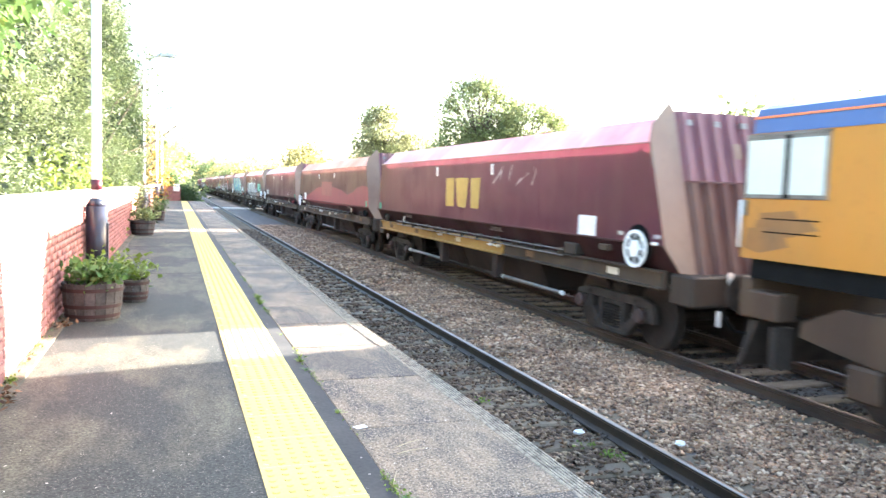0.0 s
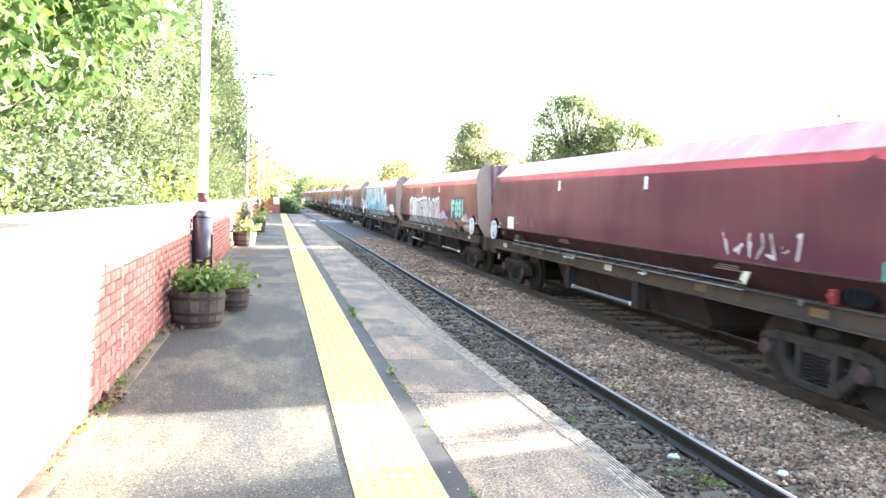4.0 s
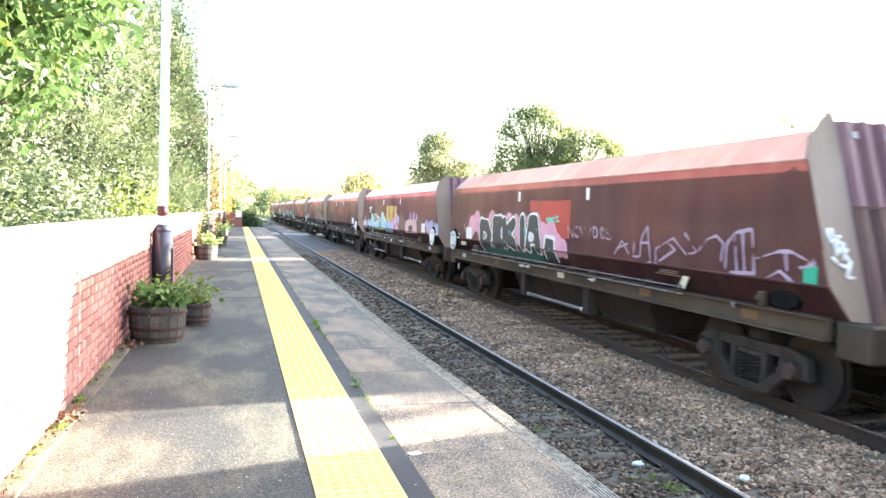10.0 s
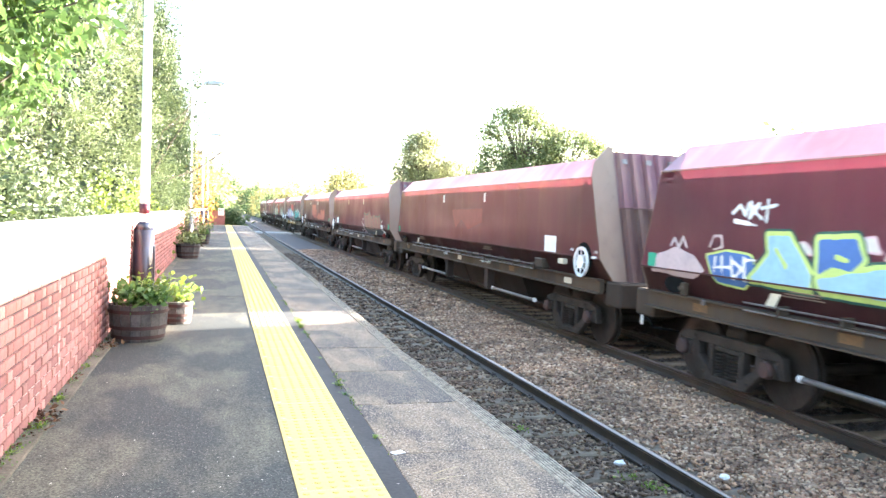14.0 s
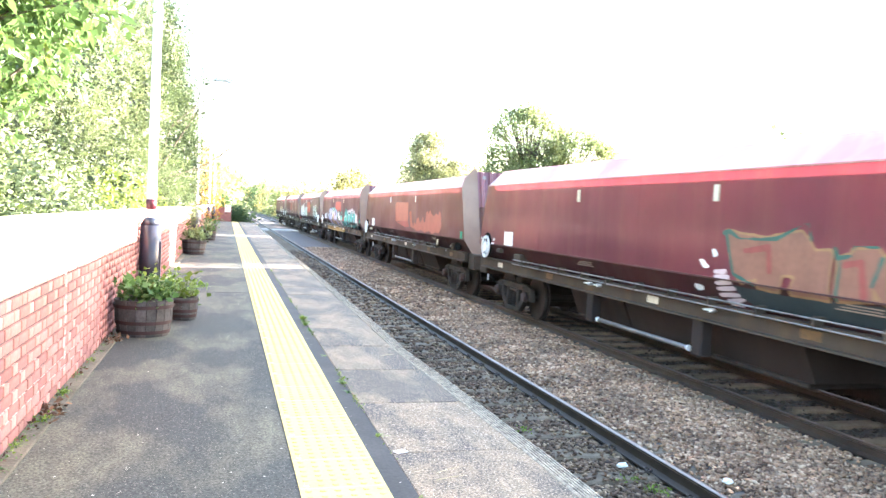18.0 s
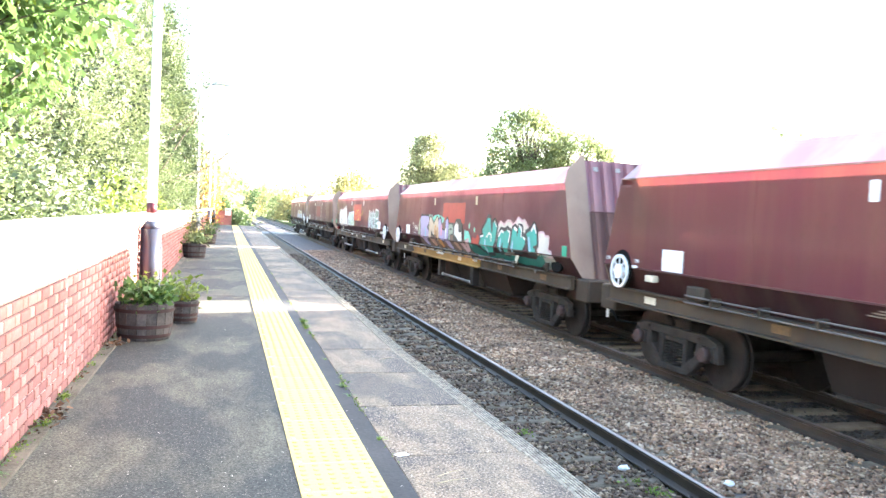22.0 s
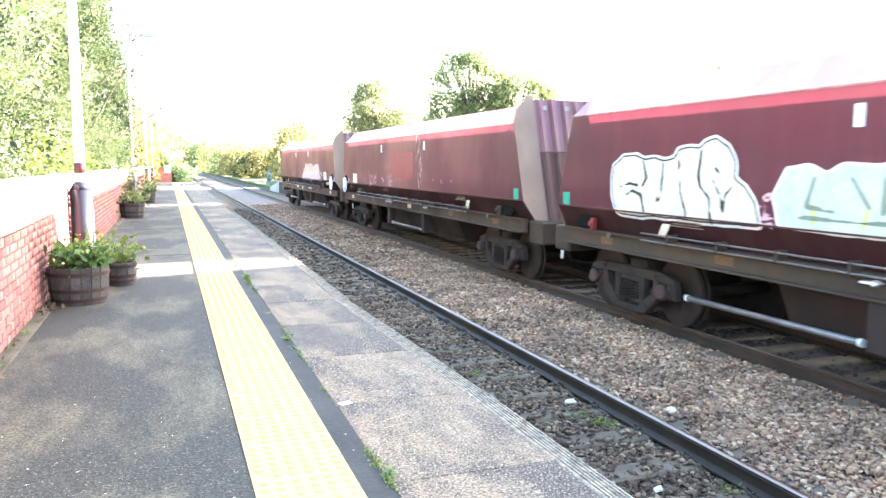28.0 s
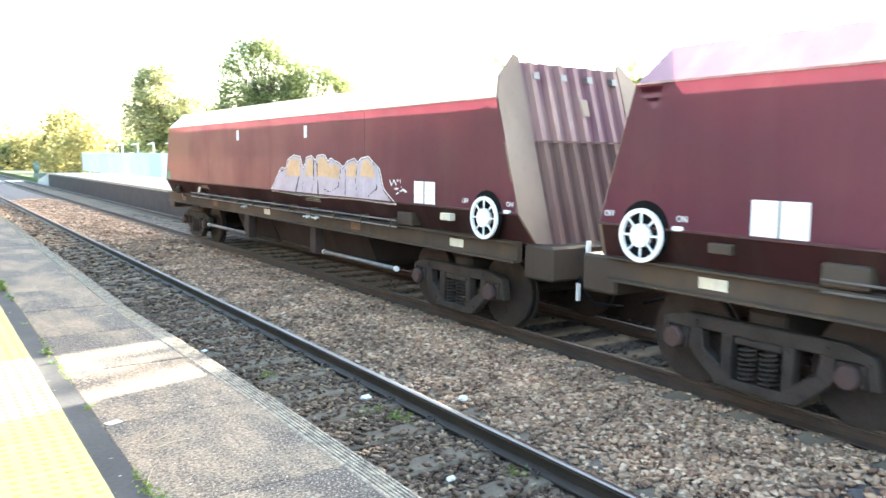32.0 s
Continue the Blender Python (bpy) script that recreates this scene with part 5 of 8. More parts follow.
    P("fuel_tank", boxed(-1.2, 1.2, -13.0, -8.0, -0.45, 0.5, bevel=0.06), LOCO_UNDER)
    return w


LOCO = locomotive()
# ---- paint on the wagon sides ----
def flat(name, c, worn=0.75, rough=0.5):
    return mat("spray_" + name, c, tuple(v * worn for v in c), rough, scale=2.2, fine=14, bump=0.03)


SP = {n: flat(n, c) for n, c in dict(white=(0.72, 0.72, 0.70), silver=(0.31, 0.30, 0.31), eggshell=(0.60, 0.56, 0.50), tan=(0.215, 0.100, 0.068), ochre_line=(0.26, 0.15, 0.07), peach=(0.56, 0.37, 0.21), lavender=(0.43, 0.37, 0.42), deep_teal=(0.02, 0.14, 0.11), black=(0.022, 0.022, 0.025), teal=(0.03, 0.36, 0.30), mint=(0.18, 0.62, 0.48), green=(0.06, 0.42, 0.24), sage=(0.30, 0.38, 0.31),
                                           blue=(0.06, 0.15, 0.38), sky=(0.30, 0.50, 0.66), lilac=(0.42, 0.36, 0.58), pink=(0.66, 0.32, 0.44), rose=(0.62, 0.40, 0.42), red=(0.44, 0.045, 0.035), cream=(0.60, 0.48, 0.34), flesh=(0.52, 0.30, 0.21),
                                           yellow=(0.48, 0.36, 0.05), lime=(0.50, 0.62, 0.18), brown=(0.17, 0.085, 0.06), orange=(0.55, 0.26, 0.08), gold=(0.52, 0.33, 0.07), chalk=(0.50, 0.40, 0.40), ghost=(0.24, 0.055, 0.05), brickred=(0.40, 0.095, 0.060), signal=(0.34, 0.050, 0.045), dark=(0.030, 0.040, 0.042), faint=(0.30, 0.15, 0.17), crimson=(0.24, 0.028, 0.038), putty=(0.34, 0.31, 0.26), pine=(0.03, 0.10, 0.08), moss=(0.17, 0.22, 0.17), pale=(0.46, 0.52, 0.46), haze=(0.36, 0.27, 0.36)).items()}


# metres by which the older paint of a wagon lies towards its front
SLIDE = dict(zip([w.name for w in WAGONS], (-0.27, -0.27, -0.3, -0.12, 0, 0, -0.25, -0.2, 0, -0.15, -0.23, -0.27, -0.27, 0)))


class Wall:
    """A grid over a stretch of a wagon's side, on which shapes are laid as fields: negative inside."""

    def __init__(self, w, y0, y1, z0, z1, step=0.045):
        self.w, self.slide = w, SLIDE.get(w.name, 0)
        self.y = np.linspace(y0, y1, max(3, int((y1 - y0) / step) + 1))
        self.z = np.linspace(z0, z1, max(3, int((z1 - z0) / step) + 1))
        self.Y, self.Z = np.meshgrid(self.y, self.z)
        self.wob = np.array([[0.020 * noise.noise(Vector((a * 2.2, b * 2.2, 3))) + 0.012 * noise.noise(Vector((a * 7, b * 7, 8))) for a in self.y] for b in self.z])

    def stroke(self, pts):
        """The distance to a line through the points (y, z)."""
        d = np.full(self.Y.shape, 9.0)
        for (a, b), (c, e) in zip(pts, pts[1:]):
            vy, vz = c - a, e - b
            t = np.clip(((self.Y - a) * vy + (self.Z - b) * vz) / (vy * vy + vz * vz + 1e-9), 0, 1)
            d = np.minimum(d, np.hypot(self.Y - a - t * vy, self.Z - b - t * vz))
        return d

    def blobs(self, circles):
        d = np.full(self.Y.shape, 9.0)
        for y, z, r in circles:
            d = np.minimum(d, np.hypot(self.Y - y, self.Z - z) - r)
        return d

    def poly(self, pts):
        """Signed distance to a closed outline."""
        d = self.stroke(list(pts) + [pts[0]])
        ins = np.zeros(self.Y.shape, bool)
        for (a, b), (c, e) in zip(pts, list(pts[1:]) + [pts[0]]):
            if b != e:
                ins ^= ((b > self.Z) != (e > self.Z)) & (self.Y < (c - a) * (self.Z - b) / (e - b) + a)
        return np.where(ins, -d, d)

    def lay(self, name, f, material, lift, label=""):
        """One coat of paint where the field is negative."""
        f = f + self.wob
        V, F, seen = [], [], {}

        def vert(y, z):
            k = (round(y, 4), round(z, 4))
            if k not in seen:
                seen[k] = len(V)
                x = -1.36 if z >= SILL else -1.36 + (SILL - z) * 0.21 / (SILL - 0.37)
                V.append((x - lift - 0.005, y + self.slide, z - RAIL_Z))
            return seen[k]
        ny, nz = len(self.y), len(self.z)
        for j in range(nz - 1):
            for i in range(ny - 1):
                q = ((j, i), (j, i + 1), (j + 1, i + 1), (j + 1, i))
                s = [f[p] for p in q]
                if min(s) >= 0:
                    continue
                out = []
                for k in range(4):
                    a, b = q[k], q[(k + 1) % 4]
                    if s[k] < 0:
                        out.append(vert(self.y[a[1]], self.z[a[0]]))
                    if (s[k] < 0) != (s[(k + 1) % 4] < 0):
                        t = s[k] / (s[k] - s[(k + 1) % 4])
                        out.append(vert(self.y[a[1]] + t * (self.y[b[1]] - self.y[a[1]]), self.z[a[0]] + t * (self.z[b[0]] - self.z[a[0]])))
                out = [v for n_, v in enumerate(out) if v != out[n_ - 1]]
                if len(out) > 2:
                    F.append(out[::-1])
        if F:
            me = bpy.data.meshes.new(name)
            me.from_pydata(V, [], F)
            me.materials.append(material)
            ob = new(name, me)
            ob.parent = self.w
            if label:
                ob["label"] = label


GLYPH = {"S": [[(1, 0.85), (0.5, 1), (0, 0.8), (0.15, 0.55), (0.9, 0.42), (1, 0.15), (0.5, 0), (0, 0.12)]], "I": [[(0.5, 0), (0.5, 1)]], "B": [[(0, 0), (0, 1), (0.8, 0.95), (0.85, 0.62), (0.1, 0.52), (0.9, 0.44), (1, 0.08), (0, 0)]],
         "E": [[(1, 1), (0, 1), (0, 0), (1, 0)], [(0, 0.5), (0.75, 0.5)]], "D": [[(0, 0), (0, 1), (0.7, 0.92), (1, 0.5), (0.7, 0.06), (0, 0)]], "M": [[(0, 0), (0.08, 1), (0.5, 0.35), (0.92, 1), (1, 0)]], "K": [[(0, 0), (0, 1)], [(1, 1), (0.1, 0.45), (1, 0)]],
         "A": [[(0, 0), (0.3, 1), (0.75, 1), (1, 0)], [(0.2, 0.4), (0.85, 0.4)]], "O": [[(0.5, 1), (0, 0.75), (0, 0.2), (0.5, 0), (1, 0.2), (1, 0.75), (0.5, 1)]], "C": [[(1, 0.85), (0.5, 1), (0, 0.7), (0, 0.25), (0.5, 0), (1, 0.15)]],
         "L": [[(0, 1), (0.1, 0), (1, 0.05)]], "F": [[(1, 1), (0, 1), (0, 0)], [(0, 0.52), (0.75, 0.52)]], "U": [[(0, 1), (0.05, 0.1), (0.5, 0), (0.95, 0.1), (1, 1)]], "N": [[(0, 0), (0, 1), (1, 0), (1, 1)]], "Z": [[(0, 1), (1, 1), (0, 0), (1, 0)]],
         "V": [[(0, 1), (0.5, 0), (1, 1)]], "P": [[(0, 0), (0, 1), (0.9, 0.95), (0.9, 0.55), (0.05, 0.5)]], "!": [[(0.55, 1), (0.45, 0.38)], [(0.42, 0.03), (0.44, 0.05)]]}


def letters(k, rows, fills, rims, thick, lift=0.005, step=0.04, squash=0.0):
    """Fat sprayed letters: rows of (letter, left y, right y, foot, head); rims of (colour, width), widest first, lie behind the fills."""
    g = Wall(WAGONS[k], min(r[2] for r in rows) - 0.4, max(r[1] for r in rows) + 0.4, max(0.40, min(r[3] for r in rows) - 0.35), min(2.12, max(r[4] for r in rows) + 0.35), step)
    fs = []
    for i, (ch, a, b, lo, hi) in enumerate(rows):
        lo, hi, a, b = lo + thick * 0.8, hi - thick * 0.8, a - thick * 0.8, b + thick * 0.8
        fs.append(np.min([g.stroke([(a + (b - a) * u + 0.05 * (v - 0.5), lo + (hi - lo) * v) for u, v in line]) for line in GLYPH[ch]], 0))
    every = np.min(fs, 0)
    for j, (c, width) in enumerate(rims):
        g.lay("graffiti_rim", every - thick - width + 0.25 * width * np.sin(g.Y * 8 + k), SP[c], lift + 0.0015 * j)
    for i, f in enumerate(fs):
        g.lay("graffiti_letter", f - thick, SP[fills[i % len(fills)]], lift + 0.0015 * len(rims) + 0.0005 * (i % 2))


def spread(text, left, right, lo, hi, wave=0.05):
    w = (left - right) / len(text)
    return [(ch, left - w * i, left - w * (i + 0.94), lo + wave * math.sin(i * 2.2), hi + wave * math.sin(i * 1.7 + 1)) for i, ch in enumerate(text)]


def patch(k, name, pts, color, lift=0.0025, label=""):
    ys, zs = [p[0] for p in pts], [p[1] for p in pts]
    g = Wall(WAGONS[k], min(ys) - 0.1, max(ys) + 0.1, max(0.40, min(zs) - 0.1), min(2.14, max(zs) + 0.1), 0.06)
    g.lay(name, g.poly(pts), SP[color], lift, label)


def cloud(k, name, circles, color, lift=0.0025):
    g = Wall(WAGONS[k], min(c[0] - c[2] for c in circles) - 0.1, max(c[0] + c[2] for c in circles) + 0.1, max(0.40, min(c[1] - c[2] for c in circles) - 0.1), min(2.12, max(c[1] + c[2] for c in circles) + 0.1), 0.05)
    g.lay(name, g.blobs(circles), SP[color], lift)


def tag(k, lines, color, thick=0.018, lift=0.004):
    ys, zs = [p[0] for l in lines for p in l], [p[1] for l in lines for p in l]
    g = Wall(WAGONS[k], min(ys) - 0.1, max(ys) + 0.1, max(0.40, min(zs) - 0.1), max(zs) + 0.1, 0.03)
    for i, l in enumerate(lines):
        g.lay("graffiti_tag", g.stroke(l) - thick, SP[color], lift + 0.0004 * (i % 4))


def scribble(k, y_left, y_right, z0, z1, n, color, seed, thick=0.016):
    rnd = random.Random(seed)
    w = (y_left - y_right) / n
    tag(k, [[(y_left - w * (i + rnd.uniform(0, 1)), rnd.uniform(z0, z1)) for _ in range(4)] for i in range(n)], color, thick)


def rect(a, b, z0, z1):
    return [(a, z0), (b, z0), (b, z1), (a, z1)]


def gold_mark(k):
    """Three plain gold blocks where the owner's mark stands."""
    for a, b, cut in ((9.28, 8.72, 0.0), (8.62, 7.78, 0.14), (7.66, 7.08, 0.06)):
        patch(k, "gold_block", [(a, 1.70), (a - cut, 1.03), (b + cut, 1.03), (b, 1.70)], "gold", 0.0035, "worn gold painted block")


gold_mark(0)
scribble(0, 6.4, 4.1, 1.55, 1.95, 4, "chalk", 2, 0.012)
patch(1, "faded_patch", rect(9.3, 6.9, 1.02, 1.62), "ghost")
scribble(2, 3.8, 2.1, 0.80, 1.18, 7, "chalk", 3, 0.02)
scribble(2, 14.0, 12.0, 0.85, 1.2, 4, "chalk", 4, 0.01)
# silver letters, mint letters
letters(3, spread("SIBEDISM", 12.7, 6.15, 0.42, 1.40), ("silver", "chalk", "silver"), (("white", 0.15), ("black", 0.05)), 0.135)
patch(3, "graffiti_form", [(6.2, 0.45), (6.2, 0.95), (5.7, 1.0), (5.6, 0.45)], "silver", 0.0042)
cloud(3, "graffiti_cloud", [(5.55, 0.92, 0.18), (5.3, 0.95, 0.15), (5.1, 0.9, 0.12), (4.8, 0.78, 0.12)], "lilac", 0.0022)
patch(3, "graffiti_cloud", [(4.37, 1.09), (3.95, 1.30), (4.05, 1.58), (2.15, 1.62), (2.1, 1.36), (1.72, 1.22), (1.9, 1.0), (2.2, 0.82), (3.85, 0.74), (4.22, 0.92)], "black", 0.0024)
letters(3, [("F", 4.04, 3.54, 0.84, 1.47), ("O", 3.46, 3.02, 0.86, 1.51), ("S", 2.94, 2.56, 0.88, 1.52), ("!", 2.50, 2.22, 0.90, 1.53)], ("mint",), (("black", 0.03),), 0.085)
for y, z, q in ((3.98, 0.84, 0.05), (2.98, 0.85, 0.045), (2.52, 1.22, 0.05), (2.06, 0.92, 0.09), (3.5, 1.38, 0.04)):
    cloud(3, "graffiti_splash", [(y, z, q)], "gold", 0.013)
patch(3, "graffiti_base", [(6.2, 0.42), (6.0, 0.70), (5.2, 0.74), (4.4, 0.72), (3.5, 0.80), (2.6, 0.76), (1.9, 0.82), (1.0, 0.84), (0.6, 0.76), (0.6, 0.42)], "flesh", 0.002)
patch(3, "graffiti_form", [(3.6, 0.45), (3.6, 0.72), (3.25, 0.70), (3.1, 0.45)], "black", 0.0032)
cloud(3, "graffiti_cloud", [(2.0, 0.80, 0.14), (1.88, 0.95, 0.10), (1.74, 0.82, 0.12), (1.92, 0.64, 0.12)], "lilac", 0.004)
patch(3, "graffiti_flash", [(2.7, 0.80), (2.1, 0.95), (2.05, 0.80)], "white", 0.0045)
patch(3, "graffiti_flash", [(2.7, 0.70), (1.9, 0.78), (1.9, 0.70)], "red", 0.0047)
# blue-green mural
patch(4, "mural_base", [(14.0, 0.45), (14.05, 2.10), (5.35, 2.10), (4.8, 1.38), (4.1, 1.70), (3.5, 0.45)], "sage", 0.002, "sage green mural ground")
rnd = random.Random(6)
for i in range(22):
    y = 13.7 - i * 0.36
    if not 9.9 < y < 10.6:
        patch(4, "mural_wash", [(y, 2.09), (y - 0.06, 2.0 - rnd.uniform(0.1, 0.5)), (y - 0.22, 2.0 - rnd.uniform(0.05, 0.55)), (y - 0.30, 2.09)], ("moss", "pale", "moss", "sage")[i % 4], 0.003)
for i, (y, w) in enumerate(((12.9, 0.5), (11.0, 0.6), (9.2, 0.45), (7.6, 0.6), (5.6, 0.5), (4.5, 0.35))):
    patch(4, "mural_wash", [(y, 0.5), (y + 0.05, 1.5), (y - w, 1.55), (y - w - 0.1, 0.5)], "pale", 0.0033)
for p in ([(14.0, 2.10), (13.74, 2.10), (13.36, 1.07), (13.63, 1.06)], [(13.36, 1.10), (12.65, 1.40), (12.5, 0.5), (13.25, 0.5)], [(12.04, 1.45), (11.31, 1.76), (11.32, 1.41), (11.89, 1.16)], [(11.82, 0.89), (10.69, 1.22), (10.46, 0.45), (11.25, 0.45)],
          [(11.3, 1.21), (10.5, 1.48), (9.77, 1.67), (9.34, 1.74), (9.48, 1.58), (10.48, 1.35), (11.0, 1.2)], [(10.12, 2.10), (9.93, 2.10), (9.8, 1.66), (10.07, 1.54)], [(10.60, 2.10), (10.39, 2.10), (10.3, 1.48), (10.47, 1.47)],
          [(9.48, 1.58), (9.34, 1.74), (9.24, 1.12), (8.3, 1.16), (8.2, 0.6), (9.15, 0.62)], [(8.31, 1.42), (7.0, 1.2), (7.5, 0.73), (8.08, 0.8)], [(7.12, 2.10), (6.21, 2.10), (6.68, 1.82), (7.0, 1.76)], [(6.7, 1.76), (6.29, 1.76), (5.51, 0.46), (5.9, 0.46)]):
    patch(4, "mural_field", p, "blue", 0.0045)
for p in ([(5.35, 2.10), (5.22, 2.10), (4.72, 1.42), (4.08, 1.74), (3.48, 0.46), (3.40, 0.46), (4.02, 1.86), (4.75, 1.55)], [(4.85, 1.42), (4.74, 1.42), (4.76, 1.08), (4.82, 1.08)], [(12.08, 1.45), (12.02, 1.45), (11.86, 1.16), (11.92, 1.14)], [(10.46, 2.1), (10.41, 2.1), (10.33, 1.52), (10.06, 1.56), (10.06, 1.50), (10.38, 1.46)],
          [(9.50, 1.5), (9.42, 1.5), (9.18, 0.72), (9.26, 0.72)], [(7.02, 1.80), (6.96, 1.80), (6.86, 1.2), (6.94, 1.2)], [(13.78, 2.1), (13.72, 2.1), (13.36, 1.1), (13.42, 1.08)]):
    patch(4, "mural_line", p, "white", 0.0075)
patch(4, "mural_field", [(10.39, 2.10), (10.15, 2.10), (10.09, 1.60), (10.31, 1.58)], "ghost", 0.0065)
for i, (y, z, q) in enumerate(((12.36, 1.48, 0.13), (12.3, 1.2, 0.15), (12.04, 1.0, 0.2), (12.35, 0.85, 0.16), (10.14, 1.07, 0.2), (9.68, 1.30, 0.15), (9.61, 0.80, 0.16), (9.75, 1.5, 0.14), (8.8, 1.3, 0.17), (8.75, 0.95, 0.2), (7.1, 0.98, 0.22), (7.0, 0.7, 0.16), (5.2, 1.0, 0.24), (4.6, 0.94, 0.2), (5.0, 0.72, 0.22), (4.5, 1.3, 0.14), (5.5, 1.35, 0.18), (10.65, 1.13, 0.1), (6.9, 1.4, 0.12))):
    cloud(4, "mural_blob", [(y, z, q), (y - q * 0.5, z - q * 0.6, q * 0.6)], ("green", "teal", "mint")[i % 3], 0.006)
cloud(4, "mural_blob", [(9.89, 1.14, 0.17)], "lime", 0.0078)
for p in ([(13.32, 0.70), (12.72, 0.86), (12.39, 0.47), (13.03, 0.46)], [(9.1, 0.71), (8.7, 0.72), (8.6, 0.5), (8.85, 0.48)], [(6.4, 1.07), (6.22, 1.08), (5.85, 0.46), (5.97, 0.46)], [(8.07, 0.73), (7.5, 0.76), (7.29, 0.52), (7.5, 0.50)]):
    patch(4, "graffiti_flash", [(y + (0.06 if i < 2 else -0.06), z + 0.04) for i, (y, z) in enumerate(p)], "white", 0.0082)
    patch(4, "graffiti_flash", p, "crimson", 0.0092)
cloud(4, "graffiti_cloud", [(11.0, 0.53, 0.10), (10.8, 0.52, 0.10)], "flesh", 0.0085)
patch(4, "graffiti_form", [(3.80, 0.45), (3.86, 1.28), (3.5, 1.30), (2.6, 1.06), (1.9, 0.48)], "crimson", 0.003)
patch(4, "graffiti_form", [(3.17, 0.66), (2.46, 0.68), (2.37, 0.48), (3.11, 0.44)], "black", 0.0062)
scribble(4, 3.45, 2.75, 0.80, 1.05, 6, "white", 9, 0.02)
patch(4, "graffiti_cloud", [(2.55, 1.0), (2.35, 1.14), (2.2, 1.18), (1.95, 1.14), (1.79, 1.09), (1.62, 1.15), (1.45, 1.18), (1.2, 1.1), (1.0, 0.98), (0.8, 0.82), (0.72, 0.74), (2.0, 0.74)], "white", 0.0052)
patch(4, "graffiti_cloud", [(2.1, 0.76), (0.72, 0.76), (0.7, 0.44), (1.8, 0.44)], "putty", 0.0048)
patch(4, "graffiti_cloud", [(15.5, 0.75), (15.40, 1.33), (14.9, 1.22), (14.55, 1.26), (13.98, 1.40), (13.87, 0.84), (14.05, 0.45), (14.6, 0.42), (14.75, 0.75)], "cream", 0.008)
patch(4, "graffiti_flash", [(13.95, 1.07), (13.62, 1.09), (13.85, 0.58), (14.12, 0.58)], "red", 0.0095)
# black letters on pink
patch(5, "overpaint", rect(9.05, 6.9, 1.0, 1.76), "red", 0.002, "bright red overpainted rectangle")
cloud(5, "graffiti_cloud", [(13.3 - 0.42 * i, 1.12 + 0.14 * math.sin(i * 1.9), 0.30) for i in range(14)] + [(7.9, 1.05, 0.25), (7.5, 0.85, 0.25), (7.2, 0.8, 0.2)], "pink", 0.0035)
letters(5, [("D", 12.55, 11.65, 0.50, 1.30), ("E", 11.5, 10.8, 0.62, 1.38), ("K", 10.78, 9.9, 0.64, 1.36), ("I", 9.72, 9.2, 0.70, 1.42), ("A", 9.22, 8.40, 0.66, 1.42)], ("dark",), (("black", 0.075), ("white", 0.055)), 0.15)
patch(5, "graffiti_form", [(8.28, 0.50), (8.15, 1.06), (7.58, 1.03), (7.58, 0.50)], "white", 0.0065)
patch(5, "graffiti_form", [(8.2, 0.50), (8.08, 0.98), (7.66, 0.95), (7.66, 0.50)], "dark", 0.0080)
cloud(5, "graffiti_form", [(8.95, 0.98, 0.12), (8.82, 0.97, 0.10)], "white", 0.0125)
for i, (y, z) in enumerate(((12.2, 0.9), (11.2, 1.25), (10.3, 1.05), (9.3, 1.1), (8.6, 1.15), (8.7, 0.75), (10.6, 0.8), (7.85, 0.75))):
    cloud(5, "graffiti_splash", [(y, z, 0.05), (y - 0.06, z - 0.07, 0.035)], "teal", 0.0128)
patch(5, "graffiti_form", [(12.6, 0.42), (12.3, 0.60), (11.0, 0.62), (8.4, 0.60), (8.3, 0.42)], "pine", 0.0125)
letters(5, [("O", 8.08, 7.92, 1.30, 1.42), ("N", 7.9, 7.76, 1.31, 1.43), ("C", 7.74, 7.6, 1.31, 1.44), ("C", 7.58, 7.44, 1.32, 1.46)], ("mint",), (), 0.02, 0.009, 0.02)
letters(5, [("N", 7.0, 6.75, 1.03, 1.27), ("C", 6.7, 6.5, 1.04, 1.27), ("V", 6.45, 6.2, 1.05, 1.28), ("V", 6.2, 5.95, 1.05, 1.28), ("D", 5.9, 5.7, 1.06, 1.28), ("O", 5.6, 5.45, 1.05, 1.28), ("S", 5.4, 5.2, 1.04, 1.28)], ("haze",), (), 0.018, 0.004, 0.025)
tag(5, [[(5.05, 0.82), (4.81, 1.07), (4.56, 0.85)], [(4.98, 0.92), (4.62, 1.02)], [(4.38, 1.14), (4.41, 0.82), (4.19, 0.83), (4.16, 1.15), (3.99, 1.31), (3.86, 0.75), (4.1, 0.73)], [(4.22, 1.04), (3.94, 1.07)], [(3.71, 0.76), (3.73, 0.98), (3.25, 1.16), (2.89, 0.94), (2.63, 0.99)], [(3.61, 0.8), (3.18, 0.99), (3.36, 1.08)], [(2.94, 1.24), (2.63, 0.99)], [(2.6, 1.0), (2.4, 1.18), (2.19, 1.23), (2.03, 1.14), (2.07, 0.91)], [(1.97, 0.82), (1.96, 1.14), (1.78, 1.29), (1.46, 1.34), (1.38, 0.79), (1.87, 0.77)], [(1.8, 1.23), (1.73, 0.81)], [(1.64, 1.27), (1.57, 0.8)], [(1.36, 0.98), (0.94, 1.09), (0.75, 1.1)], [(1.14, 0.76), (0.92, 0.86), (0.71, 0.75)], [(0.84, 1.1), (0.8, 0.88)], [(0.74, 1.1), (0.34, 0.97), (0.6, 0.92)], [(0.4, 1.06), (0.33, 0.96)]], "haze", 0.018)
scribble(5, 14.1, 13.4, 0.95, 1.2, 3, "chalk", 26, 0.02)
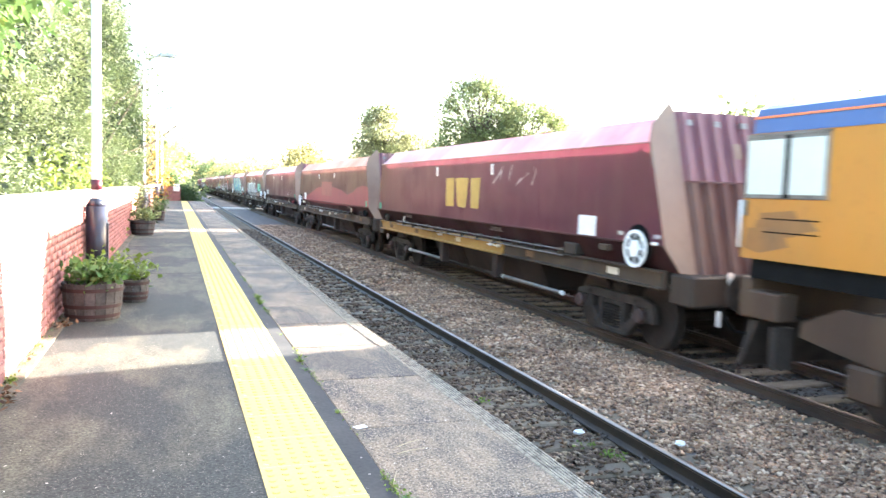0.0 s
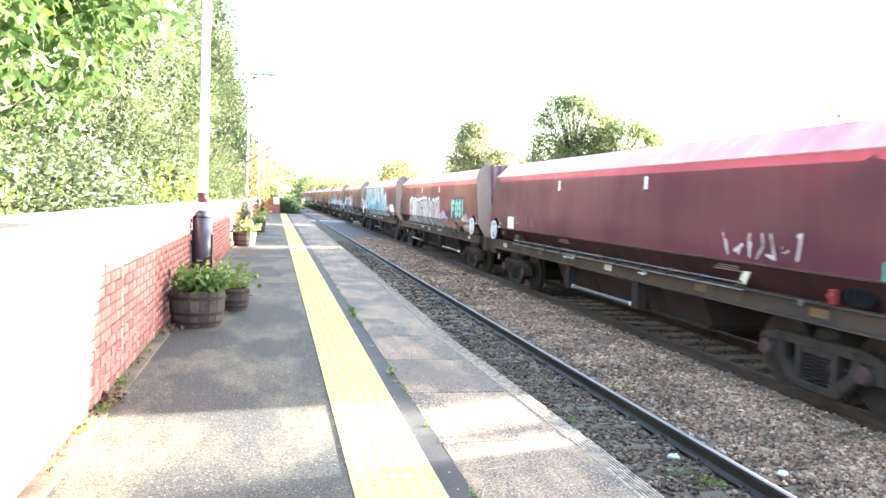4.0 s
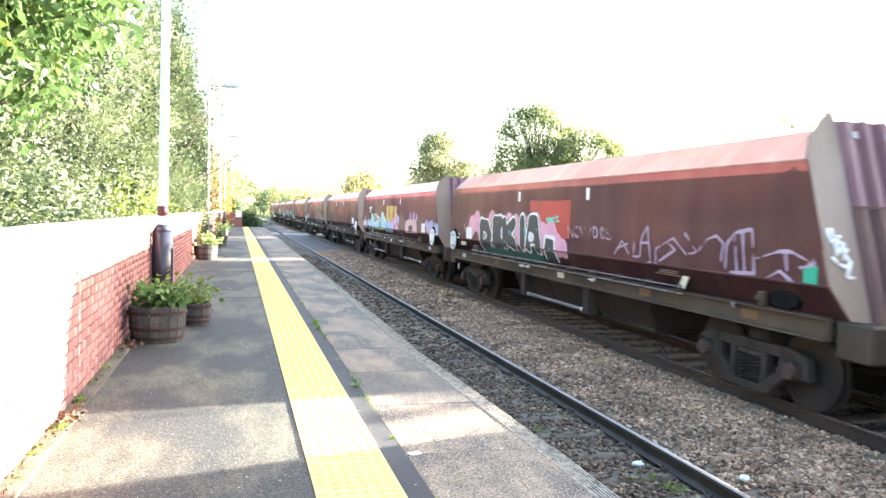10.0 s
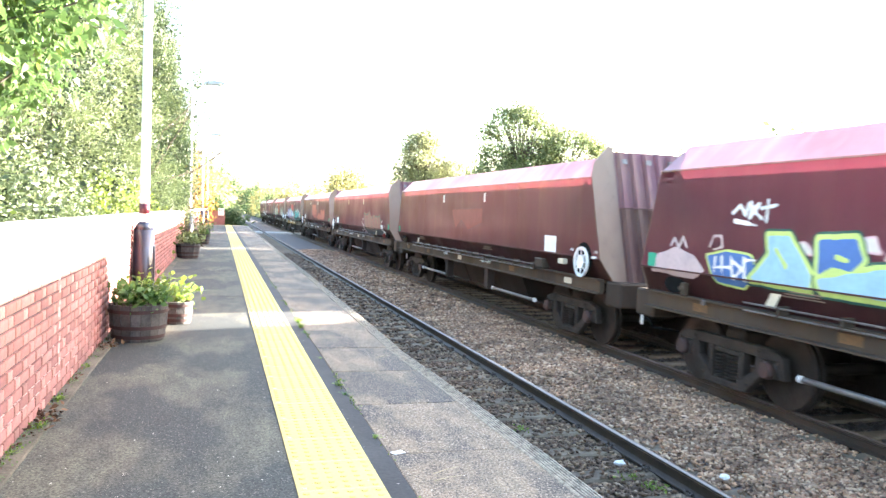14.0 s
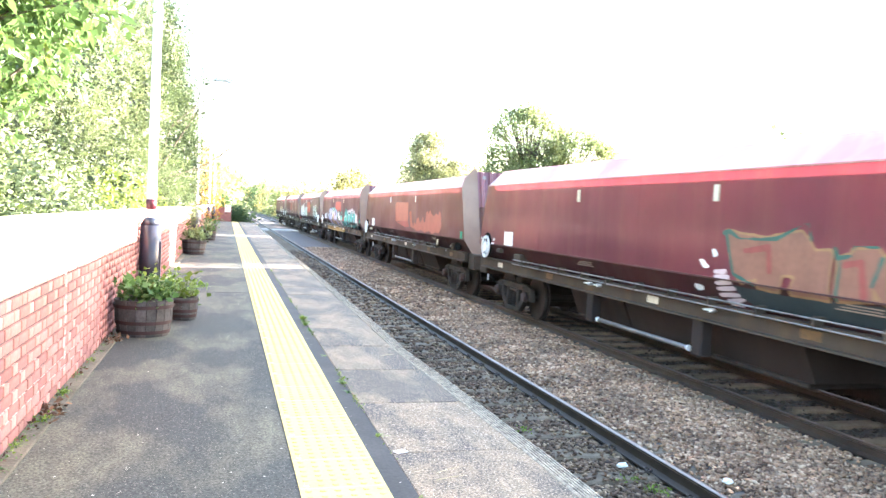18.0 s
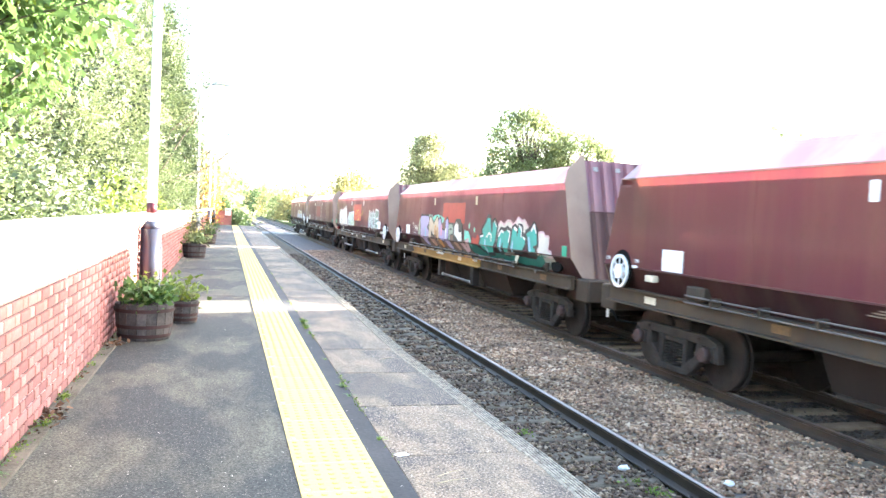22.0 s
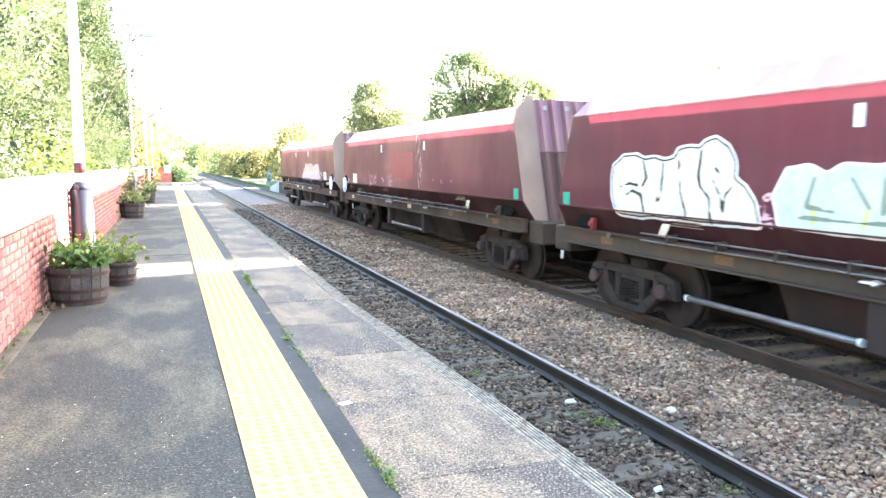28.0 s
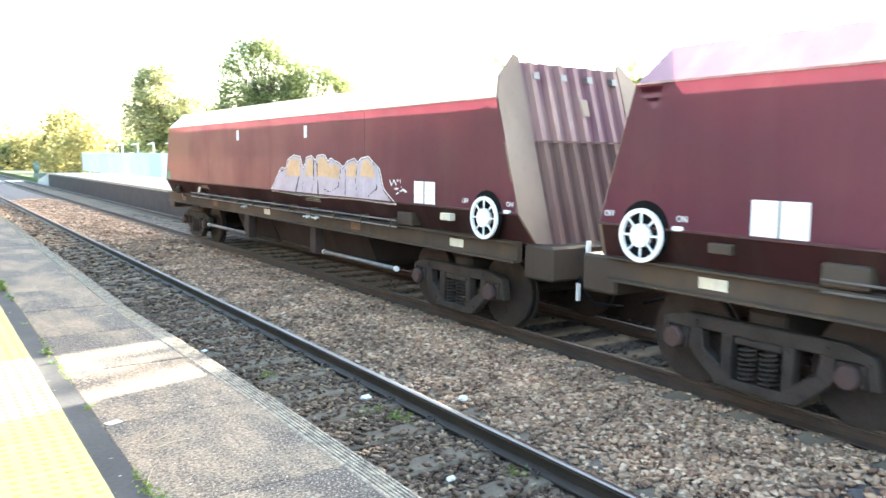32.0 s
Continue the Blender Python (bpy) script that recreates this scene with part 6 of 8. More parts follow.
# gold blocks over pastel forms
gold_mark(6)
tag(6, [[(15.1, 1.08), (15.0, 1.20), (14.9, 1.06), (14.8, 1.22), (14.7, 1.08)], [(14.2, 1.10), (14.1, 1.26), (13.95, 1.26), (13.92, 1.12), (14.1, 1.08)]], "chalk", 0.014)
tag(6, [[(13.75, 1.56), (13.6, 1.66), (13.5, 1.54), (13.45, 1.68)], [(13.4, 1.70), (13.42, 1.50), (13.25, 1.68), (13.38, 1.60), (13.2, 1.50)], [(13.1, 1.72), (13.12, 1.46)], [(13.22, 1.62), (12.95, 1.66)], [(13.7, 1.46), (13.3, 1.42)]], "white", 0.024)
cloud(6, "graffiti_cloud", [(9.6, 0.95, 0.22), (9.2, 0.85, 0.22), (8.8, 1.0, 0.24), (8.4, 0.85, 0.22), (8.0, 0.98, 0.2)], "lilac", 0.003)
cloud(6, "graffiti_cloud", [(9.4, 0.74, 0.2), (8.7, 0.76, 0.22), (8.1, 0.8, 0.2)], "sky", 0.0042)
patch(6, "graffiti_form", [(7.9, 0.72), (7.7, 1.20), (7.35, 1.25), (7.0, 0.95), (6.55, 0.70)], "pink", 0.005)
patch(6, "graffiti_form", [(7.55, 0.80), (7.45, 0.98), (7.15, 0.82)], "black", 0.006)
cloud(6, "graffiti_cloud", [(7.0, 1.2, 0.2), (6.7, 1.1, 0.2), (4.5, 1.3, 0.16), (4.0, 1.32, 0.15), (3.5, 1.28, 0.14)], "lilac", 0.0028)
patch(6, "graffiti_form", [(6.75, 0.70), (6.6, 1.15), (6.25, 1.42), (5.9, 1.32), (5.5, 1.15), (5.3, 0.72)], "brown", 0.006)
patch(6, "graffiti_form", [(5.5, 0.66), (5.35, 1.12), (4.9, 1.18), (3.6, 1.2), (3.3, 0.7)], "rose", 0.0045)
patch(6, "graffiti_form", [(4.9, 0.70), (4.75, 0.95), (4.2, 0.98), (4.1, 0.72)], "dark", 0.007)
patch(6, "graffiti_form", [(3.4, 0.70), (3.2, 1.35), (2.6, 1.25), (2.0, 0.98), (1.9, 0.72)], "brown", 0.0052)
cloud(6, "graffiti_cloud", [(2.0, 1.0, 0.22), (1.6, 0.9, 0.26), (1.2, 1.02, 0.2), (0.75, 0.92, 0.22), (0.5, 0.85, 0.16)], "lilac", 0.003)
cloud(6, "graffiti_cloud", [(1.4, 1.1, 0.1), (0.9, 0.85, 0.16), (0.5, 1.0, 0.12)], "sky", 0.004)
patch(7, "faded_patch", [(9.1, 1.55), (8.7, 1.05), (8.2, 1.3), (7.6, 1.05), (6.5, 1.25), (6.5, 1.6)], "ghost")
patch(9, "overpaint", [(9.23, 1.76), (7.12, 1.77), (7.05, 1.1), (9.12, 1.04)], "brickred", 0.0025, "dull orange-red overpainted block")
patch(9, "overpaint", [(6.91, 1.4), (6.61, 1.48), (6.43, 1.1), (6.2, 0.92), (6.14, 1.11), (5.88, 1.0), (5.71, 1.2), (5.47, 1.26), (5.31, 1.06), (5.07, 1.15), (4.88, 1.3), (4.78, 1.09), (4.55, 1.14), (4.52, 1.44), (4.28, 1.49), (4.22, 1.37), (4.02, 1.53), (3.85, 1.38), (3.51, 1.34), (3.31, 1.43), (3.04, 1.35), (2.89, 1.47), (2.69, 1.43), (2.61, 1.02), (2.84, 0.8), (3.25, 0.83), (3.66, 0.76), (4.05, 0.84), (4.61, 0.77), (5.14, 0.85), (5.51, 0.79), (6.19, 0.87), (6.58, 0.9)], "brickred", 0.0028)
patch(9, "overpaint", [(9.12, 1.04), (7.05, 1.1), (6.84, 0.89), (7.45, 0.86), (8.22, 0.94)], "signal", 0.0022)
# teal letters, pastel letters
patch(10, "overpaint", rect(9.3, 7.1, 1.25, 1.82), "red", 0.002, "bright red overpainted rectangle")
patch(10, "graffiti_base", [(12.25, 0.44), (12.05, 0.80), (11.9, 1.44), (10.6, 1.40), (9.0, 1.30), (7.9, 1.20), (7.0, 0.80), (6.5, 0.44)], "brown", 0.0022)
patch(10, "graffiti_cloud", [(12.3, 0.78), (12.2, 1.30), (11.3, 1.46), (10.5, 1.46), (10.4, 1.2), (11.9, 0.78)], "sage", 0.0030)
patch(10, "graffiti_cloud", [(10.6, 1.26), (10.3, 1.44), (9.8, 1.47), (9.1, 1.36), (9.2, 1.24), (10.0, 1.20)], "mint", 0.0034)
letters(10, [("E", 11.92, 10.92, 0.72, 1.38), ("M", 10.88, 9.72, 0.72, 1.36), ("U", 9.70, 8.66, 0.72, 1.32)], ("lilac", "cream", "lilac"), (("black", 0.050),), 0.150)
letters(10, [("P", 8.60, 8.14, 0.74, 1.20)], ("sage",), (("black", 0.045),), 0.065)
for y, z, c in ((11.35, 0.86, "sky"), (10.15, 0.96, "orange"), (9.92, 0.90, "orange"), (9.45, 0.98, "pink"), (8.95, 0.90, "white")):
    patch(10, "graffiti_flash", [(y, z - 0.16), (y + 0.02, z + 0.16), (y - 0.13, z + 0.20), (y - 0.15, z - 0.13)], c, 0.0125)
for y, w, c in ((11.75, 0.75, "lilac"), (10.85, 0.8, "flesh"), (9.95, 0.75, "orange"), (9.1, 0.8, "lilac"), (8.2, 0.65, "flesh"), (7.5, 0.6, "rose")):
    patch(10, "graffiti_form", [(y + 0.06, 0.73), (y - w * 0.45, 0.46), (y - w - 0.12, 0.46), (y - w * 0.85, 0.60), (y - w * 0.78, 0.73)], "black", 0.0040)
    patch(10, "graffiti_form", [(y, 0.71), (y - w * 0.48, 0.48), (y - w, 0.48), (y - w * 0.78, 0.60), (y - w * 0.72, 0.71)], c, 0.0060)
patch(10, "graffiti_form", [(8.12, 0.72), (8.14, 1.16), (7.9, 1.36), (7.5, 1.38), (7.24, 1.14), (7.18, 0.72)], "black", 0.0045)
patch(10, "graffiti_form", [(8.04, 0.92), (8.06, 1.15), (7.86, 1.26), (7.66, 1.18), (7.62, 0.98), (7.34, 1.02), (7.28, 0.76), (7.62, 0.74), (7.84, 0.86)], "white", 0.0065)
patch(10, "graffiti_form", [(7.06, 0.74), (7.10, 1.12), (6.94, 1.06), (6.72, 1.06), (6.50, 0.84), (6.46, 0.62), (6.62, 0.80), (6.86, 0.86)], "mint", 0.0055)
patch(10, "graffiti_form", [(6.98, 0.74), (6.88, 0.84), (6.66, 0.86), (6.74, 0.62), (6.86, 0.50), (7.02, 0.52)], "rose", 0.0060)
for y, z in ((6.66, 1.20), (6.22, 1.10)):
    cloud(10, "graffiti_ring", [(y, z, 0.085)], "mint", 0.0050)
    cloud(10, "graffiti_ring", [(y, z, 0.030)], "ghost", 0.0062)
patch(10, "overpaint", [(6.45, 0.76), (6.38, 0.92), (6.1, 0.88), (5.95, 1.0), (5.8, 0.95), (5.8, 0.70)], "red", 0.0026)
tag(10, [[(13.1, 1.12), (12.95, 1.16), (13.05, 0.92), (12.85, 0.90)], [(12.9, 1.0), (12.8, 1.1), (12.75, 0.92), (12.65, 1.08), (12.6, 0.92), (12.5, 1.06), (12.42, 0.9), (12.35, 1.1)], [(13.05, 0.84), (12.6, 0.82)]], "white", 0.022)
patch(10, "graffiti_base", [(6.9, 0.72), (6.4, 0.44), (1.5, 0.44), (1.5, 0.68), (1.85, 0.73), (2.2, 0.60), (5.7, 0.60), (6.0, 0.70)], "deep_teal", 0.0035)
# white bubble letters, yellow tag
patch(11, "overpaint", rect(9.3, 7.08, 1.02, 1.82), "red", 0.002, "bright red overpainted rectangle")
scribble(11, 2.6, 2.2, 1.0, 1.35, 2, "chalk", 66, 0.012)
patch(12, "overpaint", rect(9.3, 7.1, 1.02, 1.74), "crimson", 0.002)
tag(12, [[(11.84, 1.18), (11.78, 0.76)], [(11.66, 0.75), (11.67, 1.02), (11.52, 1.05), (11.46, 0.78)], [(11.43, 1.08), (11.32, 0.79), (11.23, 1.1)], [(11.16, 0.93), (11.03, 1.0), (11.1, 1.07), (11.18, 0.89), (11.03, 0.81)], [(10.95, 0.81), (10.98, 1.15), (10.86, 1.13), (10.92, 0.97)], [(11.88, 0.71), (11.43, 0.8)]], "haze", 0.018)
tag(12, [[(9.59, 1.07), (9.71, 0.92), (9.67, 0.76), (9.55, 0.79), (9.56, 0.9), (9.69, 0.87)], [(9.38, 1.07), (9.48, 0.93), (9.45, 0.76), (9.32, 0.8), (9.34, 0.91), (9.47, 0.88)], [(9.19, 1.11), (9.27, 0.94), (9.23, 0.77), (9.1, 0.82), (9.12, 0.93), (9.26, 0.9)], [(10.32, 0.99), (10.03, 0.92), (10.14, 0.86)]], "haze", 0.018)
for y, thick in ((6.92, 0.012), (6.32, 0.010)):
    tag(12, [[(y, 0.76), (y + 0.02, 1.4), (y - 0.02, 2.12)]], "faint", thick, 0.003)
rnd = random.Random(12)
for i in range(13):
    y, z = 6.62 + rnd.uniform(-0.18, 0.18), 0.82 + i * 0.098
    tag(12, [[(y, z), (y + rnd.uniform(-0.08, 0.08), z + 0.08), (y + rnd.uniform(-0.12, 0.12), z + 0.16)]], ("faint", "chalk")[i % 3 == 0], rnd.uniform(0.025, 0.05), 0.0032 + 0.0002 * (i % 3))
for y, z, r_ in ((5.5, 1.02, 0.05), (5.2, 1.04, 0.03), (4.9, 1.0, 0.06), (4.2, 1.02, 0.05)):
    cloud(12, "graffiti_splash", [(y, z, r_), (y - r_, z - 0.02, r_ * 0.7)], "faint")
def shape(k, pts, fill, rims=(), lift=0.004):
    """One filled form with rims of (colour, width) behind it, widest first."""
    ys, zs = [p[0] for p in pts], [p[1] for p in pts]
    g = Wall(WAGONS[k], min(ys) - 0.15, max(ys) + 0.15, max(0.40, min(zs) - 0.12), min(2.12, max(zs) + 0.12), 0.035)
    f = g.poly(pts)
    for j, (c, width) in enumerate(rims):
        g.lay("graffiti_rim", f - width, SP[c], lift + 0.0008 * j)
    g.lay("graffiti_form", f, SP[fill], lift + 0.0008 * len(rims))


def strokes(k, lines, fill, rims, thick, lift):
    """Broad brush strokes with rims behind them."""
    ys, zs = [p[0] for l in lines for p in l], [p[1] for l in lines for p in l]
    g = Wall(WAGONS[k], min(ys) - 0.25, max(ys) + 0.25, max(0.40, min(zs) - 0.2), max(zs) + 0.2, 0.035)
    f = np.min([g.stroke(l) for l in lines], 0) - thick
    for j, (c, width) in enumerate(rims):
        g.lay("graffiti_rim", f - width, SP[c], lift + 0.0015 * j)
    g.lay("graffiti_letter", f, SP[fill], lift + 0.0015 * len(rims))


SLIDE.clear()
# teal letters among cream clouds
shape(10, [(4.32, 0.99), (4.19, 1.24), (4.02, 1.33), (3.79, 1.25), (3.55, 1.37), (3.38, 1.38), (3.21, 1.27), (2.98, 1.36), (2.87, 1.44), (2.68, 1.37), (2.51, 1.4), (2.36, 1.3), (2.24, 1.19), (2.77, 0.83), (4.1, 0.73)], "eggshell", (("rose", 0.05),), 0.0025)
shape(10, [(1.75, 0.91), (1.69, 1.14), (1.48, 1.17), (1.35, 1.09), (1.18, 1.1), (1.17, 0.95), (1.23, 0.81), (1.04, 0.79), (1.0, 0.7), (1.7, 0.69)], "eggshell", (("rose", 0.04),), 0.0027)
shape(10, [(1.47, 0.67), (0.96, 0.68), (0.81, 0.42), (1.49, 0.42)], "putty", (), 0.0052)
shape(10, [(5.46, 0.93), (5.24, 0.99), (5.33, 1.14), (5.06, 1.3), (4.93, 1.43), (4.76, 1.41), (4.67, 1.17), (4.57, 1.03), (4.55, 1.32), (4.4, 1.37), (4.25, 1.23), (4.34, 0.9), (4.63, 0.59), (5.01, 0.58), (5.39, 0.65), (5.5, 0.77)], "teal", (("black", 0.085),), 0.0062)
shape(10, [(4.13, 1.0), (3.96, 1.15), (3.69, 1.12), (3.53, 1.2), (3.35, 1.14), (3.41, 0.87), (3.54, 0.64), (3.79, 0.66), (3.79, 0.89), (4.02, 0.64), (4.2, 0.72)], "teal", (("black", 0.085),), 0.007)
shape(10, [(3.2, 1.19), (3.04, 1.24), (2.93, 1.16), (2.91, 0.99), (2.82, 1.26), (2.64, 1.25), (2.62, 1.05), (2.43, 1.06), (2.41, 0.9), (2.58, 0.76), (3.07, 0.74), (3.31, 0.75), (3.25, 0.97)], "teal", (("black", 0.085),), 0.0078)
shape(10, [(2.37, 1.14), (2.1, 1.2), (1.96, 1.32), (1.82, 1.21), (1.75, 0.92), (2.04, 0.85), (1.87, 0.82), (1.82, 0.75), (2.19, 0.73), (2.24, 0.95)], "teal", (("black", 0.085),), 0.0086)
tag(10, [[(5.44, 0.95), (5.22, 0.98)], [(4.96, 0.96), (4.8, 1.06), (4.63, 1.02), (4.62, 0.88)], [(4.4, 1.37), (4.27, 1.23)], [(4.09, 1.01), (3.92, 1.14), (3.78, 1.11)], [(3.53, 1.18), (3.35, 1.12), (3.41, 0.91)], [(3.08, 1.23), (2.93, 1.19)], [(2.78, 1.28), (2.64, 1.22), (2.64, 1.04)], [(2.53, 1.04), (2.42, 1.0)], [(2.08, 1.2), (1.94, 1.32), (1.82, 1.16)]], "white", 0.028, 0.0118)
tag(10, [[(5.07, 0.85), (5.06, 0.58)], [(3.97, 0.92), (4.02, 0.69)], [(3.16, 0.89), (3.21, 0.71)], [(2.22, 1.03), (2.11, 0.79)]], "sky", 0.045, 0.0112)
# bubble letters, a second word, tall white-rimmed letters
shape(11, [(13.95, 1.17), (13.91, 1.38), (13.67, 1.5), (13.32, 1.52), (13.16, 1.46), (12.93, 1.49), (12.74, 1.44), (12.5, 1.47), (12.41, 1.57), (12.2, 1.61), (12.01, 1.59), (11.9, 1.67), (11.72, 1.7), (11.5, 1.6), (11.38, 1.42), (11.38, 1.25), (11.2, 1.16), (11.05, 0.98), (10.97, 0.74), (13.8, 0.7), (13.94, 0.96)], "eggshell", (("white", 0.055), ("dark", 0.022)), 0.004)
tag(11, [[(13.72, 1.09), (13.51, 1.14), (13.3, 1.12)], [(13.57, 0.98), (13.43, 1.04), (13.22, 0.99), (13.14, 0.76)], [(13.18, 1.45), (13.1, 1.22), (13.19, 1.11)], [(12.73, 1.42), (12.75, 1.12), (12.79, 0.95), (12.86, 0.91), (12.83, 1.08)], [(12.4, 1.45), (12.36, 1.06), (12.23, 0.78), (12.3, 0.7)], [(11.97, 1.57), (12.01, 1.28), (11.98, 1.14), (11.81, 1.01), (11.76, 0.7)], [(11.7, 1.36), (11.63, 1.3)], [(11.75, 1.23), (11.61, 1.05), (11.55, 0.85), (11.52, 1.05), (11.38, 1.17)]], "dark", 0.016, 0.0085)
shape(11, [(10.67, 0.75), (10.77, 1.06), (10.58, 1.35), (10.29, 1.39), (10.05, 1.31), (9.86, 1.4), (9.45, 1.38), (9.19, 1.43), (8.94, 1.4), (8.96, 1.14), (8.87, 0.74)], "pale", (("white", 0.035),), 0.004)
tag(11, [[(10.21, 1.27), (10.3, 0.98), (9.95, 0.94)], [(9.76, 1.28), (9.54, 0.99)], [(9.38, 1.29), (9.4, 0.96), (9.21, 1.13)], [(9.11, 1.33), (9.06, 0.92)], [(10.38, 0.86), (9.13, 0.86)]], "moss", 0.018, 0.0072)
tag(11, [[(10.22, 0.81), (10.18, 0.99)], [(9.6, 0.81), (9.56, 0.97)], [(9.12, 0.79), (9.14, 0.94)]], "lime", 0.03, 0.0068)
strokes(11, [[(4.53, 1.42), (4.56, 0.75)], [(4.16, 1.39), (4.33, 1.2), (4.31, 0.92)], [(4.16, 1.39), (3.97, 1.22), (3.95, 0.79)], [(3.66, 1.43), (3.74, 0.89), (3.52, 0.74)], [(3.51, 1.31), (3.35, 1.31), (3.25, 1.06), (3.26, 0.81)], [(3.01, 1.48), (3.05, 0.97), (2.93, 0.8)], [(3.01, 1.48), (2.45, 1.44), (2.47, 1.29), (2.9, 1.31)], [(2.93, 1.08), (2.55, 1.09)], [(2.9, 0.89), (2.45, 0.86)]], "moss", (("white", 0.055),), 0.075, 0.004)
tag(11, [[(8.84, 0.72), (8.74, 0.94), (8.54, 1.1), (8.3, 1.2), (8.45, 1.37), (8.65, 1.45)], [(8.3, 1.2), (8.62, 1.15)], [(8.26, 1.23), (8.32, 1.45), (8.2, 1.55), (8.06, 1.51), (8.09, 1.39), (8.31, 1.29)], [(8.04, 1.29), (7.89, 1.51)], [(7.89, 1.5), (7.44, 1.56), (8.01, 1.41)], [(7.71, 1.48), (7.65, 1.2)], [(7.44, 1.56), (7.5, 1.4), (7.38, 1.19)], [(7.43, 1.46), (6.98, 1.28), (6.6, 1.15), (6.64, 1.76)], [(6.42, 1.47), (6.31, 1.53), (6.29, 1.44), (6.48, 1.37), (6.44, 1.22), (6.5, 1.19)], [(7.84, 1.02), (7.59, 1.11), (7.35, 1.06)], [(7.96, 0.99), (7.92, 0.98)]], "yellow", 0.017, 0.004)
tag(11, [[(7.15, 1.01), (7.08, 0.92)], [(6.74, 1.1), (6.8, 0.99), (6.72, 0.92)], [(6.42, 1.06), (6.36, 1.12), (6.18, 1.02), (6.14, 0.92)], [(5.96, 1.14), (6.05, 1.03), (5.97, 0.93), (5.78, 0.91)], [(6.71, 0.78), (6.61, 0.8)], [(6.4, 0.81), (6.29, 0.75)], [(5.74, 0.79), (5.62, 0.78)]], "teal", 0.011, 0.0042)
tag(11, [[(10.91, 1.04), (10.83, 1.1), (10.77, 1.05), (10.86, 1.01), (10.91, 1.04)], [(10.96, 0.94), (10.73, 0.92)], [(10.88, 0.97), (10.89, 0.83), (10.78, 0.88)], [(10.94, 0.81), (10.74, 0.83)], [(10.91, 0.73), (10.76, 0.77), (10.78, 0.71)]], "rose", 0.02, 0.004)
# brown letters with dark outlines, white splashes
shape(8, [(5.49, 0.68), (4.27, 0.66), (3.2, 0.7), (2.15, 0.71), (1.82, 0.71), (1.42, 0.5), (2.16, 0.48), (3.31, 0.46), (5.15, 0.42), (5.43, 0.54)], "dark", (), 0.0024)
shape(8, [(5.64, 1.37), (4.84, 1.31), (4.3, 1.42), (4.16, 1.31), (4.09, 1.2), (3.84, 1.21), (3.86, 0.69), (4.46, 0.68), (4.35, 0.91), (4.58, 0.9), (4.63, 0.69), (5.02, 0.7), (4.99, 0.82), (5.3, 0.73), (5.42, 0.83), (5.54, 1.04)], "tan", (("ochre_line", 0.03),), 0.0034)
shape(8, [(3.75, 1.14), (3.55, 1.21), (3.56, 1.26), (3.23, 1.28), (3.17, 1.18), (2.87, 1.23), (2.63, 1.21), (2.57, 0.72), (3.08, 0.71), (3.28, 0.89), (3.26, 0.75), (3.75, 0.7)], "tan", (("ochre_line", 0.03),), 0.0039)
shape(8, [(2.54, 1.21), (2.11, 1.29), (2.05, 1.12), (1.88, 1.07), (1.94, 0.73), (2.51, 0.73)], "tan", (("ochre_line", 0.03),), 0.004399999999999999)
tag(8, [[(5.69, 1.35), (5.58, 1.37), (5.36, 1.28), (4.7, 1.31), (4.21, 1.52), (4.14, 1.31)], [(3.79, 1.25), (3.75, 1.14), (3.55, 1.19), (3.54, 1.28), (3.23, 1.29)], [(3.07, 1.22), (2.63, 1.25), (2.56, 1.18), (2.11, 1.28), (2.03, 1.12), (1.86, 1.1), (1.83, 1.04), (1.94, 0.85), (1.89, 0.73)], [(5.64, 1.34), (5.46, 0.83), (5.07, 0.73)], [(3.71, 1.11), (3.75, 0.7)], [(3.28, 0.89), (3.17, 1.18)], [(2.57, 1.18), (2.53, 0.72)]], "pine", 0.022, 0.0062)
tag(8, [[(5.26, 1.14), (4.83, 1.2), (4.79, 0.92)], [(3.65, 1.08), (3.43, 1.13), (3.37, 0.77)], [(2.96, 1.12), (2.75, 1.0), (2.77, 0.76)], [(2.35, 1.16), (2.25, 0.98), (2.36, 0.78)]], "ghost", 0.04, 0.0058)
shape(8, [(5.95, 1.13), (5.85, 1.13), (5.77, 1.03), (5.88, 1.02)], "white", (), 0.0072)
shape(8, [(6.23, 0.97), (6.11, 0.99), (5.93, 0.87), (6.09, 0.85)], "white", (), 0.0072)
shape(8, [(6.38, 0.62), (6.16, 0.62), (6.18, 0.54), (6.37, 0.53)], "white", (), 0.0072)
shape(8, [(1.77, 0.99), (1.62, 1.1), (1.54, 1.08), (1.57, 1.02), (1.72, 0.98)], "white", (), 0.0072)
shape(8, [(1.92, 0.9), (1.45, 0.9), (1.46, 0.71), (1.69, 0.67), (1.81, 0.74)], "white", (), 0.0072)
shape(8, [(1.67, 0.68), (1.45, 0.7), (1.14, 0.62), (1.04, 0.52), (1.33, 0.46)], "white", (), 0.0072)
shape(8, [(1.35, 0.81), (1.21, 0.89), (1.11, 0.88), (1.14, 0.82)], "white", (), 0.0072)
tag(8, [[(5.84, 0.83), (5.61, 0.85)], [(5.82, 0.76), (5.55, 0.78)], [(5.85, 0.67), (5.51, 0.72)], [(5.86, 0.6), (5.47, 0.64)], [(5.85, 0.52), (5.43, 0.56)], [(5.72, 0.45), (5.33, 0.51)], [(5.67, 0.42), (5.28, 0.44)], [(5.65, 0.42), (5.21, 0.42)], [(5.54, 0.42), (5.18, 0.42)]], "chalk", 0.022, 0.0074)
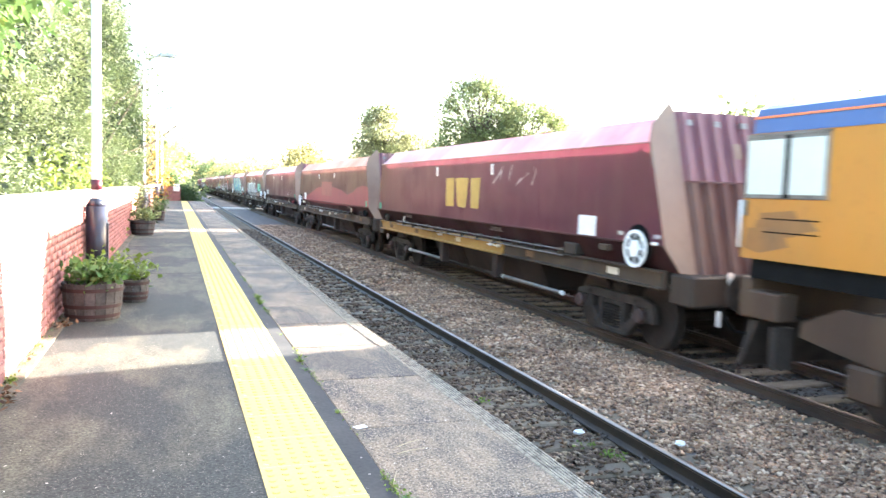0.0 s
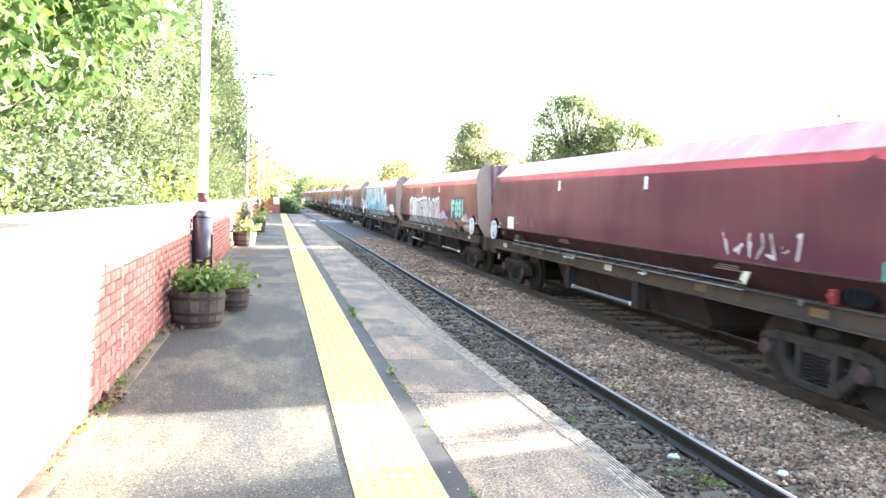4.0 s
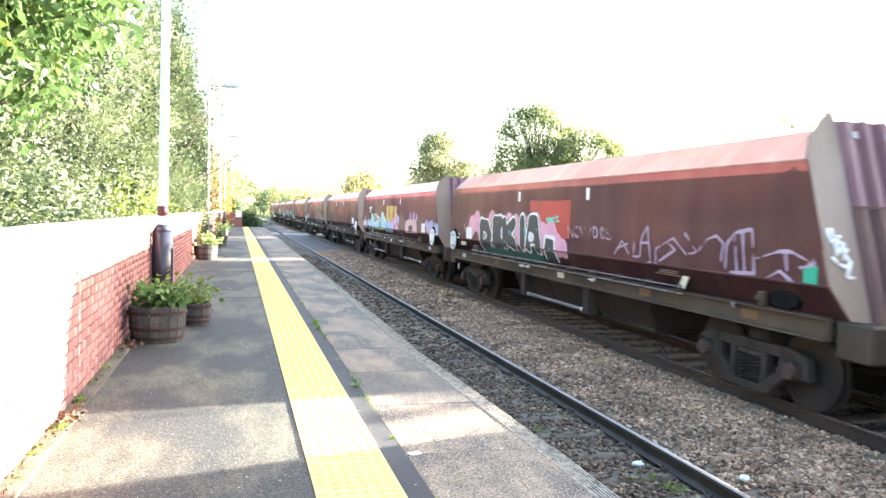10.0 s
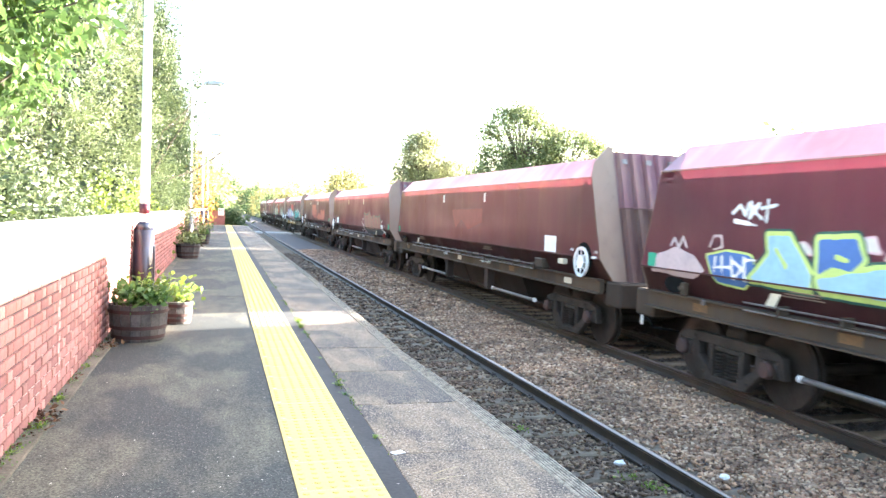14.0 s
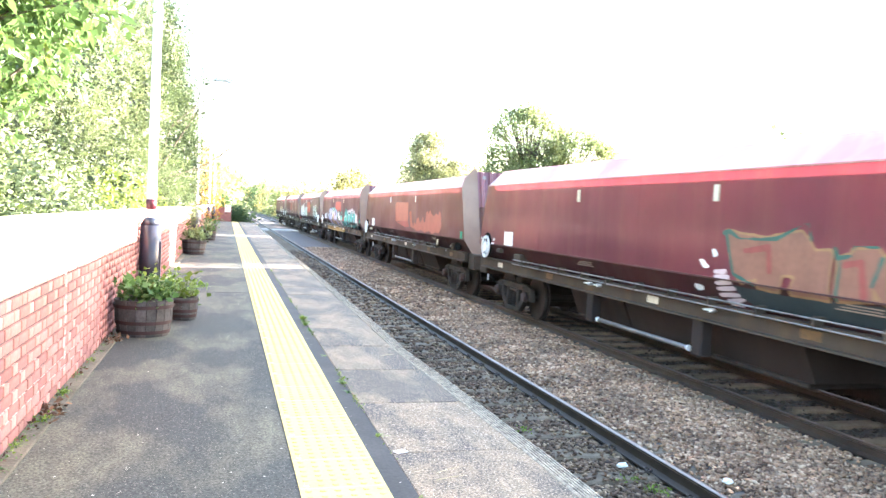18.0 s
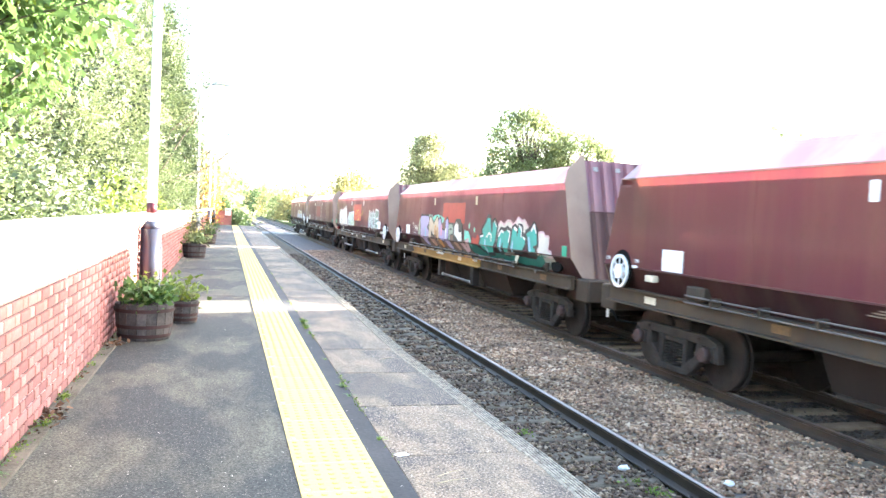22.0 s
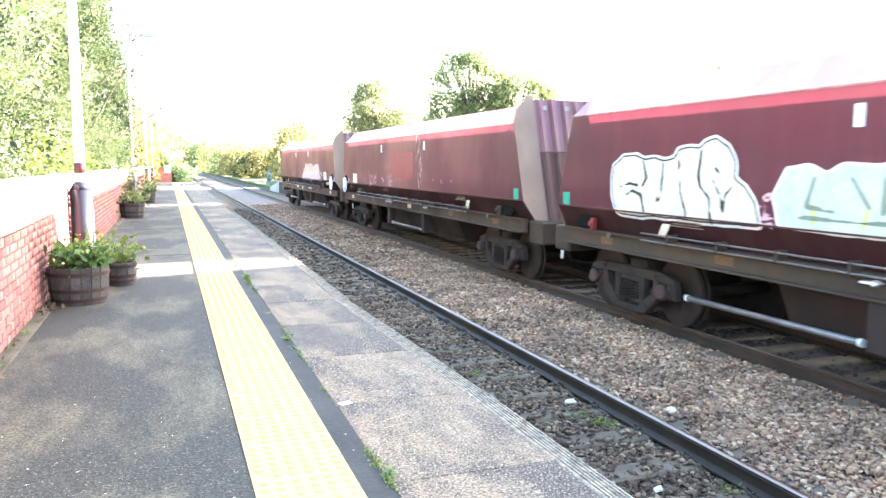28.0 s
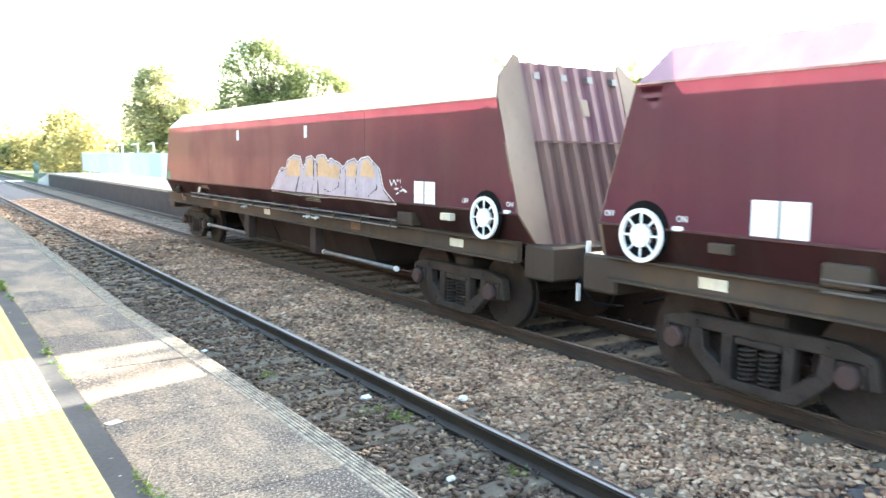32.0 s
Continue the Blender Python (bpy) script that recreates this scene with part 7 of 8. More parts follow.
# light blue and blue letters with lime edges, over pale bubbles
shape(6, [(15.38, 0.68), (15.19, 0.94), (14.67, 1.07), (14.28, 0.98), (14.02, 0.78), (14.34, 0.65)], "chalk", (), 0.0026)
shape(6, [(12.4, 1.11), (12.37, 1.23), (12.22, 1.25), (12.1, 1.12)], "eggshell", (("rose", 0.02),), 0.0028)
shape(6, [(11.49, 1.19), (11.47, 1.31), (11.28, 1.33), (11.17, 1.16)], "eggshell", (("rose", 0.02),), 0.0028)
shape(6, [(11.16, 1.1), (11.1, 1.22), (10.88, 1.25), (10.69, 1.12)], "eggshell", (("rose", 0.02),), 0.0028)
shape(6, [(10.41, 1.07), (10.31, 1.22), (10.16, 1.24), (10.09, 1.09)], "eggshell", (("rose", 0.02),), 0.0028)
shape(6, [(9.47, 1.12), (9.43, 1.24), (9.23, 1.24), (9.09, 1.1)], "eggshell", (("rose", 0.02),), 0.0028)
shape(6, [(13.99, 0.99), (13.59, 1.07), (13.1, 1.03), (12.96, 0.79), (13.31, 0.64), (13.81, 0.65)], "blue", (("lime", 0.03),), 0.0034)
tag(6, [[(13.8, 0.98), (13.83, 0.74)], [(13.67, 1.0), (13.64, 0.74)], [(13.84, 0.85), (13.48, 0.87)], [(13.49, 1.01), (13.43, 0.73), (13.26, 0.86), (13.44, 0.95)], [(13.23, 1.0), (13.21, 0.73)], [(13.18, 0.98), (13.02, 0.99)]], "white", 0.02, 0.0075)
shape(6, [(12.82, 1.3), (12.47, 1.31), (12.26, 1.07), (12.12, 0.89), (12.15, 0.72), (13.12, 0.75), (12.93, 0.94), (12.78, 1.09)], "sky", (("pine", 0.085), ("lime", 0.055)), 0.0042)
shape(6, [(12.01, 1.28), (11.5, 1.32), (11.4, 1.1), (11.55, 0.97), (11.81, 1.0), (12.01, 0.9)], "blue", (("pine", 0.085), ("lime", 0.055)), 0.0049)
shape(6, [(12.01, 0.85), (11.55, 0.95), (11.16, 1.03), (10.86, 1.0), (10.96, 0.72), (11.96, 0.74)], "sky", (("pine", 0.085), ("lime", 0.055)), 0.0056)
shape(6, [(10.84, 0.88), (10.57, 1.06), (10.32, 0.99), (10.27, 0.7), (10.88, 0.71)], "blue", (("pine", 0.085), ("lime", 0.055)), 0.0063)
shape(6, [(10.2, 1.38), (9.7, 1.37), (9.53, 1.17), (9.06, 1.05), (9.23, 0.9), (9.25, 0.75), (10.22, 0.71), (10.18, 0.93), (10.05, 1.2)], "sky", (("pine", 0.085), ("lime", 0.055)), 0.006999999999999999)
tag(6, [[(10.58, 0.82), (10.61, 0.72)], [(10.47, 0.83), (10.45, 0.72)], [(10.61, 0.83), (10.44, 0.84)]], "lime", 0.03, 0.0108)
tag(6, [[(9.71, 0.99), (9.73, 0.76)], [(9.55, 0.98), (9.53, 0.76)], [(11.75, 1.11), (11.61, 1.08)], [(12.67, 1.14), (12.5, 0.96)]], "lime", 0.03, 0.011)
# peach and grey bubble letters with a white edge on the last wagon
shape(13, [(7.84, 0.73), (7.32, 1.16), (7.04, 1.17), (6.99, 1.33), (6.72, 1.42), (6.41, 1.39), (6.26, 1.18), (6.13, 1.39), (5.92, 1.41), (5.73, 1.29), (5.66, 1.41), (5.38, 1.43), (5.23, 1.31), (5.16, 1.37), (4.84, 1.3), (4.68, 1.21), (4.53, 1.32), (4.29, 1.38), (4.16, 1.31), (4.04, 1.37), (3.82, 1.39), (3.64, 1.31), (3.46, 1.23), (3.35, 0.92), (3.15, 0.8), (3.0, 0.72), (3.77, 0.74), (5.76, 0.72)], "lavender", (("white", 0.03), ("dark", 0.012)), 0.004)
shape(13, [(7.1, 1.05), (6.93, 1.31), (6.72, 1.39), (6.46, 1.34), (6.39, 1.05)], "peach", (), 0.0068)
shape(13, [(6.22, 1.05), (6.06, 1.37), (5.92, 1.38), (5.83, 1.24), (5.88, 1.06)], "peach", (), 0.007)
shape(13, [(5.73, 1.07), (5.59, 1.38), (5.36, 1.4), (5.21, 1.28), (4.84, 1.26), (4.8, 1.05)], "peach", (), 0.0072)
shape(13, [(4.58, 1.09), (4.47, 1.3), (4.29, 1.34), (4.18, 1.25), (4.24, 1.07)], "peach", (), 0.0068)
shape(13, [(4.08, 1.11), (3.99, 1.33), (3.82, 1.36), (3.66, 1.26), (3.58, 1.08)], "peach", (), 0.007)
tag(13, [[(6.38, 1.34), (6.44, 1.07), (6.61, 0.77)], [(6.21, 1.18), (6.34, 0.72)], [(5.82, 1.34), (5.83, 0.98), (5.93, 0.72)], [(5.68, 1.29), (5.64, 0.72)], [(4.76, 1.21), (4.85, 0.91), (5.17, 0.8), (5.39, 0.84)], [(4.59, 1.21), (4.6, 0.78)], [(4.16, 1.31), (4.24, 1.03), (4.16, 0.75)], [(3.64, 1.31), (3.53, 1.09), (3.53, 0.92), (3.77, 0.82), (3.86, 0.75)], [(3.32, 0.9), (3.01, 0.7)], [(7.32, 1.14), (7.1, 1.12), (7.06, 0.84)]], "dark", 0.011, 0.0082)
tag(13, [[(3.15, 1.08), (3.08, 0.99), (3.02, 1.08), (2.95, 1.0)], [(2.92, 1.07), (2.82, 1.09), (2.85, 0.98)], [(3.02, 0.93), (2.79, 0.97)], [(2.95, 0.86), (2.76, 0.94), (2.66, 0.91)]], "white", 0.016, 0.0052)
# a red band on the lower half of the brown wagon
shape(1, [(14.24, 0.75), (11.91, 1.09), (10.2, 1.35), (7.5, 1.48), (6.15, 1.39), (4.61, 1.29), (3.52, 1.12), (2.61, 1.23), (1.85, 1.41), (1.07, 1.48), (0.57, 1.47), (0.23, 1.42), (0.07, 0.72), (2.88, 0.69), (10.25, 0.63)], "crimson", (), 0.0022)
# pale tag on the brown end of one wagon
for line in ([(0.264, 1.37), (0.202, 1.218), (0.091, 1.261), (0.124, 1.373), (0.264, 1.37)], [(-0.10, 1.302), (0.01, 1.284), (-0.09, 1.187), (0.02, 1.111)], [(0.05, 1.227), (0.10, 1.082), (0.0, 1.145)], [(-0.18, 1.237), (-0.13, 1.028)], [(-0.25, 1.159), (-0.14, 1.097), (-0.30, 1.009)], [(0.243, 1.072), (0.122, 0.994)], [(0.05, 0.992), (-0.13, 0.951), (-0.29, 1.018), (-0.11, 0.847), (-0.32, 0.842)]):
    bm = bmesh.new()
    for (a, b), (c, d) in zip(line, line[1:]):
        q = [Vector((0, y, z + H0)) for y, z in ((a, b), (c, d))]
        for v in q:
            f = (0.44 - v.y) / 0.69
            v.x, v.y = -1.362 + 0.30 * f, end_at(v.z - H0) - 0.016
        tube(bm, q[0], q[1], 0.020, seg=6)
    part("graffiti_tag", bm, SP["white"], WAGONS[5], "white tag across the brown end plate")
# ---- trees and bushes ----
def limbs(bm, p, d, length, r, depth, rnd, tips, spread=0.55):
    """A tapered limb that forks; its ends are gathered in tips."""
    p, d = Vector(p), Vector(d).normalized()
    q = p
    for i in range(3):
        d = (d + Vector((rnd.gauss(0, 0.12), rnd.gauss(0, 0.12), 0.05))).normalized()
        n = q + d * length / 3
        tube(bm, q, n, r * (1 - 0.18 * i), r * (1 - 0.18 * (i + 1)), seg=6 if depth > 1 else 4, caps=False)
        if depth <= 2:
            tips.append(tuple(n))
        q = n
    if depth == 0:
        return
    for i in range(3 if depth > 1 else 2):
        e = (d + Vector((rnd.gauss(0, spread), rnd.gauss(0, spread), rnd.gauss(0.08, spread * 0.6)))).normalized()
        limbs(bm, q, e, length * rnd.uniform(0.62, 0.85), r * 0.55, depth - 1, rnd, tips, spread)


def clump_tree(name, label, m, lobes, height, leaf, leaf_len, clumps, per, seed):
    """A tree whose limbs run from a tapered trunk to clumps of leaves within several rounded masses: (sideways, height, half width, half height)."""
    r = np.random.default_rng(seed)
    t = thing(name, label, "tree", m=m)
    bm, tips = bmesh.new(), []
    size = np.array([w * w * h for _, _, w, h in lobes])
    for i in r.choice(len(lobes), clumps, p=size / size.sum()):
        x, z, w, h = lobes[i]
        d = r.normal(0, 1, 3)
        d *= r.uniform(0.45, 1.0) ** 0.5 / np.linalg.norm(d)
        tips.append((x + d[0] * w, d[1] * w * 0.8, z + d[2] * h))
    tips = np.array(tips)
    fork = height * 0.26
    tube(bm, (0, 0, -0.2), (0, 0, fork), height * 0.026, height * 0.018, seg=10, caps=False)
    heads = [np.array((x * 0.55, 0.0, fork + (z - fork) * 0.55)) for x, z, _, _ in lobes]
    for q in heads:
        tube(bm, (0, 0, fork * 0.95), q, height * 0.013, height * 0.006, seg=7, caps=False)
    for p in tips:
        q = min(heads, key=lambda h: np.linalg.norm(h - p))
        k = q * 0.5 + p * 0.5 + r.normal(0, 0.15, 3)
        tube(tube(bm, q, k, height * 0.005, height * 0.003, seg=4, caps=False), k, p, height * 0.003, height * 0.001, seg=4, caps=False)
    part("trunk", bm, BARK, t, "forking brown trunk and limbs")
    leaves("crown", tips, per, (0.46, 0.46, 0.30), leaf_len, leaf_len * 0.40, leaf, t, 0.1, seed)
    return t


def sprays(name, centers, out, per, length, width, material, parent, seed):
    """Drooping fans of narrow leaflets that reach outwards from each point."""
    r = np.random.default_rng(seed)
    c, o = np.repeat(centers, per, 0), np.array(out)
    m = len(o)
    axis = o + np.stack([r.normal(0, 0.5, m), r.normal(0, 0.5, m), r.normal(0.15, 0.35, m)], 1)
    axis /= np.linalg.norm(axis, axis=1)[:, None]
    side = np.cross(axis, r.normal(0, 1, (m, 3)))
    side /= np.linalg.norm(side, axis=1)[:, None] + 1e-9
    reach = r.uniform(0.25, 0.62, m)
    axis, side, reach = np.repeat(axis, per, 0), np.repeat(side, per, 0), np.repeat(reach, per)[:, None]
    n = len(c)
    along, wide = r.uniform(-0.5, 1, n)[:, None], r.normal(0, 0.42, n)[:, None]
    p = c + axis * along * reach + side * wide * reach * (1.15 - 0.75 * np.maximum(along, 0)) + r.normal(0, 0.03, (n, 3))
    p[:, 2] -= (0.30 * reach * along * np.abs(along))[:, 0]
    d = axis * 0.9 + side * np.sign(wide) * 0.7 + r.normal(0, 0.28, (n, 3))
    d /= np.linalg.norm(d, axis=1)[:, None]
    s = np.cross(d, np.cross(axis, side) + r.normal(0, 0.45, (n, 3)))
    s /= np.linalg.norm(s, axis=1)[:, None] + 1e-9
    L, W = length * r.uniform(0.6, 1.4, n)[:, None], width * r.uniform(0.7, 1.5, n)[:, None]
    v = np.stack([p, p + d * L * 0.45 + s * W, p + d * L, p + d * L * 0.45 - s * W], 1).reshape(-1, 3)
    return raw_mesh(name, v, np.arange(n * 4).reshape(n, 4), material, parent)


def mound(name, label, category, m, size, material, clumps, per, leaf_len, seed, group="", spiky=0.0, kind="", lobes=7, aspect=0.36, fuzz=0.24, inner=None, rough=0.30, spray=False):
    """A leafy mass of many clumps on the skin of a lumpy, broken form, with a dark core of branches."""
    r = np.random.default_rng(seed)
    t = thing(name, label, category, group, m, kind)
    sx, sy, sz = size
    u = r.normal(0, 1, (clumps, 3))
    u /= np.linalg.norm(u, axis=1)[:, None]
    u[:, 2] = np.abs(u[:, 2]) * np.where(r.uniform(0, 1, clumps) < 0.85, 1, -0.4)
    lump = np.array([noise.noise(Vector(v * 2.3) + Vector((seed, 0, 0))) + 0.5 * noise.noise(Vector(v * 5.5) + Vector((0, seed, 0))) for v in u])
    rad = (1 + rough * lump + spiky * np.maximum(0, lump) ** 2) * r.uniform(0.72, 1.03, clumps) ** 0.6
    c = u * rad[:, None] * np.array((sx, sy, sz))
    if spray:
        sprays("foliage", c, u, per, leaf_len, leaf_len * aspect, material, t, seed)
    else:
        leaves("foliage", c, per, (fuzz, fuzz, fuzz * 0.85), leaf_len, leaf_len * aspect, material, t, 0.15, seed, 0.0, 0.75 if inner else 0.35)
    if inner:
        # the dark leaf colour paints the shaded gaps inside the crown
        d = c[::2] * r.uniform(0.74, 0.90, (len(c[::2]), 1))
        leaves("inner_foliage", d, max(4, per // 2), (fuzz, fuzz, fuzz), leaf_len * 1.5, leaf_len * 0.4, inner, t, 0.2, seed + 1)["label"] = "inner leaves whose dark colour stands for shade in the crown"
    bm = bmesh.new()
    rnd = random.Random(seed)
    tips = []
    for i in range(4):
        limbs(bm, ((rnd.random() - 0.5) * sx * 0.5, (rnd.random() - 0.5) * sy * 0.5, -0.2), (rnd.gauss(0, 0.3), rnd.gauss(0, 0.3), 1), sz * 0.34, 0.06, 2, rnd, tips, 0.5)
    part("branch_core", bm, BARK, t, "dark inner branches")
    return t


# conifer screen behind the platform wall
for i, (x, y, sx, sy, sz, n, ln, sp) in enumerate(((-5.2, 17.5, 3.3, 3.0, 7.2, 2600, 0.085, 0.5), (-4.4, 22.5, 2.5, 3.0, 7.4, 2300, 0.09, 0.6), (-2.25, 25.6, 1.15, 1.9, 7.9, 2300, 0.085, 1.1), (-8.6, 19.0, 3.4, 4.0, 7.6, 1500, 0.12, 0.4), (-7.0, 13.0, 2.6, 2.6, 6.4, 1700, 0.095, 0.4))):
    mound("conifer", "slim deep green conifer behind the wall" if i == 2 else "tall dense bright green conifer behind the wall", "tree", pose(x, y, 0.2), (sx, sy, sz), CONIFER_DARK if i == 2 else CONIFER, n, 62, ln * 0.85, 21 + i, "conifers behind the wall", sp, fuzz=0.15, inner=HOLLY_AND_SHADE, rough=0.46, aspect=0.14, spray=True)
mound("holly", "dark evergreen bush beside the conifers", "tree", pose(-2.25, 29.0, 0.0), (0.9, 1.5, 6.4), HOLLY_AND_SHADE, 1600, 34, 0.12, 26, "", 0.7, rough=0.45)
mound("hedge", "light green shrubs along the back of the wall", "hedge", pose(-3.5, 6.6, 0.0), (1.0, 3.4, 1.9), LEAF_LIGHT, 1300, 22, 0.095, 27, "shrubs behind the wall", 0.5, aspect=0.25)
mound("hedge", "light green shrubs along the back of the wall", "hedge", pose(-3.4, 13.5, 0.0), (1.2, 3.6, 1.9), CONIFER, 1300, 26, 0.09, 28, "shrubs behind the wall", 0.4, aspect=0.2, inner=HOLLY_AND_SHADE)
mound("hedge", "sunlit yellow-green shrubs along the back of the wall", "hedge", pose(-2.7, 20.5, 0.0), (1.0, 3.8, 1.9), LEAF_LIGHT, 1000, 12, 0.13, 29, "shrubs behind the wall", 0.4)
mound("hedge", "sunlit yellow-green shrubs along the back of the wall", "hedge", pose(-2.6, 28.0, 0.0), (1.0, 3.8, 1.9), LEAF_LIGHT, 900, 12, 0.14, 30, "shrubs behind the wall", 0.4)
mound("autumn_bush", "orange and brown autumn shrub", "shrub", pose(-3.2, 42.0, 0.0), (2.0, 2.6, 4.2), AUTUMN, 900, 12, 0.16, 31, "", 0.5)
mound("autumn_bush", "brown-red low autumn shrub", "shrub", pose(-2.3, 38.0, 0.0), (0.8, 1.4, 2.3), AUTUMN_DARK, 500, 12, 0.13, 32, "", 0.5)
mound("autumn_bush", "golden autumn tree beyond the lamp posts", "shrub", pose(-4.0, 52.0, 0.0), (2.4, 3.6, 5.2), GOLDEN, 800, 12, 0.19, 33, "", 0.5)
mound("autumn_bush", "golden autumn tree beyond the lamp posts", "shrub", pose(-2.5, 62.0, 0.0), (2.0, 3.0, 5.0), AUTUMN, 700, 12, 0.2, 34, "", 0.5)
mound("end_bush", "green bush over the end wall", "shrub", pose(-0.7, 63.5, -0.3), (1.0, 1.4, 2.4), HOLLY_LIGHT, 700, 12, 0.14, 35, "bushes at the platform's end", 0.5)
mound("end_bush", "green bush beside the end wall", "shrub", pose(0.95, 63.0, -1.0), (0.65, 1.2, 1.9), HOLLY_LIGHT, 600, 12, 0.13, 36, "bushes at the platform's end", 0.5)
# overhanging broadleaf branches
rnd = random.Random(4)
lb, tips = bmesh.new(), []
over = thing("broadleaf_tree", "broadleaf tree with long drooping green leaves over the wall", "tree", m=pose(-3.0, 7.3, -0.25))
limbs(lb, (0, 0, 0), (0.0, 0.0, 1), 4.2, 0.11, 0, rnd, tips)
for i in range(17):
    a = rnd.uniform(-1.1, 0.9)
    limbs(lb, (0, 0, 2.0 + 0.13 * i), (math.cos(a) * 0.9, math.sin(a) * 1.1, rnd.uniform(0.0, 0.55)), rnd.uniform(0.85, 1.15), 0.035, 2, rnd, tips, 0.42)
part("trunk", lb, BARK, over)
tips = [p for p in tips if p[2] > 2.3 and p[0] < 2.1]
leaves("crown", tips, 46, (0.19, 0.19, 0.17), 0.125, 0.027, LEAF, over, 0.7, 41, 0.0, 0.4)
leaves("crown", tips[::7], 12, (0.2, 0.2, 0.18), 0.11, 0.024, LEAF_LIGHT, over, 0.7, 42)

# trees beyond the far platform
# unseen hedges, added to keep the low sun off the edge slabs
for i, y in enumerate((-4.5, 1.0, 6.0, 11.5, 17.0, 23.0, 29.0)):
    mound("far_hedge", "unseen tall green hedge behind the far platform, added to block low sun", "hedge", pose(20.4 + 0.3 * math.sin(i * 2.1), y, -1.0), (1.3, 3.6, 4.9 + 0.25 * math.sin(i * 1.7)), LEAF_OPEN, 600, 12, 0.30, 60 + i, "hedge behind the far platform", 0.3, fuzz=0.4)
clump_tree("open_tree", "open-crowned spreading green tree beyond the far platform", pose(24.0, 60, -0.75), ((0.0, 8.2, 3.4, 3.8), (4.6, 7.0, 3.6, 3.1), (-2.0, 5.6, 2.2, 2.2), (7.2, 6.6, 1.6, 2.0)), 12.0, LEAF_OPEN, 0.20, 400, 84, 3)
clump_tree("pale_tree", "pale green tree beyond the far platform", pose(18.9, 72, -0.75), ((0.0, 6.6, 2.5, 3.6), (-1.3, 5.0, 1.8, 2.6), (1.5, 4.6, 1.8, 2.6)), 10.2, LEAF_PALE, 0.20, 270, 76, 5)
clump_tree("pale_tree", "small pale green tree beyond the far platform", pose(22.6, 72, -0.75), ((0.0, 5.6, 1.7, 2.6), (0.6, 3.8, 1.6, 2.2)), 8.3, LEAF_PALE, 0.17, 110, 70, 6)
mound("golden_tree", "golden autumn tree beyond the platform's end", "tree", pose(18.6, 118, -1.0), (4.2, 4, 8.6), GOLDEN, 700, 12, 0.42, 51, "", 0.4, fuzz=0.6)
mound("golden_tree", "yellow autumn shrubs beyond the platform's end", "tree", pose(17.0, 98, -1.0), (4.0, 5, 5.2), GOLDEN, 700, 12, 0.36, 52, "golden shrubs", 0.4, fuzz=0.55)
mound("golden_tree", "yellow autumn shrubs beyond the platform's end", "tree", pose(15.0, 128, -1.0), (4.0, 7, 5.2), GOLDEN, 600, 12, 0.42, 53, "golden shrubs", 0.4, fuzz=0.6)
mound("golden_tree", "green shrubs behind the far fence", "tree", pose(21.0, 84, -1.0), (4.0, 6, 4.4), LEAF_OPEN, 700, 12, 0.34, 54, "golden shrubs", 0.4, fuzz=0.5)
for i, (x, y, sx, sy, sz, mt) in enumerate(((14.5, 160, 4, 14, 5.5, "g"), (15, 200, 5, 20, 7.5, "l"), (14, 250, 4, 25, 8, "g"), (-4, 95, 5, 12, 6.5, "l"), (-3.5, 130, 5, 20, 8.5, "g"), (-2.8, 175, 5, 22, 10, "l"), (-2, 235, 6, 30, 12.5, "h"), (7, 345, 9, 12, 12, "h"), (20, 340, 9, 14, 9, "g"), (-9, 330, 9, 14, 13, "l"), (13, 130, 0.9, 3, 2.6, "h"), (12, 300, 3, 20, 9, "h"))):
    mound("woods", "distant sunlit trees along the line", "woods", pose(x, y, -1.3), (sx, sy, sz), {"g": GOLDEN, "l": LEAF_OPEN, "h": HOLLY_LIGHT}[mt], 900, 10, 0.6, 100 + i, "", 0.5, "stuff", fuzz=0.8)
# ---- pieces of the platform, the wall and the ballast ----
for i in range(134):
    slab = shared("tactile_slab", "tactile", tactile_slab, TACTILE, platform, pose(0.40, 2.0 + i * 0.44, 0))
    if i == 0:
        slab.data.materials.append(DOME)
for i in range(1, 25):
    shared("tactile_slab", "tactile", tactile_slab, TACTILE, platform, pose(0.40, 2.0 - i * 0.44, 0))
for i in range(-10, 51):
    y = 3.115 + i * SLAB_L
    x1 = edge_x(y + 0.5) - 0.128
    if y + SLAB_L > P_END:
        break
    w = round(x1 - 0.975, 2)
    shared("edge_slab", "slab%.2f" % w, lambda: boxed(0.0, w, 0.005, SLAB_L - 0.005, -0.07, 0.0, bevel=0.004), SLAB, platform, pose(0.975, y, 0.001 + 0.002 * math.sin(i * 5.1), 0, 0.15 * math.sin(i * 2.7), 0))
    lip = shared("edge_lip", "lip", lip_piece, COPING, platform, pose(edge_x(y + 0.5), y, 0.001, 0, 0, math.degrees(-math.atan2(edge_x(y + 1.1) - edge_x(y), 1.1))))
    if len(lip.data.materials) < 2:
        lip.data.materials.append(SOIL_AND_GROOVES)


def brick_row(j):
    """Where the bricks of a course start and how long they are: stretchers and headers in turn."""
    lens = (0.213, 0.101)
    y, k = P_START - 0.167 * (j % 2) - 0.004 * (j % 3), 0
    while y < P_END - 0.25:
        l = lens[k % 2]
        yield max(y, P_START), l, k % 2 == 1
        y += l + 0.013
        k += 1


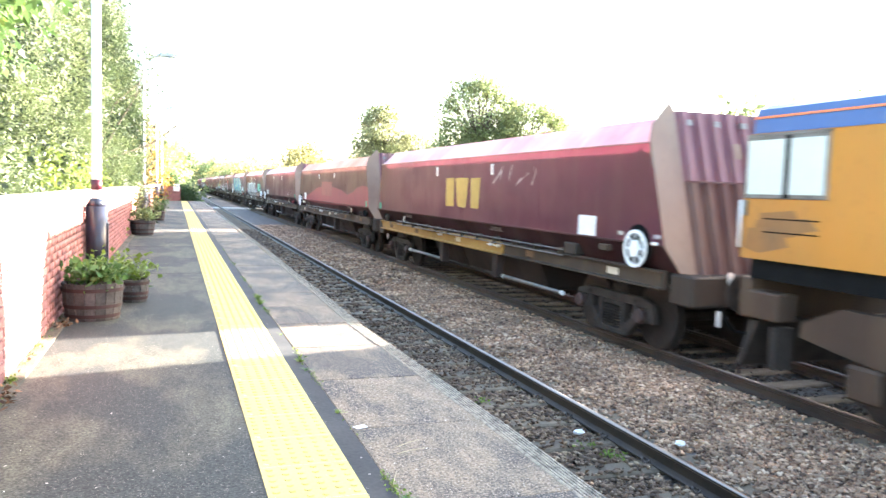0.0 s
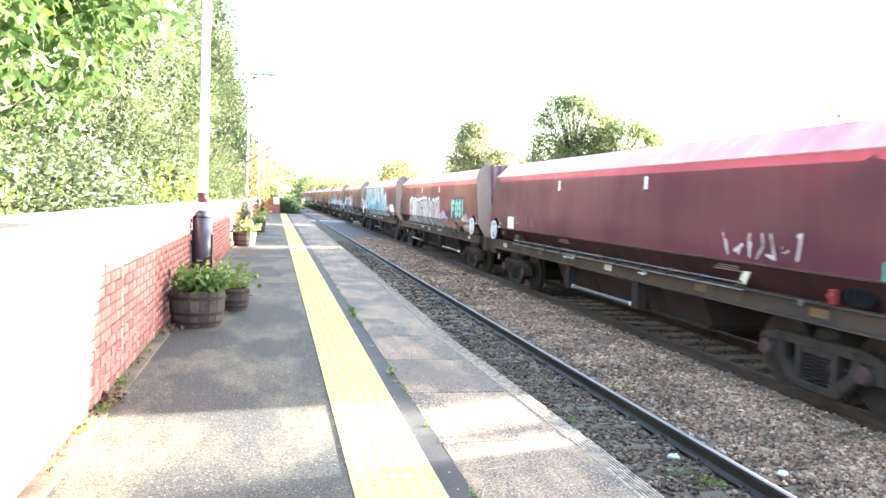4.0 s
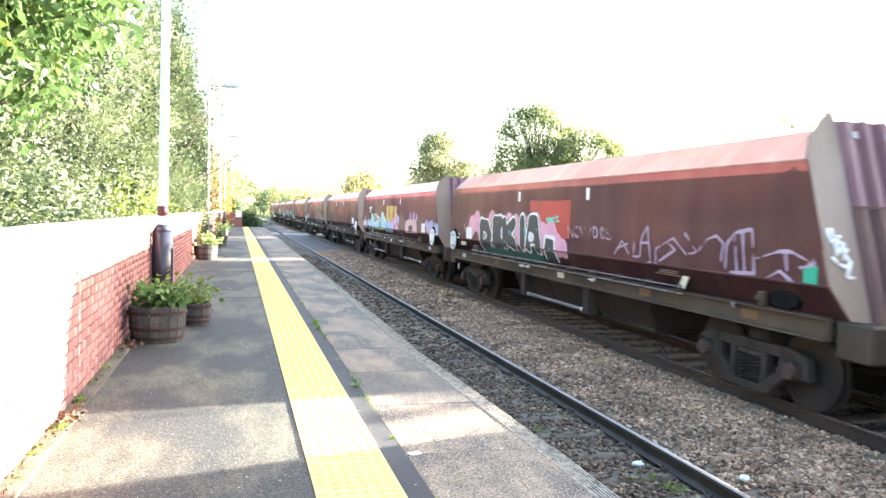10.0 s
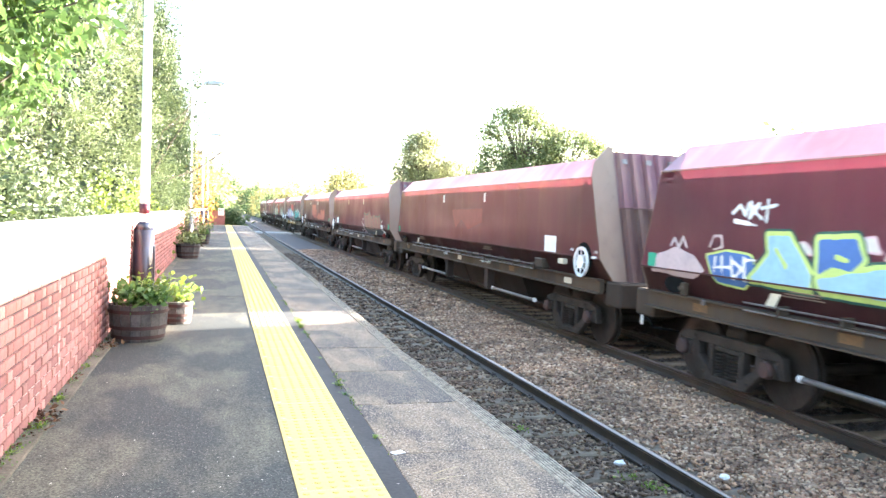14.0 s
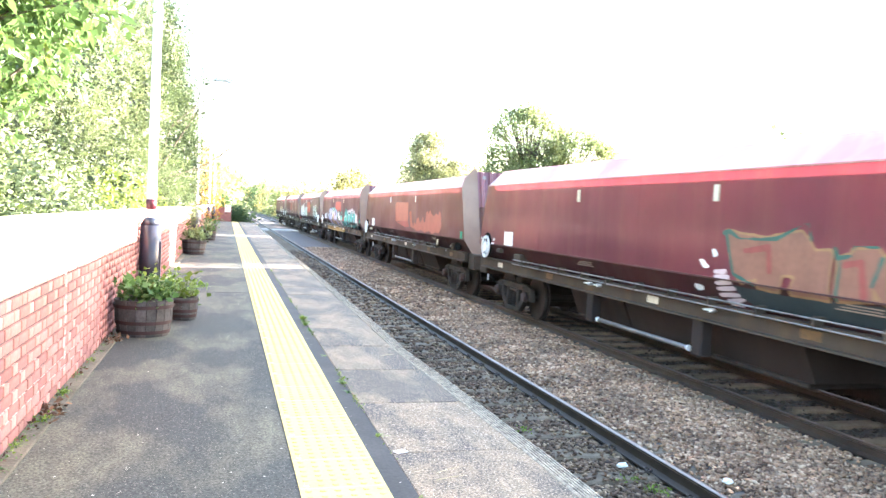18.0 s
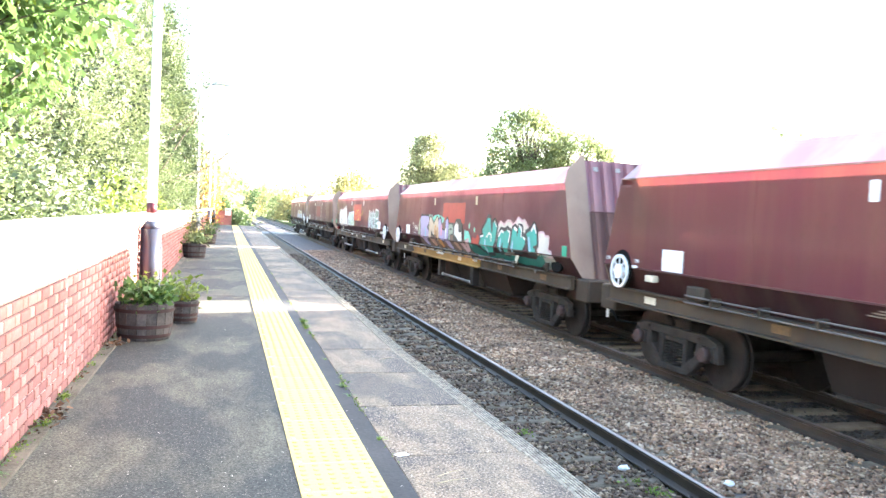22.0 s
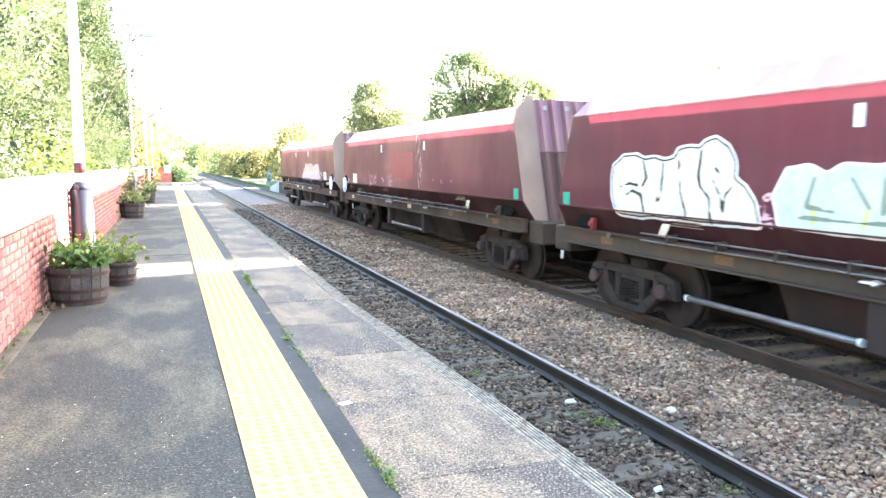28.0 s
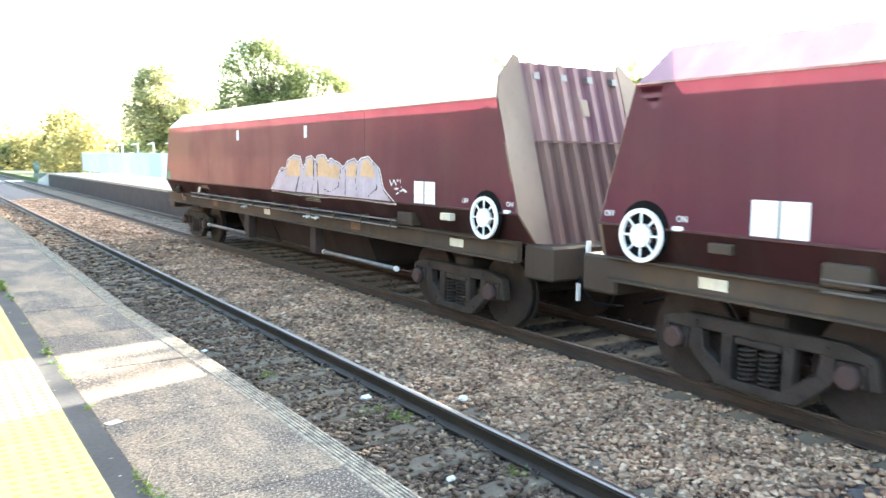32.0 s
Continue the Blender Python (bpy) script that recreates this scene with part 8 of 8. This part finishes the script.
near_n, rest = 0, []
for j in range(15):
    z = 0.004 + j * COURSE
    for y, l, header in brick_row(j):
        jut = 0.0022 * math.sin(j * 12.9 + y * 37.7)
        if 3.75 <= y < 7.6 and near_n < 400:
            shared("brick", "brick%d" % header, lambda: boxed(-0.05, 0.0, 0, l, 0, 0.0610, bevel=0.003), BRICK_PALE if header else BRICK, wall, pose(WALL_X + 0.002 + jut, y, z))
            near_n += 1
        elif y < 40:
            rest.append((y, l, z, jut))
v, f = [], []
for y, l, z, jut in rest:
    k = len(v)
    x = WALL_X + 0.002 + jut
    v += [(x, y, z), (x, y + l, z), (x, y + l, z + 0.061), (x, y, z + 0.061), (x - 0.04, y, z), (x - 0.04, y + l, z), (x - 0.04, y + l, z + 0.061), (x - 0.04, y, z + 0.061)]
    f += [(k, k + 1, k + 2, k + 3), (k + 3, k + 2, k + 6, k + 7), (k, k + 3, k + 7, k + 4), (k + 1, k + 5, k + 6, k + 2), (k, k + 4, k + 5, k + 1)]
tagged(raw_mesh("brickwork", np.array(v), np.array(f), BRICK_FAR, wall), kind="stuff")
part("far_brickwork", boxed(WALL_X - 0.02, WALL_X + 0.001, 40, P_END, 0, 1.134), BRICK_FAR, wall)

# loose ballast stones
ICO = bmesh.new()
for p in ((1, 0, 0), (-0.8, 0.3, 0.1), (0.1, 1, 0.15), (-0.1, -0.9, -0.1), (0.25, 0.1, 0.9), (-0.35, -0.2, 0.75), (0.0, 0.0, -0.9)):
    ICO.verts.new(p)
bmesh.ops.convex_hull(ICO, input=list(ICO.verts))
ICO.verts.index_update()
IV = np.array([v.co[:] for v in ICO.verts])
IF = np.array([[v.index for v in f.verts] for f in ICO.faces if len(f.verts) == 3])
ICO.free()


def bed_z(x):
    return np.interp(x, (1.9, 2.5, 2.64, 4.14, 4.5, 5.0, 6.2, 6.6, 8.4, 9.1), (-1.02, -1.035, -1.045, -1.045, -1.02, -0.965, -0.965, -1.03, -1.075, -1.02))


def stones(name, label, x0, x1, y0, y1, per_m2, size, material, seed):
    r = np.random.default_rng(seed)
    n = int((x1 - x0) * (y1 - y0) * per_m2)
    x, y = r.uniform(x0, x1, n), r.uniform(y0, y1, n)
    keep = np.ones(n, bool)
    for q in RAILS:
        keep &= np.abs(x - q) > 0.09
    on = (np.abs(((y - 2.85 + 0.36) % 0.72) - 0.36) < 0.15) & (((x > 2.1) & (x < 4.66)) | ((x > 6.34) & (x < 8.88)))
    keep &= ~on | (r.uniform(0, 1, n) < np.where(x < 5, 0.2, 0.06))
    x, y, on = x[keep], y[keep], on[keep]
    n = len(x)
    s = size * r.uniform(0.55, 1.35, n)[:, None] * r.uniform(0.6, 1.25, (n, 3)) * np.array((1.35, 0.9, 0.55))
    a, b = r.uniform(0, 6.283, n), r.uniform(-0.9, 0.9, n)
    ca, sa, cb, sb = np.cos(a), np.sin(a), np.cos(b), np.sin(b)
    v = IV[None] * (1 + 0.22 * r.normal(0, 1, (n, len(IV), 1)).clip(-1.4, 1.4)) * s[:, None, :]
    vx, vy, vz = v[..., 0], v[..., 1], v[..., 2]
    vy, vz = vy * cb[:, None] - vz * sb[:, None], vy * sb[:, None] + vz * cb[:, None]
    vx, vy = vx * ca[:, None] - vy * sa[:, None], vx * sa[:, None] + vy * ca[:, None]
    z = bed_z(x) + r.uniform(-0.4, 0.5, n) * size
    z[on] = -1.01 + size * 0.3
    P = np.stack([vx + x[:, None], vy + y[:, None], vz + z[:, None]], -1).reshape(-1, 3)
    F = (IF[None] + (np.arange(n) * len(IV))[:, None, None]).reshape(-1, 3)
    tagged(raw_mesh(name, P, F, material, None), label, "ballast", kind="stuff")


stones("ballast_stones", "broken pinkish-grey ballast stones between the tracks", 4.2, 6.85, 3.0, 10.0, 1500, 0.030, STONES, 1)
stones("ballast_stones", "broken pinkish-grey ballast stones between the tracks", 4.2, 6.85, 10.0, 18.0, 900, 0.036, STONES, 6)
stones("ballast_stones", "broken pinkish-grey ballast stones between the tracks", 4.2, 6.85, 18.0, 46.0, 330, 0.052, STONES, 2)
stones("dirty_ballast", "dark soiled ballast stones beside the platform", 1.75, 4.2, 2.4, 13.0, 1200, 0.030, STONES_DARK, 3)
stones("dirty_ballast", "dark soiled ballast stones beside the platform", 1.75, 4.2, 13.0, 42.0, 300, 0.05, STONES_DARK, 4)
# these stones carry the train's shade in their colour
stones("dirty_ballast", "ballast stones with the train's shade in their dark colour", 6.75, 9.2, 3.0, 34.0, 260, 0.040, STONES_UNDER_SHADE, 5)
stones("ballast_stones", "broken pinkish-grey ballast stones between the tracks", 4.2, 6.85, -9.0, 3.0, 300, 0.045, STONES, 8)
stones("dirty_ballast", "dark soiled ballast stones beside the platform", 1.75, 4.2, -9.0, 2.4, 300, 0.045, STONES_DARK, 9)
BOARD = structure("ballast_shoulder", prism(bmesh.new(), [(4.25, -1.2), (4.5, -1.03), (5.0, -0.985), (6.2, -0.985), (6.6, -1.03), (6.75, -1.2)], "y", -40, 420), BALLAST, "heaped ballast between the two tracks", "ballast")
for i, (x, y, z, a) in enumerate(((3.88, 6.69, -1.0, 10), (4.63, 6.05, -0.97, 40), (4.3, 7.5, -0.98, 80), (3.1, 9.4, -1.0, 25), (2.75, 6.0, -1.0, 60), (3.45, 4.6, -1.0, 15))):
    lt = thing("litter", "crumpled pale scrap of rubbish on the ballast", "litter", "litter on the track", pose(x, y, z, 0, 0, a))
    bm = bmesh.new()
    bmesh.ops.create_icosphere(bm, subdivisions=2, radius=0.03 if i > 1 else 0.042)
    for q in bm.verts:
        q.co = Vector((q.co.x * 1.5, q.co.y, q.co.z * 0.6)) * (1 + 0.5 * noise.noise(q.co * 40 + Vector((i, 0, 0))))
    part("scrap", bm, WHITE, lt)
for i, (x, y) in enumerate(((3.80, 6.0), (3.70, 6.25), (3.3, 7.9), (3.9, 4.4), (2.9, 5.2), (3.86, 5.9))):
    wd = thing("track_weed", "small yellow-green weed in the ballast", "weed", "weeds in the track", pose(x, y, -1.0))
    sprig = leaves("sprig", [(0, 0, 0.02)], 22, (0.045, 0.045, 0.012), 0.04, 0.011, PLANT_LIGHT, wd, 0, 200 + i, 0.4)
    tagged(sprig, kind="stuff")
rdl = np.random.default_rng(12)
fl = leaves("fallen_leaves", np.stack([rdl.uniform(1.95, 4.0, 260), rdl.uniform(3, 14, 260), np.full(260, -1.0)], 1), 1, (0, 0, 0.004), 0.05, 0.016, DRY_LEAF, None, 0, 13)
tagged(fl, "dry brown leaves fallen on the near track", "leaves", kind="stuff")

LIME = mat("lime_stain", (0.50, 0.36, 0.31), (0.38, 0.22, 0.19), 0.9, scale=9, fine=60)
# pale lime run down one wall joint; a black strip paints the under-train shade
for i in range(11):
    shared("lime_run", "lime%d" % (i % 3), lambda: boxed(0.0, 0.004, -0.018 - 0.012 * (i % 3), 0.02, 0.0, 0.035 + 0.02 * (i % 3), bevel=0.0015), LIME, wall, pose(WALL_X + 0.001, 6.05 + 0.012 * math.sin(i * 2.1), 0.12 + i * 0.088))
for i in range(26):
    y = 3.75 + i * 0.115 + 0.03 * math.sin(i * 4.3)
    for j in (1, 2) if i % 3 else (2, 4):
        shared("pale_joint", "joint%d" % (i % 3), lambda: boxed(0.0, 0.012, 0.0, 0.05 + 0.03 * (i % 3), 0.0, 0.007, bevel=0.002), LIME, wall, pose(WALL_X - 0.012, y, 0.004 + j * COURSE + 0.0645))
part("oily_strip", boxed(6.7, 9.1, -40, 200, -1.1, -1.058), SEAL, bed, "black strip that paints the shade under the train")

def motions():
    for k, w in enumerate(WAGONS):
        walk(w, [(t, pose(TRACK_X, 8.61 + PITCH * k - travel(t), RAIL_Z)) for t in range(33)])
    walk(LOCO, [(t, pose(TRACK_X, 7.30 - travel(t), RAIL_Z)) for t in range(33)])
    # wheels roll without slipping
    for ob, y, k in WHEELSETS:
        walk(ob, [(t, pose(0, y, 0.487, math.degrees(travel(t) / 0.487))) for t in [i * 32 / 512 for i in range(513)]])


motions()
